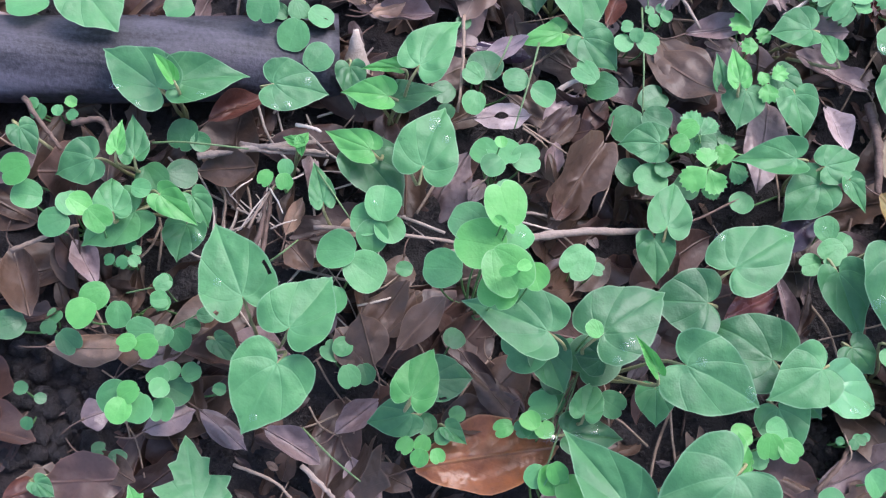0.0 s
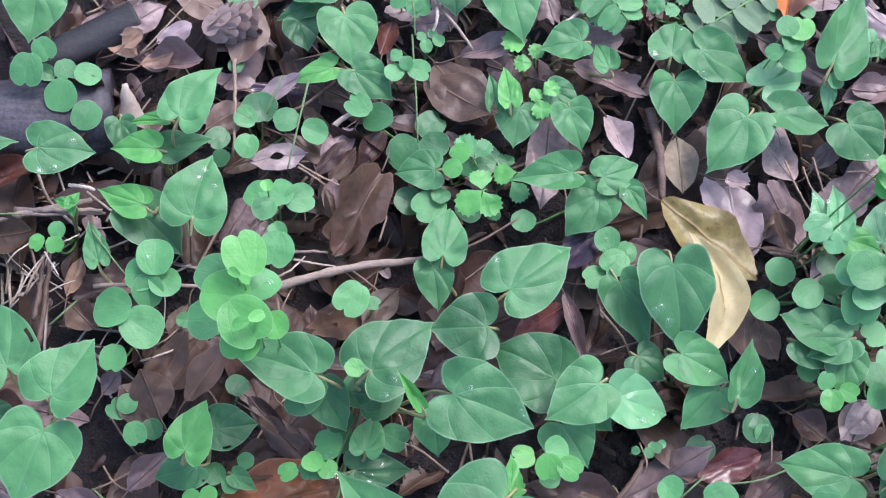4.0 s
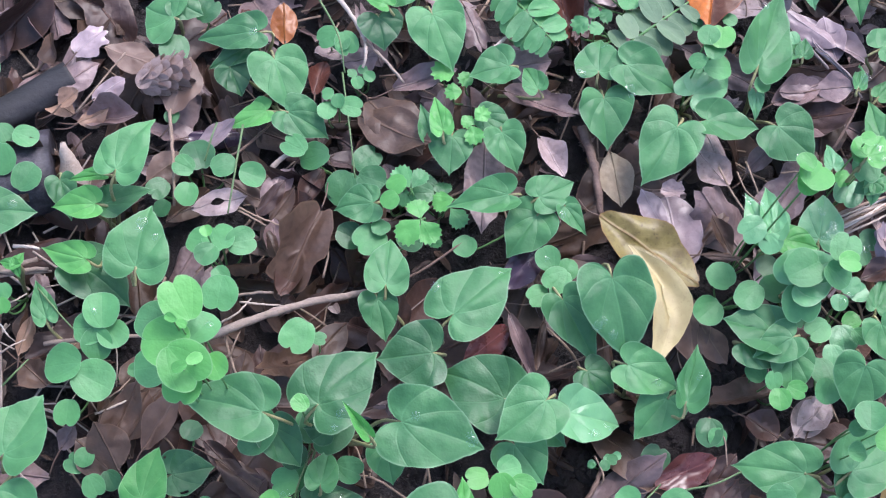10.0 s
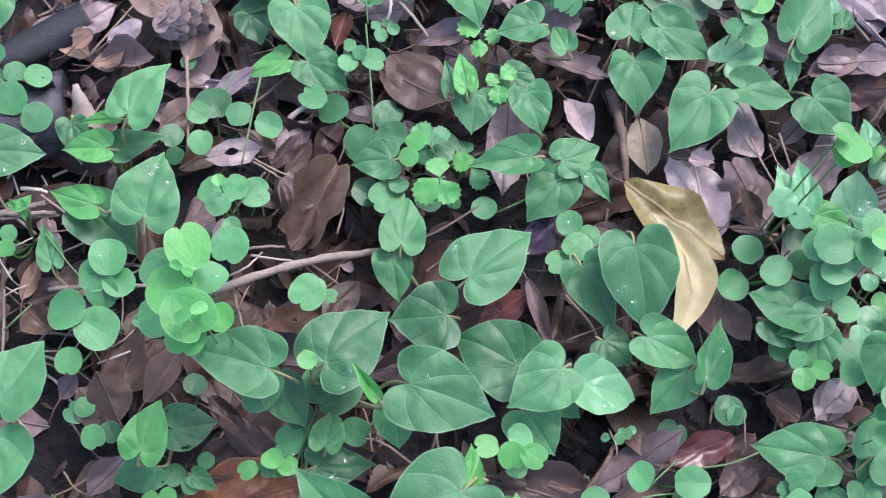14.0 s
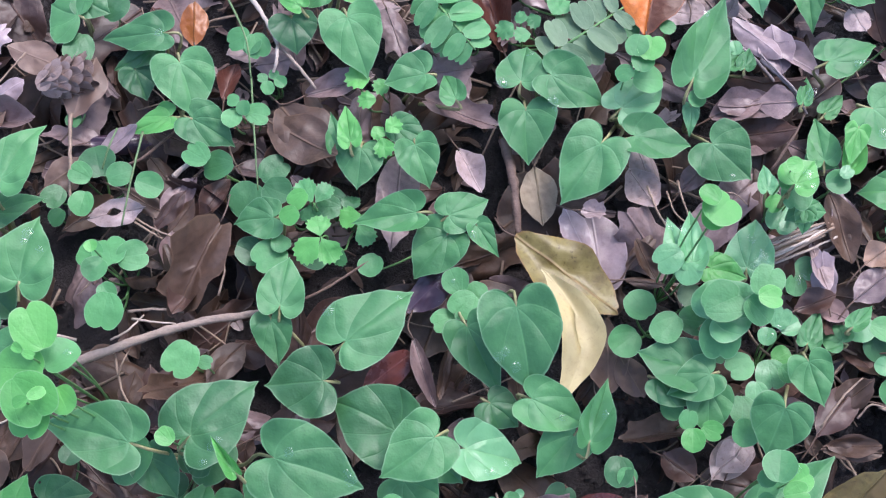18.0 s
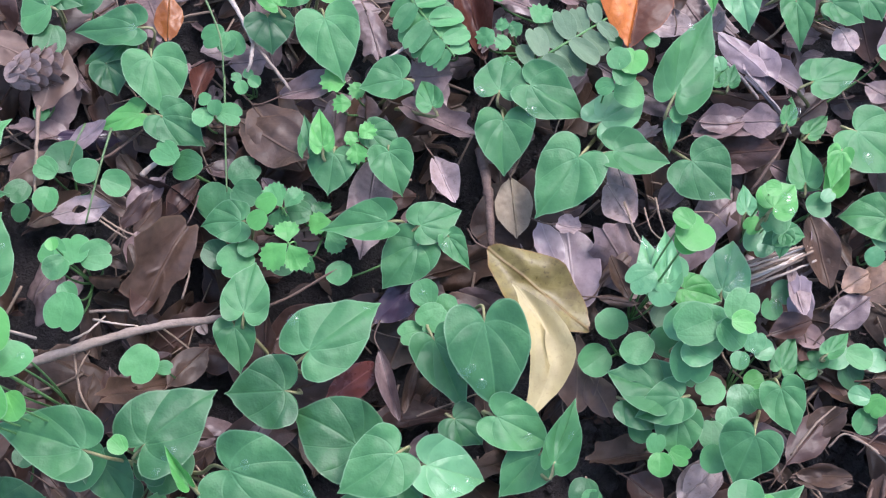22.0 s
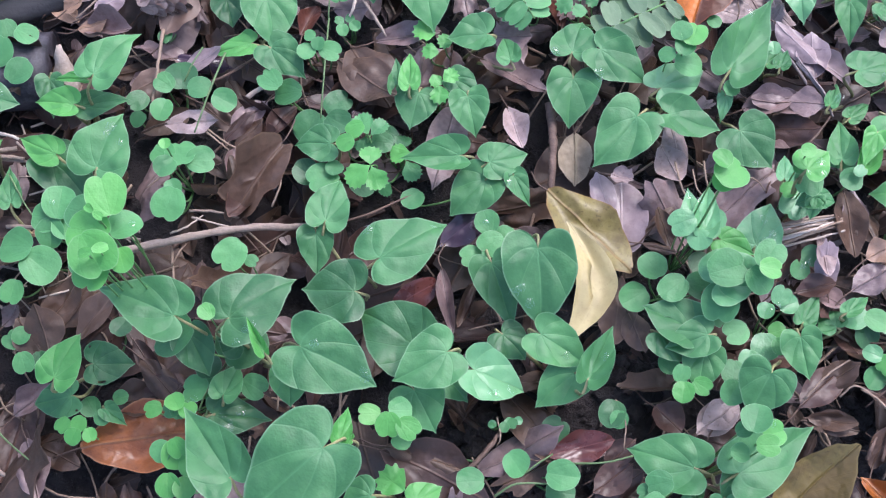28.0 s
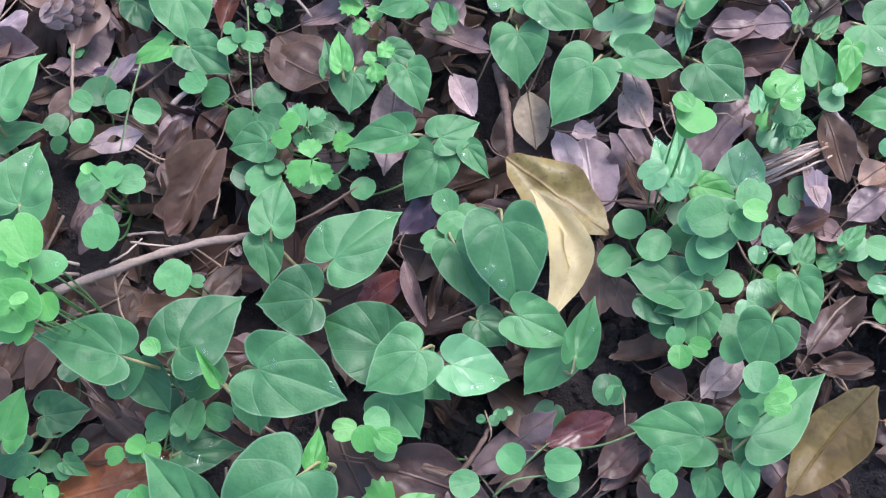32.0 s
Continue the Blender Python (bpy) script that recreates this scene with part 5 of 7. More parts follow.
leaf(p, "round", "y", 0.1094, 0.0680, 0.0411, 107, -13, 0.0097, 0.0097)
leaf(p, "round", "g", 0.1032, 0.0680, 0.0347, 99, 3, 0.0103, 0.0103)
leaf(p, "round", "g", 0.1099, 0.0830, 0.0185, 70, 12, 0.0145, 0.0145)
leaf(p, "round", "g", 0.1056, 0.0526, 0.0606, -119, -6, 0.0114, 0.0114)
leaf(p, "round", "y", 0.1091, 0.0539, 0.0663, -61, -15, 0.0103, 0.0103)
leaf(p, "round", "y", 0.1083, 0.0538, 0.0619, -72, -14, 0.0151, 0.0151)
leaf(p, "round", "y", 0.1179, 0.0505, 0.0583, -78, 14, 0.0140, 0.0140)
leaf(p, "round", "y", 0.1084, 0.0372, 0.0629, -79, -9, 0.0122, 0.0122)
leaf(p, "round", "y", 0.1183, 0.0367, 0.0605, -96, 15, 0.0116, 0.0116)
p = plant("round", -0.1348, 0.1575)
leaf(p, "round", "g", -0.1492, 0.1609, 0.0286, 180, 10, 0.0155, 0.0155)
leaf(p, "round", "g", -0.1347, 0.1524, 0.0295, -148, 4, 0.0154, 0.0154)
leaf(p, "round", "g", -0.1332, 0.1530, 0.0306, 112, -5, 0.0133, 0.0133)
leaf(p, "round", "y", -0.1297, 0.1536, 0.0605, -21, -5, 0.0121, 0.0121)
leaf(p, "round", "y", -0.1197, 0.1490, 0.0613, -37, -12, 0.0132, 0.0132)
p = plant("round", -0.1009, 0.1169)
leaf(p, "round", "y", -0.1073, 0.1159, 0.0444, -139, 5, 0.0138, 0.0138)
leaf(p, "round", "y", -0.1133, 0.1082, 0.0453, -122, -2, 0.0148, 0.0148)
leaf(p, "round", "g", -0.1037, 0.1130, 0.0299, -82, 1, 0.0131, 0.0131)
leaf(p, "round", "g", -0.0887, 0.1228, 0.0248, 35, 2, 0.0088, 0.0088)
leaf(p, "round", "g", -0.0896, 0.1158, 0.0253, 15, -3, 0.0088, 0.0088)
p = plant("clover", -0.1063, 0.1436)
leaf(p, "round", "g", -0.1117, 0.1374, 0.0158, -164, -15, 0.0062, 0.0062)
leaf(p, "round", "g", -0.1058, 0.1383, 0.0189, -115, -15, 0.0067, 0.0067)
leaf(p, "round", "g", -0.1044, 0.1386, 0.0180, -35, -1, 0.0062, 0.0062)
leaf(p, "round", "g", -0.1042, 0.1426, 0.0157, 8, -16, 0.0051, 0.0051)
leaf(p, "round", "d", -0.1026, 0.1463, 0.0118, 192, 4, 0.0057, 0.0057)
p = plant("round", -0.0795, 0.1042)
leaf(p, "round", "y", -0.0910, 0.0939, 0.0401, -146, -1, 0.0091, 0.0091)
leaf(p, "round", "y", -0.0811, 0.0946, 0.0411, -140, -11, 0.0117, 0.0117)
leaf(p, "round", "g", -0.0832, 0.0992, 0.0355, -175, -4, 0.0145, 0.0145)
leaf(p, "round", "g", -0.0786, 0.1038, 0.0289, -109, 12, 0.0109, 0.0109)
leaf(p, "round", "g", -0.0762, 0.1042, 0.0208, -57, -8, 0.0116, 0.0116)
leaf(p, "round", "g", -0.0664, 0.1119, 0.0208, 15, -11, 0.0083, 0.0083)
leaf(p, "round", "g", -0.0717, 0.1068, 0.0186, 2, -8, 0.0078, 0.0078)
p = plant("round", -0.0776, 0.0755)
leaf(p, "round", "y", -0.0843, 0.0696, 0.0515, -146, -15, 0.0114, 0.0114)
leaf(p, "round", "g", -0.0905, 0.0708, 0.0456, -124, -4, 0.0167, 0.0167)
leaf(p, "round", "y", -0.0902, 0.0636, 0.0493, -105, 6, 0.0124, 0.0124)
leaf(p, "round", "g", -0.0822, 0.0674, 0.0451, -105, -1, 0.0146, 0.0146)
leaf(p, "round", "g", -0.0747, 0.0749, 0.0312, 139, -12, 0.0113, 0.0113)
leaf(p, "round", "g", -0.0753, 0.0781, 0.0256, 77, -7, 0.0098, 0.0098)
leaf(p, "round", "g", -0.0686, 0.0805, 0.0194, 45, 7, 0.0099, 0.0099)
leaf(p, "round", "g", -0.0805, 0.0691, 0.0363, 42, -15, 0.0101, 0.0101)
leaf(p, "round", "d", -0.0776, 0.0774, 0.0167, -23, -13, 0.0149, 0.0149)
leaf(p, "round", "g", -0.0758, 0.0697, 0.0234, -85, 15, 0.0124, 0.0124)
leaf(p, "round", "g", -0.0535, 0.0774, 0.0203, -4, -6, 0.0066, 0.0066)
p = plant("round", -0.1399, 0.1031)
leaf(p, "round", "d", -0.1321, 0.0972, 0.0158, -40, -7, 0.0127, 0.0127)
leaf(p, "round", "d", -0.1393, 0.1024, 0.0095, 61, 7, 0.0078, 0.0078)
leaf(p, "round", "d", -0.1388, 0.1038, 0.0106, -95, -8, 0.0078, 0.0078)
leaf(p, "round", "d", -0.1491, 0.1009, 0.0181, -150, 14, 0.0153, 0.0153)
p = plant("clover", -0.1561, 0.2179)
leaf(p, "round", "g", -0.1644, 0.2163, 0.0121, -157, -2, 0.0064, 0.0064)
leaf(p, "round", "g", -0.1625, 0.2152, 0.0112, -113, -16, 0.0087, 0.0087)
leaf(p, "round", "g", -0.1540, 0.2162, 0.0115, -94, 9, 0.0064, 0.0064)
leaf(p, "round", "y", -0.1514, 0.2184, 0.0128, -2, -15, 0.0064, 0.0064)
leaf(p, "round", "g", -0.1492, 0.2132, 0.0111, -30, 16, 0.0064, 0.0064)
p = plant("round", -0.1104, 0.0395)
leaf(p, "round", "d", -0.1001, 0.0394, 0.0084, 1, -5, 0.0093, 0.0093)
leaf(p, "round", "d", -0.1086, 0.0425, 0.0088, 13, -14, 0.0071, 0.0071)
leaf(p, "heart", "g", -0.1307, 0.0233, 0.0150, -29, -15, 0.0115, 0.0101)
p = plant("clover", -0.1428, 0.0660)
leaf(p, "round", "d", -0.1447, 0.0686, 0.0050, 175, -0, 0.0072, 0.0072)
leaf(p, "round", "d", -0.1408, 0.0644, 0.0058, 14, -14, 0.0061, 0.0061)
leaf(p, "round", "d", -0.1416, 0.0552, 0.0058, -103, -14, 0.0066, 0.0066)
p = plant("fern", 0.2405, 0.3480)
crinkled(p, "g", (0.2382, 0.3530), (0.2629, 0.3182), 0.028, 7, 0.0150)
p = plant("fern", 0.2459, 0.3651)
leaf(p, "lobed", "d", 0.2402, 0.3640, 0.0136, -144, 13, 0.0120, 0.0120)
leaf(p, "lobed", "d", 0.2493, 0.3653, 0.0182, -29, -2, 0.0156, 0.0156)
p = plant("fern", 0.3078, 0.3396)
leaf(p, "lobed", "g", 0.2834, 0.3338, 0.0259, -144, -9, 0.0111, 0.0111)
leaf(p, "lobed", "g", 0.2910, 0.3363, 0.0254, -197, -6, 0.0076, 0.0076)
leaf(p, "lobed", "g", 0.2925, 0.3280, 0.0242, -173, 9, 0.0099, 0.0099)
leaf(p, "lobed", "g", 0.2983, 0.3386, 0.0225, -149, -6, 0.0088, 0.0088)
leaf(p, "lobed", "g", 0.3051, 0.3398, 0.0216, 64, -13, 0.0143, 0.0143)
p = plant("fern", 0.3020, 0.3180)
crinkled(p, "m", (0.2990, 0.3140), (0.3420, 0.3421), 0.024, 6, 0.0155)
p = plant("fern", 0.3284, 0.3536)
leaf(p, "lobed", "y", 0.2925, 0.3567, 0.0206, 170, -6, 0.0119, 0.0119)
leaf(p, "lobed", "g", 0.3055, 0.3605, 0.0248, 182, 2, 0.0148, 0.0148)
leaf(p, "lobed", "d", 0.3344, 0.3529, 0.0112, 56, 5, 0.0182, 0.0182)
leaf(p, "round", "g", 0.3427, 0.3349, 0.0148, -29, 2, 0.0089, 0.0089)
leaf(p, "round", "g", 0.3618, 0.3339, 0.0193, -31, 10, 0.0083, 0.0083)
p = plant("heart", 0.0566, 0.3407)
leaf(p, "heart", "g", 0.0528, 0.3479, 0.0200, 153, -9, 0.0182, 0.0330)
leaf(p, "heart", "d", 0.0550, 0.3576, 0.0200, -30, -10, 0.0169, 0.0194)
leaf(p, "round", "d", 0.0667, 0.3482, 0.0131, 51, 15, 0.0148, 0.0148)
leaf(p, "round", "d", 0.0541, 0.3398, 0.0140, -98, 6, 0.0175, 0.0175)
leaf(p, "round", "d", 0.0519, 0.2968, 0.0092, -110, 10, 0.0087, 0.0087)
p = plant("clover", 0.1434, 0.3340)
leaf(p, "round", "g", 0.1447, 0.3335, 0.0214, -164, -12, 0.0134, 0.0134)
leaf(p, "round", "g", 0.1465, 0.3342, 0.0212, -75, -11, 0.0134, 0.0134)
p = plant("heart", 0.4604, 0.3626)
leaf(p, "heart", "g", 0.4611, 0.3538, 0.0200, -25, -8, 0.0204, 0.0198)
leaf(p, "heart", "g", 0.4811, 0.3590, 0.0150, -52, -12, 0.0147, 0.0189)
leaf(p, "heart", "g", 0.4365, 0.3681, 0.0150, -65, -21, 0.0082, 0.0172)
leaf(p, "round", "d", 0.4627, 0.3608, 0.0094, -80, 6, 0.0122, 0.0122)
p = plant("fern", 0.5120, 0.2525)
leaf(p, "lobed", "d", 0.5106, 0.2578, 0.0250, 90, -14, 0.0085, 0.0085)
leaf(p, "lobed", "d", 0.5114, 0.2602, 0.0273, 278, -15, 0.0101, 0.0101)
leaf(p, "lobed", "g", 0.5136, 0.2509, 0.0250, -149, -12, 0.0101, 0.0101)
leaf(p, "lobed", "d", 0.5131, 0.2538, 0.0250, -67, 12, 0.0101, 0.0101)
leaf(p, "lobed", "d", 0.5095, 0.2462, 0.0236, -70, 4, 0.0112, 0.0112)
leaf(p, "lobed", "d", 0.5166, 0.2459, 0.0242, -86, -2, 0.0101, 0.0101)
p = plant("heart", 0.4542, 0.2692)
leaf(p, "heart", "y", 0.4551, 0.2667, 0.0340, -106, -8, 0.0203, 0.0136)
p = plant("round", -0.0749, 0.1203)
leaf(p, "round", "g", -0.0814, 0.1236, 0.0224, 139, -5, 0.0092, 0.0092)
leaf(p, "round", "g", -0.0801, 0.1160, 0.0198, -190, 3, 0.0091, 0.0091)
p = plant("clover", 0.2690, 0.0917)
leaf(p, "round", "g", 0.2702, 0.0894, 0.0137, -99, 7, 0.0057, 0.0057)
leaf(p, "round", "g", 0.2715, 0.0907, 0.0133, -28, 14, 0.0057, 0.0057)
leaf(p, "round", "g", 0.2641, 0.0887, 0.0124, -126, -12, 0.0037, 0.0037)
p = plant("round", 0.0101, 0.1140)
leaf(p, "round", "g", 0.0093, 0.1099, 0.0168, -122, 13, 0.0100, 0.0100)
leaf(p, "round", "d", 0.0176, 0.0985, 0.0162, -66, -2, 0.0106, 0.0106)
p = plant("round", 0.1225, 0.1601)
leaf(p, "round", "g", 0.1217, 0.1634, 0.0448, -123, 1, 0.0174, 0.0174)
leaf(p, "round", "g", 0.1238, 0.1559, 0.0398, -15, 3, 0.0074, 0.0074)
p = plant("heart", 0.1179, 0.1134)
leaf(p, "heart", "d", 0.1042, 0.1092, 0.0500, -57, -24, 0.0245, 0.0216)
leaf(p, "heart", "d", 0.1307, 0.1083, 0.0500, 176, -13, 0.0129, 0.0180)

# ---- fallen leaves that can be told apart ----
fallen("yellow", 0.2793, 0.2209, 0.0170, -39, 3, 0.0662, 0.0368, curl=0.1)
fallen("straw", 0.2919, 0.1997, 0.0280, -85, 2, 0.0675, 0.0244, curl=0.1, sway=-0.62)
fallen("lilac", 0.3251, 0.1923, 0.0040, 95, 2, 0.0423, 0.0297, curl=0.1, shape="round")
fallen("stone", 0.2925, 0.2619, 0.0040, -84, 5, 0.0316, 0.0215)
fallen("pale", 0.2524, 0.2720, 0.0080, -67, 6, 0.0295, 0.0150)
fallen("brown", 0.1579, 0.3001, 0.0080, -53, 4, 0.0483, 0.0341, curl=0.1)
fallen("umber", 0.0499, 0.2924, 0.0120, 73, 4, 0.0365, 0.0261, curl=0.3)
fallen("grey", 0.2351, 0.3009, 0.0060, -28, 4, 0.0455, 0.0211, shape="torn")
fallen("grey", 0.2414, 0.3263, 0.0060, -58, 5, 0.0325, 0.0199)
fallen("pale", 0.0603, 0.2367, 0.0140, 8, 6, 0.0310, 0.0178, curl=0.2, pierced=True)
fallen("brown", 0.1316, 0.2326, 0.0200, -117, 3, 0.0583, 0.0273, shape="torn")
fallen("brown", 0.0990, 0.2260, 0.0160, -70, 8, 0.0217, 0.0120)
fallen("maroon", 0.1187, 0.2066, 0.0100, -114, 6, 0.0270, 0.0152)
fallen("grey", 0.1036, 0.2074, 0.0120, 85, 8, 0.0213, 0.0113)
fallen("red", 0.2010, 0.1439, 0.0120, 34, 5, 0.0321, 0.0197)
fallen("grey", 0.2268, 0.1700, 0.0160, -74, 6, 0.0374, 0.0112)
fallen("brown", 0.2459, 0.1658, 0.0100, -104, 6, 0.0286, 0.0087)
fallen("red", 0.2944, 0.0743, 0.0120, 21, 5, 0.0363, 0.0192)
fallen("pale", 0.3416, 0.2585, 0.0060, -62, 6, 0.0284, 0.0202)
fallen("grey", 0.3857, 0.2845, 0.0080, 18, 6, 0.0306, 0.0203)
fallen("pale", 0.3716, 0.0957, 0.0080, 45, 6, 0.0298, 0.0226)
fallen("umber", 0.3249, 0.1801, 0.0040, -91, 3, 0.0414, 0.0235, curl=0.2)
fallen("umber", 0.3300, 0.1600, 0.0050, -62, 3, 0.0255, 0.0173, curl=0.2)
fallen("maroon", 0.2056, 0.0681, 0.0100, -17, 3, 0.0634, 0.0328)
fallen("orange", 0.0474, 0.0501, 0.0120, 15, 2, 0.0756, 0.0406, curl=0.1)
fallen("ochre", 0.4088, 0.0470, 0.0080, 51, 3, 0.0661, 0.0339)
fallen("flame", 0.3533, 0.3279, 0.0200, 78, 3, 0.0541, 0.0397, curl=0.1)
fallen("amber", 0.1140, 0.3305, 0.0150, 90, 7, 0.0248, 0.0179)
fallen("rust", 0.0989, 0.3376, 0.0120, 116, 9, 0.0194, 0.0155)
fallen("rust", 0.2791, 0.3240, 0.0080, 103, 3, 0.0543, 0.0207)
fallen("lilac", 0.4020, 0.3408, 0.0100, -46, 5, 0.0353, 0.0197)
fallen("lilac", 0.4270, 0.3082, 0.0080, 98, 6, 0.0288, 0.0207)
fallen("lilac", 0.4198, 0.3253, 0.0060, -27, 5, 0.0320, 0.0159)
fallen("grey", 0.4289, 0.2880, 0.0100, 178, 4, 0.0403, 0.0194)
fallen("maroon", 0.3926, 0.2761, 0.0030, -2, 5, 0.0381, 0.0218)
fallen("brown", 0.4463, 0.2420, 0.0080, -64, 5, 0.0350, 0.0201)
fallen("tan", -0.1393, 0.0903, 0.0100, 2, 4, 0.0445, 0.0181)
fallen("maroon", -0.1301, 0.0241, 0.0080, 8, 4, 0.0424, 0.0319)
fallen("rust", -0.1461, 0.0140, 0.0100, 24, 10, 0.0171, 0.0254)
fallen("grey", -0.1166, 0.0563, 0.0060, 27, 12, 0.0150, 0.0174)
fallen("brown", 0.0159, 0.1085, 0.0120, 64, 5, 0.0338, 0.0213, curl=0.25)
fallen("brown", 0.0269, 0.1245, 0.0080, 44, 7, 0.0234, 0.0180)
fallen("umber", 0.0338, 0.1086, 0.0100, 50, 5, 0.0356, 0.0179)
fallen("brown", -0.1659, 0.1401, 0.0060, -63, 4, 0.0453, 0.0250)
fallen("brown", 0.0715, 0.1021, 0.0140, -41, 6, 0.0364, 0.0159, curl=0.35)
fallen("maroon", 0.0830, 0.1081, 0.0100, -55, 6, 0.0312, 0.0137)
fallen("rust", -0.0783, 0.2194, 0.0060, 31, 5, 0.0326, 0.0173)
fallen("brown", 0.1512, 0.2911, 0.0080, -37, 3, 0.0501, 0.0290)
fallen("umber", 0.0145, 0.3337, 0.0140, -24, 4, 0.0328, 0.0206, curl=0.4)
fallen("grey", 0.0014, 0.2915, 0.0100, -4, 5, 0.0333, 0.0195)
fallen("tan", -0.0214, 0.3105, 0.0060, -35, 8, 0.0208, 0.0165)
fallen("brown", 0.0592, 0.0743, 0.0100, 18, 5, 0.0311, 0.0205)
fallen("brown", 0.0140, 0.1078, 0.0120, 56, 4, 0.0410, 0.0212)
fallen("brown", 0.0223, 0.0962, 0.0140, 137, 5, 0.0275, 0.0222, curl=0.3)
fallen("maroon", 0.0659, 0.1116, 0.0120, -49, 5, 0.0317, 0.0152)
fallen("brown", 0.0771, 0.2535, 0.0100, -33, 5, 0.0331, 0.0128)
fallen("grey", 0.1161, 0.2586, 0.0100, -128, 6, 0.0296, 0.0161)
fallen("brown", 0.1032, 0.2099, 0.0060, 147, 6, 0.0287, 0.0114)
fallen("grey", 0.1447, 0.3223, 0.0060, 4, 8, 0.0224, 0.0199)
fallen("grey", 0.1719, 0.3027, 0.0100, 16, 4, 0.0395, 0.0164)
fallen("rust", 0.1289, 0.3017, 0.0080, 73, 7, 0.0234, 0.0131)
fallen("brown", 0.0328, 0.1610, 0.0040, -101, 7, 0.0252, 0.0187)
fallen("tan", -0.0293, 0.1616, 0.0100, 74, 8, 0.0214, 0.0124)
fallen("maroon", 0.3487, 0.1090, 0.0040, -39, 9, 0.0202, 0.0216)
fallen("maroon", 0.3245, 0.0723, 0.0060, 47, 8, 0.0227, 0.0151)
fallen("grey", 0.3673, 0.2452, 0.0030, 42, 8, 0.0223, 0.0130)
fallen("brown", 0.3363, 0.2031, 0.0080, 48, 6, 0.0253, 0.0114, curl=0.9)
fallen("brown", 0.3516, 0.1963, 0.0100, 117, 7, 0.0242, 0.0114)
fallen("lilac", 0.3166, 0.2117, 0.0080, 110, 2, 0.0280, 0.0177, roll=12, curl=0.1)
fallen("umber", 0.0355, 0.2561, 0.0060, 35, 3, 0.0260, 0.0203, curl=0.3)
fallen("pale", 0.3447, 0.2762, 0.0060, -72, 5, 0.0342, 0.0154)
fallen("maroon", 0.4088, 0.2204, 0.0040, 86, 6, 0.0298, 0.0164)
fallen("grey", 0.3307, 0.3589, 0.0080, 164, 9, 0.0194, 0.0179)
fallen("grey", 0.2793, 0.3701, 0.0040, -33, 6, 0.0284, 0.0193)
fallen("pale", 0.4654, 0.3443, 0.0120, -66, 10, 0.0166, 0.0191)
fallen("pale", 0.4935, 0.3479, 0.0100, -82, 5, 0.0321, 0.0192)
fallen("grey", 0.4785, 0.3135, 0.0080, -41, 10, 0.0173, 0.0158)
fallen("grey", 0.4319, 0.1845, 0.0040, -40, 9, 0.0198, 0.0149)
fallen("brown", 0.4352, 0.1267, 0.0100, 41, 7, 0.0243, 0.0169)
fallen("brown", 0.4281, 0.1103, 0.0120, -4, 7, 0.0261, 0.0128)
fallen("brown", 0.4714, 0.1577, 0.0060, -1, 6, 0.0297, 0.0173)
fallen("brown", 0.4228, 0.1055, 0.0100, 105, 16, 0.0109, 0.0084)
fallen("tan", 0.4713, 0.2000, 0.0100, 55, 8, 0.0209, 0.0147)
fallen("pale", 0.4324, 0.2144, 0.0120, -90, 6, 0.0304, 0.0147)
fallen("maroon", 0.4098, 0.1846, 0.0040, 67, 6, 0.0280, 0.0135)
fallen("lilac", 0.4492, 0.2423, 0.0080, -86, 5, 0.0345, 0.0168)
fallen("pale", 0.3807, 0.1009, 0.0080, 55, 9, 0.0192, 0.0167)
fallen("brown", 0.4643, 0.0875, 0.0060, 74, 7, 0.0246, 0.0139)
fallen("pale", 0.3744, 0.0998, 0.0080, 36, 8, 0.0229, 0.0176)
fallen("brown", 0.4263, 0.1088, 0.0120, -7, 6, 0.0295, 0.0146)
fallen("maroon", 0.3200, 0.0522, 0.0060, 40, 5, 0.0334, 0.0174)
fallen("grey", 0.3996, 0.0690, 0.0060, -59, 8, 0.0230, 0.0175)
fallen("grey", -0.0269, 0.0623, 0.0100, -24, 5, 0.0326, 0.0174)
fallen("brown", -0.1114, 0.0404, 0.0040, -20, 5, 0.0315, 0.0173)
fallen("grey", -0.0599, 0.0683, 0.0080, -34, 6, 0.0302, 0.0146)
fallen("grey", 0.0079, 0.0639, 0.0060, 43, 6, 0.0277, 0.0147)
fallen("brown", 0.0261, 0.0497, 0.0060, -20, 7, 0.0250, 0.0175)
fallen("grey", -0.0942, 0.0874, 0.0060, 25, 7, 0.0263, 0.0147)
fallen("grey", -0.0852, 0.0538, 0.0100, 30, 6, 0.0267, 0.0173)
fallen("grey", -0.1354, 0.1466, 0.0080, -55, 6, 0.0273, 0.0149)
fallen("tan", -0.0047, 0.1647, 0.0060, 33, 7, 0.0259, 0.0122)
fallen("brown", -0.0794, 0.1918, 0.0050, 6, 5, 0.0321, 0.0214)
fallen("grey", 0.1120, 0.0285, 0.0100, 38, 5, 0.0343, 0.0313)
fallen("grey", 0.0169, 0.0531, 0.0060, -62, 5, 0.0360, 0.0223)
fallen("maroon", 0.0729, 0.0748, 0.0060, 30, 6, 0.0300, 0.0257)
fallen("plum", 0.0569, 0.2810, 0.0060, 0, 5, 0.0324, 0.0143)
fallen("lilac", 0.0612, 0.2742, 0.0040, 27, 6, 0.0285, 0.0130)
fallen("amber", 0.4579, 0.0823, 0.0080, -38, 5, 0.0327, 0.0154)
fallen("plum", 0.2240, 0.1830, 0.0120, 43, 5, 0.0336, 0.0199, curl=0.3)
fallen("lilac", 0.4361, 0.1842, 0.0120, 95, 7, 0.0249, 0.0183, shape="torn")
fallen("brown", 0.4437, 0.2415, 0.0120, -78, 4, 0.0395, 0.0218)
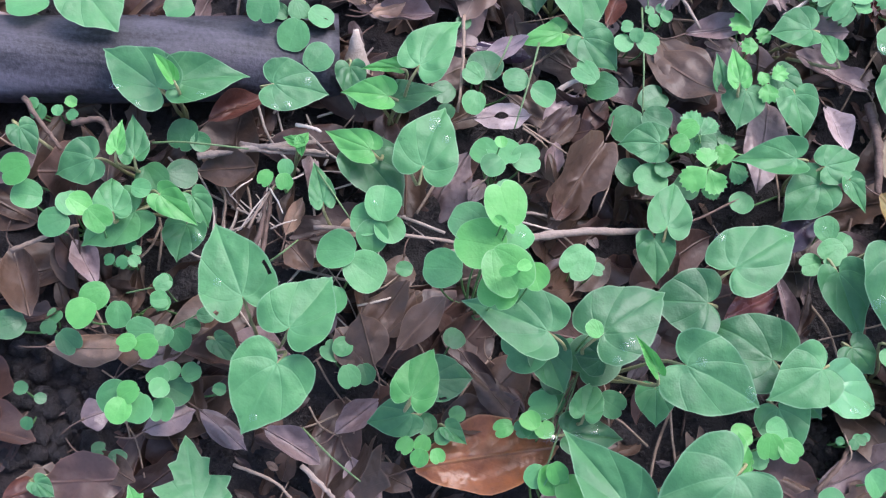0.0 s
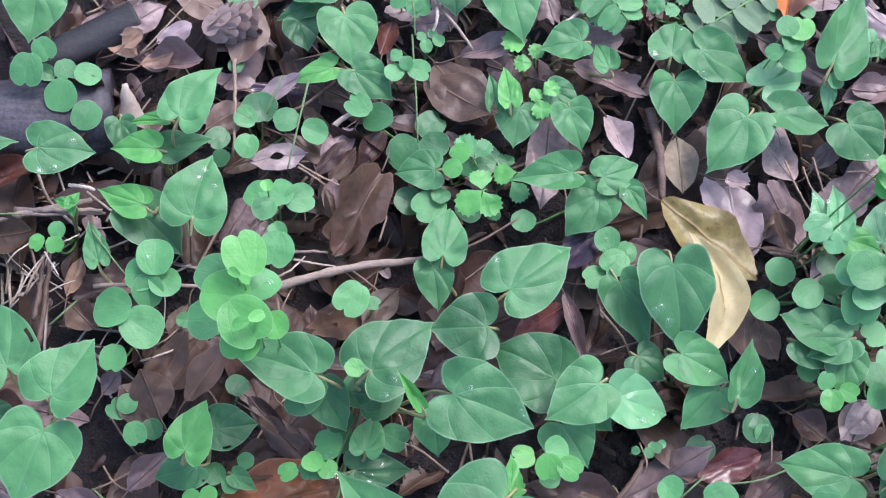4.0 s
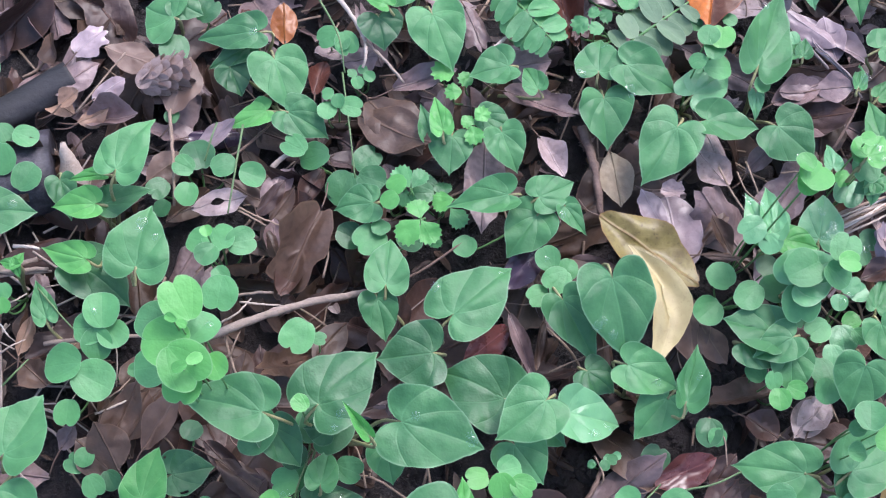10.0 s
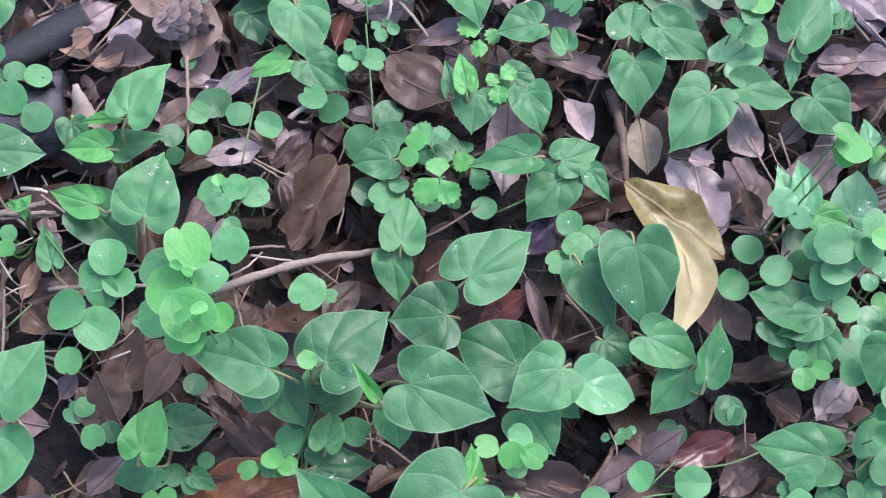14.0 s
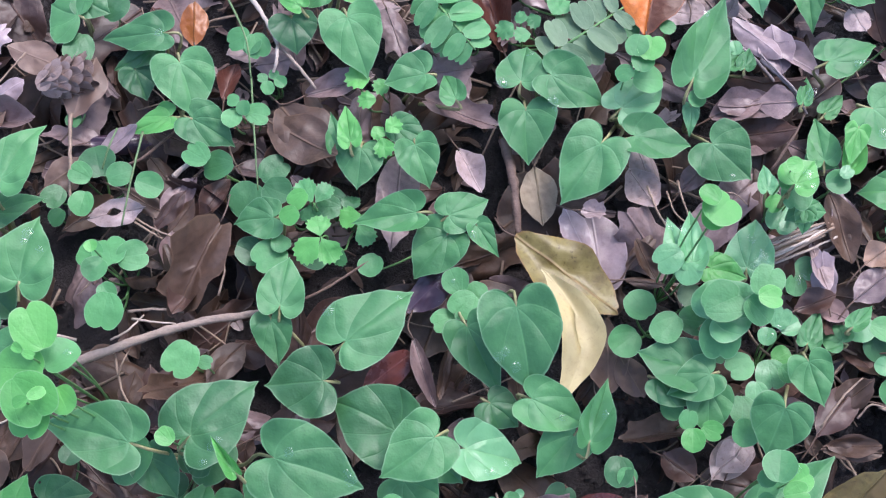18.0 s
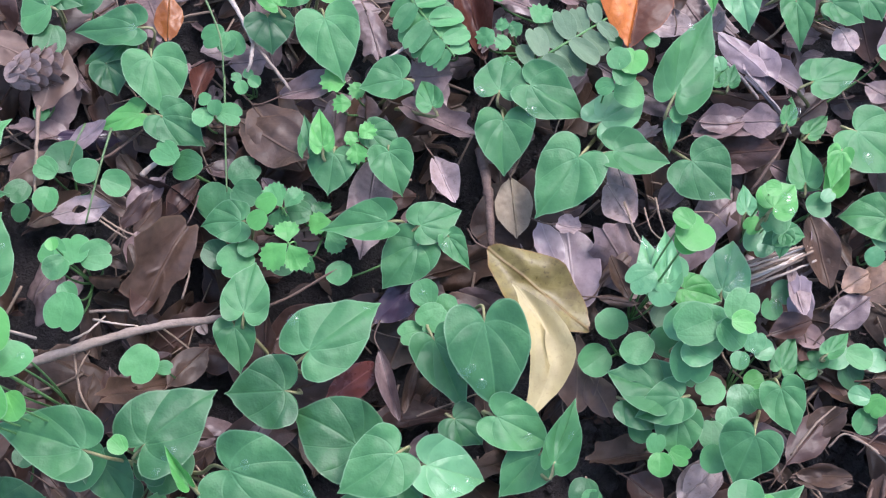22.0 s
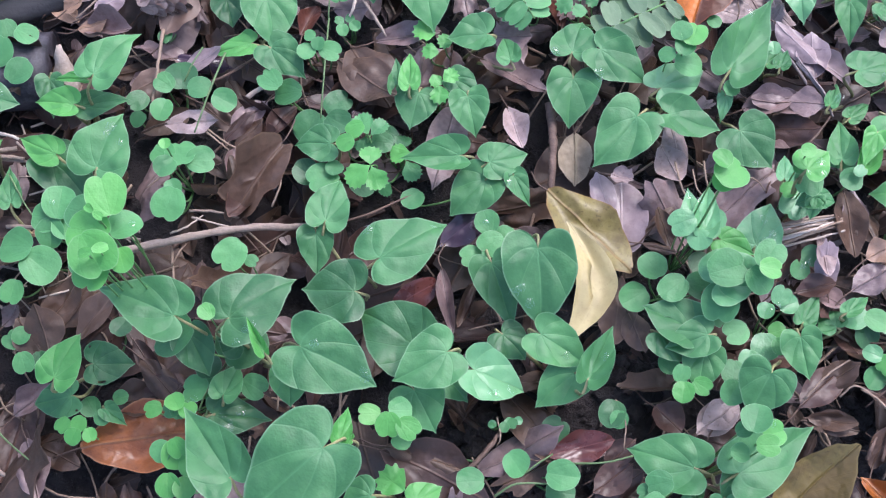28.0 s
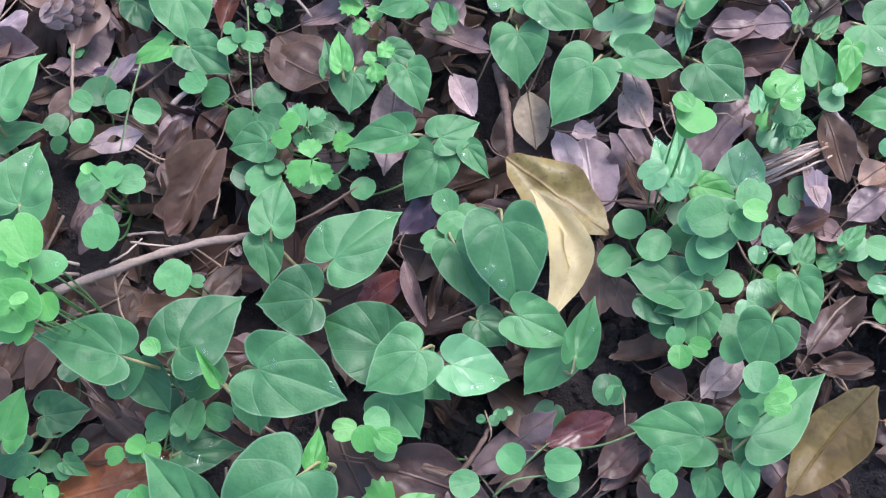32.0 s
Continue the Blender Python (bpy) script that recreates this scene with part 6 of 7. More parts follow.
fallen("tan", 0.4559, 0.2003, 0.0160, 33, 10, 0.0174, 0.0154)
fallen("grey", 0.4490, 0.1821, 0.0140, 36, 7, 0.0257, 0.0188)
fallen("tan", 0.4648, 0.1976, 0.0140, 28, 6, 0.0266, 0.0208)
fallen("maroon", 0.4200, 0.1792, 0.0100, 17, 8, 0.0222, 0.0147)
fallen("maroon", 0.4233, 0.1147, 0.0140, 47, 5, 0.0369, 0.0206)
fallen("maroon", 0.4588, 0.1310, 0.0080, -22, 4, 0.0414, 0.0239)
fallen("maroon", 0.4691, 0.1296, 0.0140, 35, 8, 0.0204, 0.0169)
fallen("maroon", 0.4856, 0.1431, 0.0080, -51, 7, 0.0257, 0.0229)
fallen("maroon", 0.4704, 0.1001, 0.0080, 17, 10, 0.0167, 0.0252)
fallen("brown", 0.4730, 0.1001, 0.0080, -32, 7, 0.0258, 0.0168)
fallen("grey", 0.4273, 0.2180, 0.0100, 119, 5, 0.0332, 0.0148)
fallen("grey", 0.4104, 0.2895, 0.0140, -3, 9, 0.0200, 0.0201)
fallen("tan", 0.4557, 0.2821, 0.0160, -12, 12, 0.0141, 0.0079)
fallen("grey", 0.2162, 0.3522, 0.0120, -74, 5, 0.0325, 0.0189, shape="torn")
fallen("grey", 0.2393, 0.3151, 0.0080, -3, 7, 0.0238, 0.0280)
fallen("maroon", 0.0953, 0.2290, 0.0140, 50, 10, 0.0262, 0.0103)
fallen("grey", 0.0996, 0.2355, 0.0140, 45, 11, 0.0156, 0.0127)
fallen("brown", 0.1025, 0.2252, 0.0130, 54, 10, 0.0245, 0.0109)
fallen("maroon", 0.1119, 0.2356, 0.0080, 13, 11, 0.0152, 0.0179)
fallen("maroon", 0.1194, 0.2346, 0.0100, 63, 6, 0.0272, 0.0147)
fallen("lilac", -0.0020, 0.3294, 0.0160, 41, 6, 0.0231, 0.0175, curl=0.3, shape="torn")
fallen("tan", -0.0111, 0.3002, 0.0120, 32, 12, 0.0147, 0.0130)
fallen("tan", -0.0005, 0.2901, 0.0120, 14, 9, 0.0198, 0.0162)
fallen("grey", -0.0154, 0.3074, 0.0120, 36, 6, 0.0317, 0.0192, curl=0.5)
fallen("lilac", 0.0081, 0.3004, 0.0180, 30, 6, 0.0217, 0.0154, curl=0.9)
fallen("brown", 0.2077, 0.0701, 0.0120, -10, 4, 0.0427, 0.0185)
fallen("maroon", 0.3198, 0.0585, 0.0080, 42, 5, 0.0258, 0.0202)
fallen("brown", 0.0236, 0.0978, 0.0160, 111, 6, 0.0268, 0.0246)
fallen("brown", 0.0248, 0.1122, 0.0140, 59, 6, 0.0297, 0.0195)
fallen("brown", -0.0280, 0.1586, 0.0080, -44, 8, 0.0208, 0.0181)
fallen("brown", -0.0810, 0.0886, 0.0080, 46, 6, 0.0290, 0.0176)
fallen("grey", -0.0078, 0.1115, 0.0080, 49, 11, 0.0159, 0.0119)

fallen("brown", 0.0835, 0.1346, 0.0120, 77, 10, 0.0227, 0.0134, curl=0.4)
fallen("maroon", 0.0991, 0.1366, 0.0100, 99, 10, 0.0232, 0.0129, curl=0.4)
fallen("brown", 0.1225, 0.1512, 0.0060, 49, 5, 0.0275, 0.0178)
fallen("maroon", 0.0871, 0.1280, 0.0040, 43, 4, 0.0322, 0.0206)
fallen("brown", 0.3345, 0.1977, 0.0100, -13, 6, 0.0213, 0.0073, curl=0.8)
fallen("pale", 0.3142, 0.2324, 0.0200, -19, 10, 0.0135, 0.0109, shape="torn")

# ---- twigs, stalks and stems ----
stick("twig", 0.0047, (0.0488, 0.1577, 0.0160), (0.1082, 0.1763, 0.0200), (0.1548, 0.1838, 0.0200))
stick("bark", 0.0015, (0.1558, 0.1858, 0.0140), (0.1793, 0.1932, 0.0170), (0.2051, 0.2096, 0.0140))
stick("twig", 0.0023, (-0.0156, 0.1664, 0.0140), (0.0202, 0.1672, 0.0170), (0.0599, 0.1672, 0.0140))
stick("bark", 0.0051, (0.2767, 0.2747, 0.0100), (0.2808, 0.2490, 0.0130), (0.2822, 0.2231, 0.0100))
stick("straw", 0.0020, (0.0498, 0.2948, 0.0140), (0.0517, 0.2675, 0.0170), (0.0520, 0.2385, 0.0140))
stick("pale", 0.0026, (0.1388, 0.3626, 0.0200), (0.1518, 0.3430, 0.0230), (0.1590, 0.3279, 0.0200))
stick("pale", 0.0019, (0.1587, 0.3289, 0.0180), (0.1587, 0.3185, 0.0210), (0.1568, 0.3130, 0.0180))
stick("twig", 0.0019, (0.1586, 0.3299, 0.0160), (0.1691, 0.3163, 0.0190), (0.1790, 0.3036, 0.0160))
stick("stem", 0.0012, (0.1277, 0.3634, 0.0300), (0.1434, 0.3281, 0.0330), (0.1467, 0.3048, 0.0300))
stick("stem", 0.0011, (0.1453, 0.3096, 0.0200), (0.1478, 0.2745, 0.0230), (0.1494, 0.2473, 0.0200))
stick("stem", 0.0012, (0.0906, 0.2790, 0.0250), (0.0863, 0.2526, 0.0280), (0.0816, 0.2290, 0.0250))
stick("stem", 0.0011, (0.0761, 0.2832, 0.0200), (0.0726, 0.2708, 0.0230), (0.0693, 0.2610, 0.0200))
stick("straw", 0.0011, (0.0865, 0.2351, 0.0160), (0.0985, 0.2275, 0.0190), (0.1158, 0.2202, 0.0160))
stick("straw", 0.0009, (0.0707, 0.2019, 0.0300), (0.0683, 0.1966, 0.0330), (0.0622, 0.1918, 0.0300))
stick("bark", 0.0028, (-0.1723, 0.2175, 0.0120), (-0.1603, 0.2038, 0.0150), (-0.1487, 0.1925, 0.0120))
stick("bark", 0.0033, (-0.1456, 0.2069, 0.0120), (-0.1308, 0.2094, 0.0150), (-0.1237, 0.1990, 0.0120))
stick("stem", 0.0012, (-0.1023, 0.1989, 0.0200), (-0.0849, 0.2003, 0.0230), (-0.0534, 0.2019, 0.0200))
stick("twig", 0.0037, (-0.0796, 0.1972, 0.0120), (-0.0540, 0.2036, 0.0150), (-0.0201, 0.2131, 0.0120))
stick("straw", 0.0025, (-0.1632, 0.1353, 0.0140), (-0.1473, 0.1439, 0.0170), (-0.1325, 0.1527, 0.0140))
stick("twig", 0.0028, (-0.0058, 0.0456, 0.0120), (0.0061, 0.0360, 0.0150), (0.0120, 0.0316, 0.0120))
stick("straw", 0.0018, (-0.0389, 0.0424, 0.0120), (-0.0185, 0.0362, 0.0150), (-0.0064, 0.0269, 0.0120))
stick("twig", 0.0028, (-0.0591, 0.2059, 0.0140), (-0.0350, 0.2055, 0.0170), (-0.0142, 0.2070, 0.0140))
stick("straw", 0.0014, (-0.0477, 0.1599, 0.0200), (-0.0431, 0.1707, 0.0230), (-0.0376, 0.1846, 0.0200))
stick("bark", 0.0028, (-0.0410, 0.1357, 0.0100), (-0.0393, 0.1613, 0.0130), (-0.0395, 0.1859, 0.0100))
stick("straw", 0.0011, (0.2901, 0.1553, 0.0160), (0.2804, 0.1491, 0.0190), (0.2455, 0.1363, 0.0160))
stick("straw", 0.0012, (0.3495, 0.2460, 0.0140), (0.3535, 0.2306, 0.0170), (0.3620, 0.2169, 0.0140))
stick("straw", 0.0012, (0.3656, 0.2490, 0.0120), (0.3669, 0.2385, 0.0150), (0.3699, 0.2297, 0.0120))
stick("bark", 0.0028, (0.2521, 0.0605, 0.0100), (0.2640, 0.0764, 0.0130), (0.2681, 0.0851, 0.0100))
stick("stem", 0.0011, (0.2810, 0.0612, 0.0200), (0.2895, 0.0687, 0.0230), (0.2962, 0.0744, 0.0200))
stick("stem", 0.0012, (0.3064, 0.0704, 0.0220), (0.3225, 0.0723, 0.0250), (0.3378, 0.0781, 0.0220))
stick("stem", 0.0012, (0.2684, 0.0493, 0.0200), (0.2792, 0.0566, 0.0230), (0.2994, 0.0592, 0.0200))
stick("stem", 0.0012, (0.1139, 0.0693, 0.0250), (0.1185, 0.0877, 0.0280), (0.1255, 0.1073, 0.0250))
stick("stem", 0.0011, (0.1115, 0.0742, 0.0300), (0.1146, 0.0845, 0.0330), (0.1216, 0.1011, 0.0300))
stick("stem", 0.0012, (0.1121, 0.0566, 0.0300), (0.1188, 0.0837, 0.0330), (0.1244, 0.1066, 0.0300))
stick("straw", 0.0012, (0.0772, 0.1665, 0.0120), (0.0832, 0.1449, 0.0150), (0.0914, 0.1337, 0.0120))
stick("twig", 0.0016, (0.0831, 0.1873, 0.0120), (0.0978, 0.1875, 0.0150), (0.1121, 0.1863, 0.0120))
stick("straw", 0.0012, (0.1301, 0.1925, 0.0200), (0.1333, 0.2065, 0.0230), (0.1277, 0.2169, 0.0200))
stick("bark", 0.0019, (0.0676, 0.2650, 0.0060), (0.0860, 0.2697, 0.0090), (0.1040, 0.2867, 0.0060))
stick("pale", 0.0028, (0.1042, 0.2582, 0.0120), (0.1134, 0.2647, 0.0150), (0.1223, 0.2674, 0.0120))
stick("straw", 0.0009, (0.3133, 0.2760, 0.0100), (0.3164, 0.2871, 0.0130), (0.3235, 0.3043, 0.0100))
stick("straw", 0.0012, (0.4551, 0.1279, 0.0160), (0.4643, 0.1218, 0.0190), (0.4793, 0.1066, 0.0160))
stick("bark", 0.0024, (0.4689, 0.0920, 0.0100), (0.4710, 0.1072, 0.0130), (0.4736, 0.1104, 0.0100))
stick("straw", 0.0012, (0.4538, 0.2654, 0.0200), (0.4683, 0.2792, 0.0230), (0.4749, 0.2820, 0.0200))
stick("grey", 0.0019, (0.4149, 0.3154, 0.0120), (0.4280, 0.2983, 0.0150), (0.4365, 0.2839, 0.0120))
stick("grey", 0.0019, (0.3869, 0.3345, 0.0060), (0.4068, 0.3233, 0.0090), (0.4295, 0.2957, 0.0060))
stick("stem", 0.0011, (-0.0082, 0.0641, 0.0120), (0.0098, 0.0496, 0.0150), (0.0330, 0.0352, 0.0120))
stick("straw", 0.0011, (0.4446, 0.1231, 0.0140), (0.4537, 0.1290, 0.0170), (0.4756, 0.1161, 0.0140))
stick("straw", 0.0011, (0.4244, 0.1180, 0.0200), (0.4354, 0.1318, 0.0230), (0.4475, 0.1418, 0.0200))
stick("bark", 0.0024, (0.4611, 0.0921, 0.0100), (0.4624, 0.0994, 0.0130), (0.4666, 0.1078, 0.0100))
stick("grey", 0.0014, (0.4202, 0.2832, 0.0140), (0.4316, 0.2912, 0.0170), (0.4146, 0.3178, 0.0140))
stick("bark", 0.0014, (0.4144, 0.2527, 0.0140), (0.4277, 0.2713, 0.0170), (0.4346, 0.2831, 0.0140))
stick("bone", 0.0021, (0.2247, 0.3176, 0.0160), (0.2320, 0.3225, 0.0190), (0.2388, 0.3298, 0.0160))
stick("bone", 0.0012, (0.2282, 0.3688, 0.0180), (0.2396, 0.3473, 0.0210), (0.2396, 0.3450, 0.0180))
stick("straw", 0.0009, (0.3596, 0.2434, 0.0120), (0.3627, 0.2306, 0.0150), (0.3700, 0.2252, 0.0120))
stick("straw", 0.0009, (0.3841, 0.2414, 0.0120), (0.3936, 0.2402, 0.0150), (0.4010, 0.2350, 0.0120))
stick("pale", 0.0016, (0.4087, 0.2147, 0.0130), (0.4213, 0.2177, 0.0160), (0.4354, 0.2231, 0.0130))
stick("straw", 0.0018, (0.4055, 0.2116, 0.0220), (0.4201, 0.2160, 0.0250), (0.4364, 0.2214, 0.0220))
stick("bone", 0.0012, (0.4086, 0.2116, 0.0180), (0.4234, 0.2158, 0.0210), (0.4398, 0.2224, 0.0180))
stick("straw", 0.0018, (0.4120, 0.2116, 0.0130), (0.4242, 0.2156, 0.0160), (0.4382, 0.2219, 0.0130))
stick("pale", 0.0019, (0.4104, 0.2098, 0.0170), (0.4232, 0.2143, 0.0200), (0.4374, 0.2194, 0.0170))
stick("straw", 0.0018, (0.4103, 0.2092, 0.0160), (0.4254, 0.2142, 0.0190), (0.4424, 0.2222, 0.0160))
stick("bone", 0.0012, (0.4112, 0.2090, 0.0130), (0.4231, 0.2129, 0.0160), (0.4365, 0.2199, 0.0130))
stick("straw", 0.0018, (0.4078, 0.2074, 0.0150), (0.4235, 0.2131, 0.0180), (0.4412, 0.2208, 0.0150))
stick("pale", 0.0016, (0.4077, 0.2051, 0.0210), (0.4189, 0.2088, 0.0240), (0.4315, 0.2144, 0.0210))
stick("straw", 0.0018, (0.4089, 0.2047, 0.0190), (0.4247, 0.2106, 0.0220), (0.4419, 0.2197, 0.0190))
stick("bone", 0.0016, (0.4063, 0.2039, 0.0190), (0.4215, 0.2098, 0.0220), (0.4380, 0.2189, 0.0190))
stick("straw", 0.0018, (0.4079, 0.2041, 0.0130), (0.4230, 0.2107, 0.0160), (0.4395, 0.2180, 0.0130))
stick("pale", 0.0014, (0.4108, 0.2029, 0.0140), (0.4270, 0.2082, 0.0170), (0.4448, 0.2162, 0.0140))
stick("straw", 0.0018, (0.4069, 0.2012, 0.0180), (0.4213, 0.2085, 0.0210), (0.4375, 0.2162, 0.0180))
stick("twig", 0.0021, (-0.0668, 0.2037, 0.0120), (-0.0427, 0.2036, 0.0150), (-0.0126, 0.2062, 0.0120))
stick("pale", 0.0009, (-0.0515, 0.1589, 0.0200), (-0.0458, 0.1699, 0.0230), (-0.0395, 0.1813, 0.0200))
stick("bone", 0.0009, (-0.0396, 0.1817, 0.0220), (-0.0341, 0.1738, 0.0250), (-0.0315, 0.1694, 0.0220))
stick("pale", 0.0009, (-0.0369, 0.1622, 0.0160), (-0.0307, 0.1649, 0.0190), (-0.0243, 0.1686, 0.0160))
stick("pale", 0.0009, (-0.0595, 0.1767, 0.0160), (-0.0548, 0.1818, 0.0190), (-0.0495, 0.1872, 0.0160))
stick("bark", 0.0028, (-0.0438, 0.1484, 0.0140), (-0.0412, 0.1655, 0.0170), (-0.0421, 0.1817, 0.0140))
stick("pale", 0.0009, (-0.0337, 0.1877, 0.0180), (-0.0288, 0.1885, 0.0210), (-0.0239, 0.1925, 0.0180))
stick("stem", 0.0009, (-0.0168, 0.1936, 0.0240), (-0.0039, 0.1774, 0.0270), (0.0061, 0.1660, 0.0240))
stick("bone", 0.0019, (-0.0312, 0.2191, 0.0180), (-0.0217, 0.2171, 0.0210), (-0.0179, 0.2168, 0.0180))
stick("pale", 0.0012, (0.0756, 0.1726, 0.0140), (0.0846, 0.1763, 0.0170), (0.0917, 0.1848, 0.0140))
stick("pale", 0.0012, (0.0858, 0.1833, 0.0140), (0.0963, 0.1807, 0.0170), (0.1079, 0.1800, 0.0140))
stick("straw", 0.0009, (0.0804, 0.1537, 0.0160), (0.0834, 0.1604, 0.0190), (0.0860, 0.1674, 0.0160))
stick("straw", 0.0011, (0.0009, 0.2921, 0.0220), (0.0117, 0.3041, 0.0250), (0.0271, 0.3264, 0.0220))
stick("straw", 0.0011, (0.0868, 0.2325, 0.0180), (0.0935, 0.2275, 0.0210), (0.1007, 0.2234, 0.0180))
stick("pale", 0.0012, (0.1319, 0.2122, 0.0200), (0.1311, 0.2091, 0.0230), (0.1275, 0.2145, 0.0200))
stick("straw", 0.0009, (0.3271, 0.1084, 0.0120), (0.3328, 0.0976, 0.0150), (0.3335, 0.0824, 0.0120))
stick("straw", 0.0009, (0.2655, 0.0919, 0.0120), (0.2684, 0.0815, 0.0150), (0.2670, 0.0764, 0.0120))
stick("pale", 0.0012, (0.0117, 0.1277, 0.0160), (0.0238, 0.1313, 0.0190), (0.0347, 0.1373, 0.0160))
stick("stem", 0.0009, (-0.0789, 0.1050, 0.0160), (-0.0682, 0.1117, 0.0190), (-0.0574, 0.1198, 0.0160))
stick("stem", 0.0009, (-0.1027, 0.1198, 0.0180), (-0.0915, 0.1229, 0.0210), (-0.0869, 0.1246, 0.0180))
stick("stem", 0.0011, (-0.0348, 0.1445, 0.0180), (-0.0280, 0.1502, 0.0210), (-0.0221, 0.1575, 0.0180))
stick("straw", 0.0009, (0.0152, 0.1341, 0.0160), (0.0258, 0.1399, 0.0190), (0.0355, 0.1528, 0.0160))

stick("bark", 0.0095, (0.4104, 0.2044, 0.0060), (0.4265, 0.2097, 0.0080), (0.4424, 0.2170, 0.0060))
wood_stub((-0.0039, 0.2581, -0.0040), (-0.0067, 0.2748, 0.0200), 0.0075)

# ---- rain drops ----
bpy.context.view_layer.update()
drop(-0.0269, 0.2353, 0.0016)
drop(0.0397, 0.2207, 0.0022)
drop(0.0384, 0.2170, 0.0014)
drop(0.2322, 0.2924, 0.0016)
drop(0.2760, 0.2992, 0.0019)
drop(0.2796, 0.2955, 0.0014)
drop(0.3035, 0.2893, 0.0014)
drop(0.2709, 0.1551, 0.0016)
drop(0.2763, 0.1481, 0.0019)
drop(0.2680, 0.1523, 0.0022)
drop(0.2702, 0.1551, 0.0011)
drop(0.2975, 0.1557, 0.0019)
drop(0.1261, 0.1587, 0.0019)
drop(0.1877, 0.1901, 0.0016)
drop(0.2281, 0.1944, 0.0014)
drop(0.1975, 0.0966, 0.0014)
drop(0.1990, 0.0933, 0.0022)
drop(0.1372, 0.1098, 0.0016)
drop(0.1111, 0.0688, 0.0025)
drop(0.2713, 0.1046, 0.0022)
drop(0.2639, 0.1004, 0.0019)
drop(0.2611, 0.0997, 0.0014)
drop(0.3033, 0.0982, 0.0014)
drop(0.3361, 0.0803, 0.0019)
drop(0.3432, 0.0690, 0.0022)
drop(0.3173, 0.1244, 0.0016)
drop(0.3539, 0.2145, 0.0016)
drop(0.2583, 0.2188, 0.0014)
drop(0.0460, 0.2129, 0.0014)
drop(-0.0413, 0.2196, 0.0016)
drop(0.0146, 0.1765, 0.0011)
drop(0.1253, 0.0729, 0.0014)
drop(0.1293, 0.0696, 0.0011)
drop(-0.1227, 0.2222, 0.0022)
drop(-0.1106, 0.2139, 0.0014)
drop(-0.0802, 0.2249, 0.0019)
drop(-0.0754, 0.2226, 0.0014)
drop(-0.0353, 0.2213, 0.0016)
drop(-0.0728, 0.1534, 0.0016)
drop(-0.0539, 0.1199, 0.0014)
drop(-0.0289, 0.0592, 0.0014)
drop(-0.0252, 0.0518, 0.0014)
drop(0.1337, 0.0756, 0.0019)
drop(-0.0291, 0.0522, 0.0011)
drop(-0.0191, 0.0909, 0.0014)
drop(0.0975, 0.3341, 0.0016)
drop(0.1730, 0.3240, 0.0016)
drop(0.2051, 0.3492, 0.0014)
drop(0.2910, 0.3161, 0.0016)
drop(0.2738, 0.2970, 0.0019)
drop(0.3843, 0.3355, 0.0016)
drop(0.4599, 0.3255, 0.0014)
drop(0.4645, 0.3072, 0.0016)
drop(0.4697, 0.2653, 0.0022)
drop(0.4717, 0.2628, 0.0016)
drop(0.4083, 0.2251, 0.0022)
drop(0.3530, 0.2177, 0.0016)
drop(0.3585, 0.2129, 0.0016)
drop(0.3528, 0.1795, 0.0019)
drop(0.4017, 0.2040, 0.0016)
drop(0.3983, 0.1995, 0.0014)
drop(0.4091, 0.1684, 0.0014)
drop(0.4038, 0.1642, 0.0016)
drop(0.4333, 0.1570, 0.0014)
drop(0.4154, 0.2290, 0.0014)
drop(0.4167, 0.2230, 0.0014)
drop(0.5010, 0.2761, 0.0025)
drop(0.4698, 0.2659, 0.0022)
drop(0.5062, 0.2647, 0.0022)
drop(0.4945, 0.2562, 0.0016)
drop(0.3970, 0.2117, 0.0019)
drop(0.4960, 0.1089, 0.0027)
drop(0.5081, 0.2015, 0.0022)
drop(0.4232, 0.1948, 0.0019)
drop(0.1078, 0.0789, 0.0022)
drop(0.1290, 0.0664, 0.0022)
drop(0.1428, 0.0583, 0.0022)
drop(0.1264, 0.0681, 0.0014)
drop(0.1337, 0.1030, 0.0016)
drop(0.1587, 0.0780, 0.0011)
drop(0.1697, 0.0802, 0.0011)
drop(0.2983, 0.1247, 0.0014)
drop(0.2725, 0.1051, 0.0014)
drop(0.1723, 0.1059, 0.0016)
drop(0.2315, 0.2900, 0.0014)
drop(0.2344, 0.2885, 0.0011)
drop(0.2901, 0.3154, 0.0016)
drop(0.2743, 0.2963, 0.0019)
drop(0.3006, 0.2880, 0.0019)
drop(0.3027, 0.2850, 0.0014)
drop(0.3538, 0.2169, 0.0016)
drop(0.3592, 0.2115, 0.0016)
drop(0.3532, 0.1795, 0.0019)
drop(0.3982, 0.1980, 0.0022)
drop(0.4014, 0.2006, 0.0019)
drop(0.3961, 0.1966, 0.0014)
drop(0.4155, 0.2312, 0.0016)
drop(0.4097, 0.2237, 0.0011)
drop(0.4268, 0.1969, 0.0016)
drop(0.3932, 0.2479, 0.0014)
drop(0.4370, 0.2925, 0.0025)
drop(0.4711, 0.2644, 0.0025)
drop(0.4691, 0.2677, 0.0016)
drop(0.5011, 0.2771, 0.0019)
drop(0.5046, 0.2633, 0.0030)
drop(0.4965, 0.2561, 0.0019)
drop(0.4617, 0.3063, 0.0014)
drop(0.4938, 0.2995, 0.0016)
drop(0.4990, 0.1081, 0.0025)
drop(0.4482, 0.1558, 0.0014)
drop(0.3981, 0.0936, 0.0014)
drop(0.1445, 0.1882, 0.0016)
drop(0.1872, 0.1770, 0.0019)
drop(0.2215, 0.1840, 0.0014)
drop(0.2707, 0.1531, 0.0014)
drop(0.2772, 0.1486, 0.0016)
drop(0.2686, 0.1501, 0.0014)
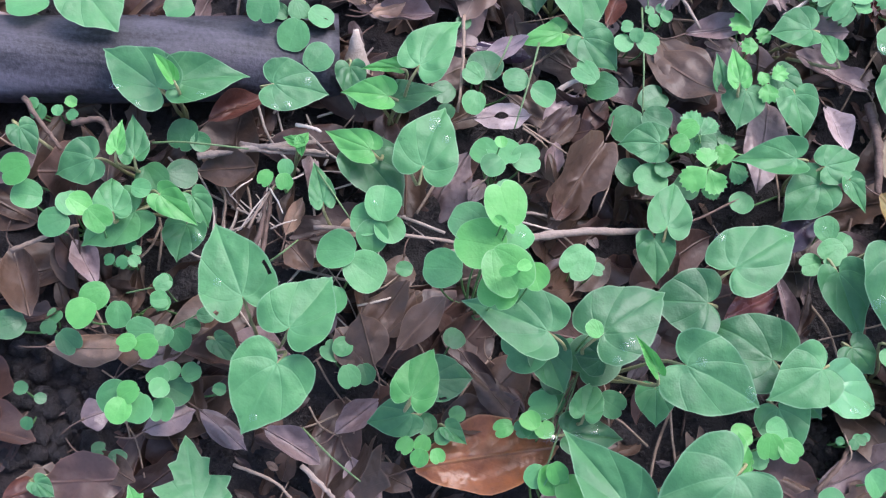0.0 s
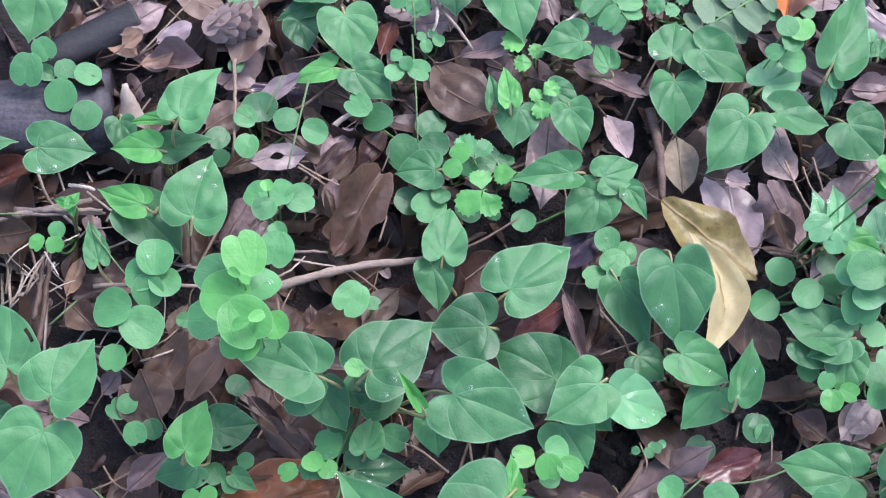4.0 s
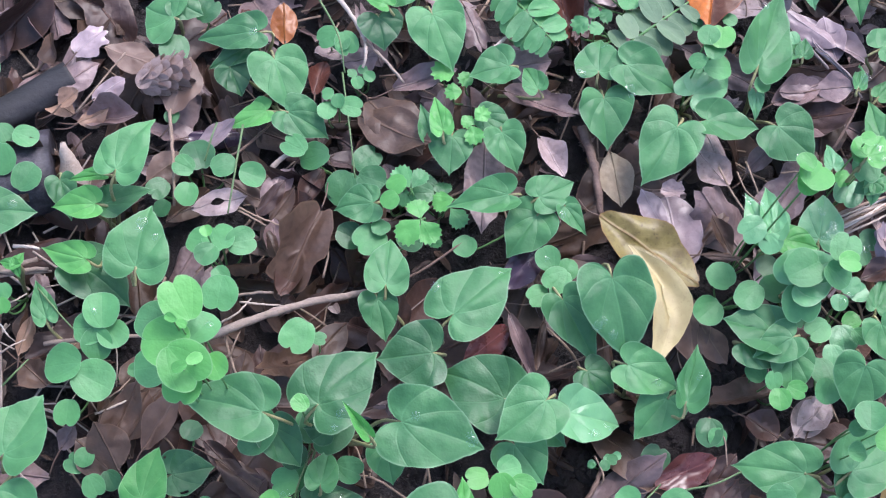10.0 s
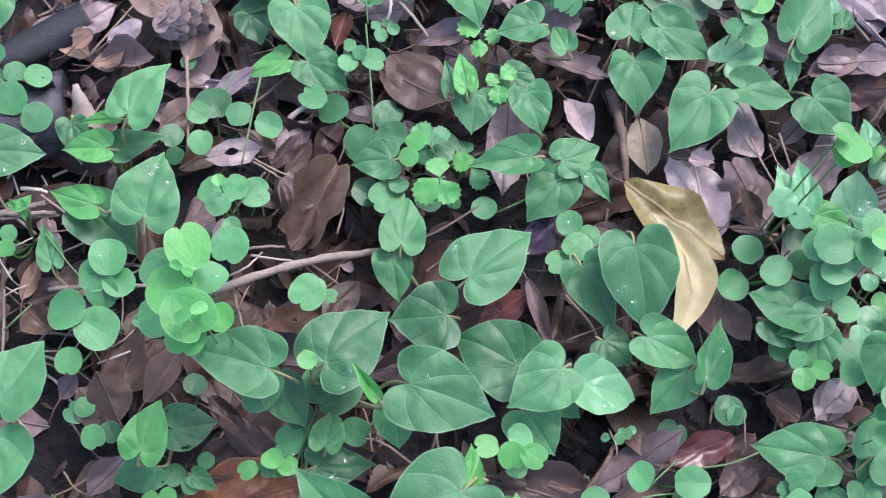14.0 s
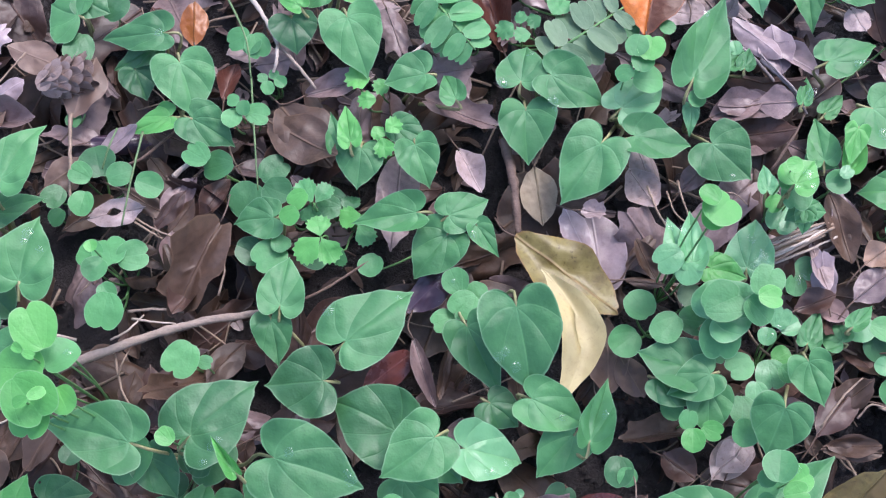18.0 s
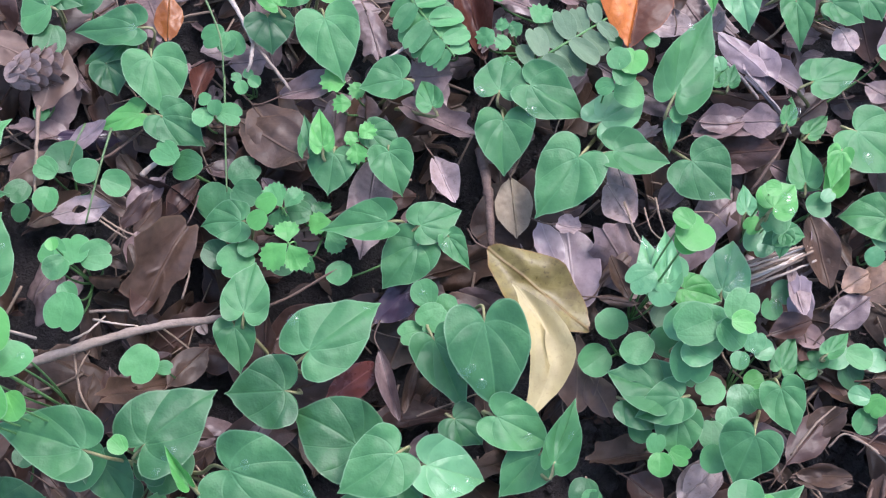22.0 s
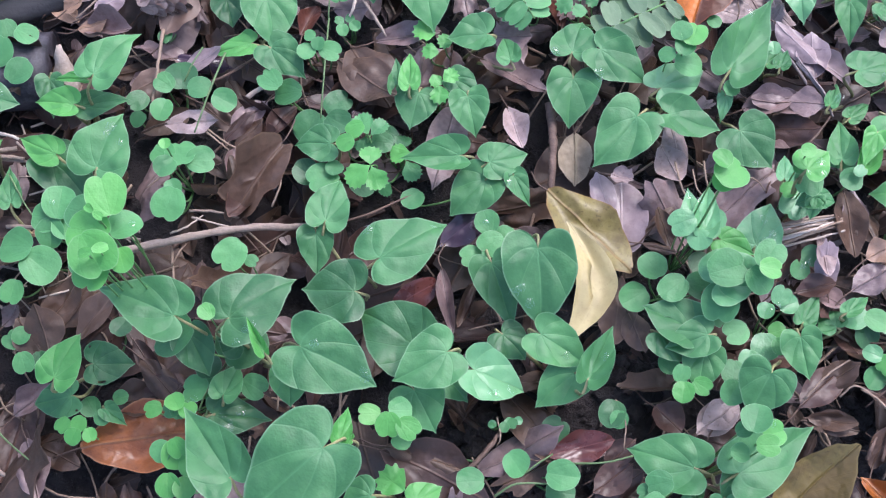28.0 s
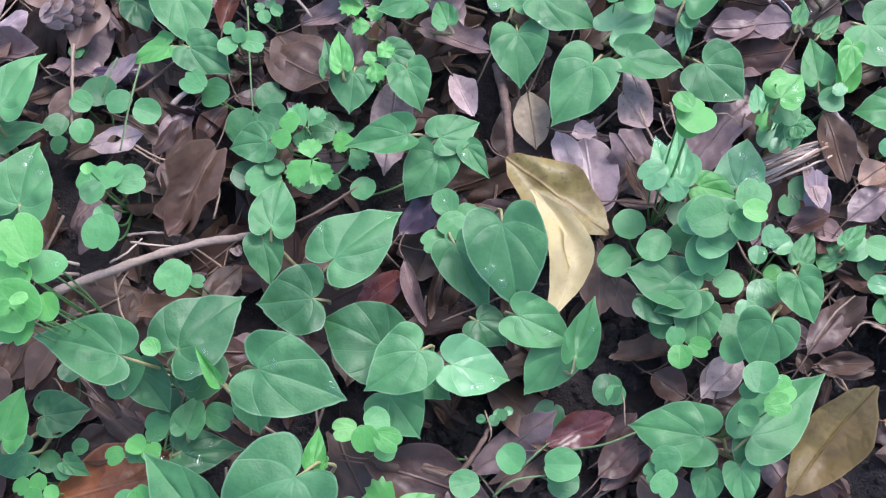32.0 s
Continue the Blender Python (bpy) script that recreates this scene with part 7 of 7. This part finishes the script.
drop(0.1399, 0.1125, 0.0014)
drop(0.2481, 0.1952, 0.0011)
drop(0.0391, 0.2195, 0.0014)
drop(0.0810, 0.1476, 0.0014)
drop(0.1394, 0.2066, 0.0014)

# ---- timber at the edge of the bed ----
log_piece((-0.3445, 0.2194, 0.004), (-0.0144, 0.2665, 0.000), 0.024, 3, "dark grey wet weathered log half sunk in the soil", LOG)
log_piece((-0.0664, 0.2847, 0.006), (-0.0048, 0.32, 0.008), 0.0095, 8, "short black damp piece of split wood", CHAR)

pine_cone(0.0337, 0.3093, 0.015, 20, 0.028, 0.022)

# ---- the deeper litter: further dead leaves, crumbs and needles ----
LOW = ["brown"] * 9 + ["grey"] * 2 + ["maroon"] * 9 + ["tan"]
PALER = ["grey"] * 6 + ["lilac"] * 5 + ["brown"] * 3 + ["pale"] * 2 + ["tan"] * 2 + ["maroon"] * 2  # paler mix for the right and far parts of the bed
deep = random.Random(11)


# where the litter takes the paler tones: to the right and far back
def paler_side(x, y):
    return (x > 0.36 and y > 0.175) or (y > 0.235 and x > 0.12) or y > 0.28


for i in range(200):
    x, y = deep.uniform(-0.30, 0.66), deep.uniform(-0.10, 0.47)
    if bare(x, y):
        continue
    length = deep.uniform(0.026, 0.060)
    fallen(deep.choice(PALER if paler_side(x, y) else LOW), x, y, lump(x, y) + deep.uniform(0.005, 0.016), deep.uniform(0, 360), deep.uniform(-30, 30), length,
           length * deep.uniform(0.35, 0.6), deep.uniform(-42, 42), None, deep.choice(("oval", "torn")))


def crumbs(tones, count, seed, small, large, label, top=0.007, fine=(2, 1)):
    """Torn bits of dead leaf, strewn on the soil."""
    rnd = random.Random(seed)
    verts, faces, uvs = [], [], []
    for _ in range(count):
        x, y = rnd.uniform(-0.34, 0.70), rnd.uniform(-0.14, 0.50)
        size = rnd.uniform(small, large)
        if (bare(x, y) and size > 0.010) or (tones in ("grey", "pale", "tan") and not paler_side(x, y) and rnd.random() < 0.75):
            continue
        v, f, u = blade(rnd.choice(("oval", "torn")), size, size * rnd.uniform(0.3, 0.7), rnd.uniform(-0.5, 0.8), rnd.uniform(-0.5, 0.6), rnd.uniform(-0.9, 1.1), rnd.random(), *fine)
        m = pose(x, y, lump(x, y) + rnd.uniform(0.0, top), rnd.uniform(-38, 38), rnd.uniform(-50, 50), rnd.uniform(0, 360))
        k = len(verts)
        verts += [tuple(m @ Vector(q)) for q in v]
        faces += [tuple(k + i for i in q) for q in f]
        uvs += u
    tagged(new("leaf_litter", sheet("leaf_litter", (verts, faces, uvs), DRY[tones])), label, "leaf litter", kind="stuff")


crumbs("brown", 560, 41, 0.026, 0.060, "heaped brown dead leaves of the litter", 0.015, (4, 2))
crumbs("grey", 330, 42, 0.020, 0.048, "heaped grey-brown dead leaves of the litter", 0.015, (3, 2))
crumbs("maroon", 420, 43, 0.026, 0.060, "heaped dark damp dead leaves of the litter", 0.011, (3, 2))
crumbs("pale", 150, 44, 0.015, 0.035, "scattered bleached dead leaves of the litter", 0.015, (3, 2))
crumbs("brown", 600, 21, 0.006, 0.024, "torn brown bits of dead leaves")
crumbs("grey", 600, 22, 0.005, 0.022, "grey weathered bits of dead leaves")
crumbs("maroon", 600, 23, 0.006, 0.026, "dark damp bits of dead leaves")
crumbs("tan", 150, 24, 0.004, 0.014, "light tan bits of dead leaves")


def needles(count, seed, west=-0.32, east=0.68, south=-0.12, north=0.48, wood="straw"):
    """Fine dry stalks strewn over the litter."""
    rnd = random.Random(seed)
    verts, faces = [], []
    for _ in range(count):
        x, y, a, length = rnd.uniform(west, east), rnd.uniform(south, north), rnd.uniform(0, 6.28), rnd.uniform(0.012, 0.05)
        z = lump(x, y) + rnd.uniform(0.004, 0.014)
        d = Vector((math.cos(a), math.sin(a), rnd.uniform(-0.08, 0.08))) * length
        q = Vector((x, y, z))
        side = Vector((-d.y, d.x, 0)) * rnd.uniform(-0.15, 0.15)
        v, f = tube(spline([q, q + d * 0.5 + side, q + d], 3), [rnd.uniform(0.0003, 0.0009)] * 7, 5)
        k = len(verts)
        verts += v
        faces += [tuple(k + i for i in g) for g in f]
    tagged(new("fine_stalks", mesh_of("fine_stalks", verts, faces, WOOD[wood])), "fine dry stalks strewn over the litter", "leaf litter", kind="stuff")


needles(520, 31)
needles(60, 32, -0.075, 0.02, 0.13, 0.24, "pale")
needles(45, 33, 0.40, 0.50, 0.14, 0.24)


def soil_grains(count, seed):
    """Crumbs of dark soil lying loose on the ground."""
    rnd = random.Random(seed)
    verts, faces = [], []
    box = ((1, 0, 0), (-0.6, 0.8, 0), (-0.6, -0.8, 0), (0.1, 0.5, 0.8), (0.3, -0.6, 0.7), (-0.5, 0.1, 0.9))
    tris = ((0, 1, 3), (0, 3, 4), (0, 4, 2), (1, 2, 5), (1, 5, 3), (2, 4, 5), (3, 5, 4), (0, 2, 1))
    for _ in range(count):
        x, y, r = rnd.uniform(-0.30, 0.66), rnd.uniform(-0.10, 0.47), rnd.uniform(0.0006, 0.0028)
        m = pose(x, y, lump(x, y) + r * 0.3, rnd.uniform(-40, 40), rnd.uniform(-40, 40), rnd.uniform(0, 360))
        k = len(verts)
        verts += [m @ (Vector(q) * r * rnd.uniform(0.7, 1.2)) for q in box]
        faces += [tuple(k + i for i in q) for q in tris]
    tagged(new("soil_grains", mesh_of("soil_grains", verts, faces, SOIL, False)), "loose dark crumbs of damp soil", "soil", kind="stuff")


soil_grains(9000, 51)


def soil_clods(per_patch, seed):
    """Lumps of wet soil where the ground lies open."""
    rnd = random.Random(seed)
    verts, faces = [], []
    for a, b, r in BARE:
        for _ in range(per_patch):
            ang, far, size = rnd.uniform(0, 6.28), r * 1.15 * rnd.random() ** 0.6, rnd.uniform(0.002, 0.0065)
            x, y = a + far * math.cos(ang), b + far * math.sin(ang)
            bm = bmesh.new()
            bmesh.ops.create_icosphere(bm, subdivisions=2, radius=size)
            m = pose(x, y, lump(x, y) + size * 0.25, rnd.uniform(-60, 60), rnd.uniform(-60, 60), rnd.uniform(0, 360))
            k, shift = len(verts), rnd.uniform(0, 50)
            for v in bm.verts:
                verts.append(m @ (v.co * (1 + 0.55 * noise.noise(v.co / size * 1.1 + Vector((shift, 0, 0))) + 0.2 * noise.noise(v.co / size * 3 + Vector((shift, 5, 0))))))
            faces += [tuple(k + v.index for v in f.verts) for f in bm.faces]
            bm.free()
    tagged(new("soil_clods", mesh_of("soil_clods", verts, faces, SOIL)), "wet dark clods of soil on the open ground", "soil", kind="stuff")


soil_clods(70, 61)
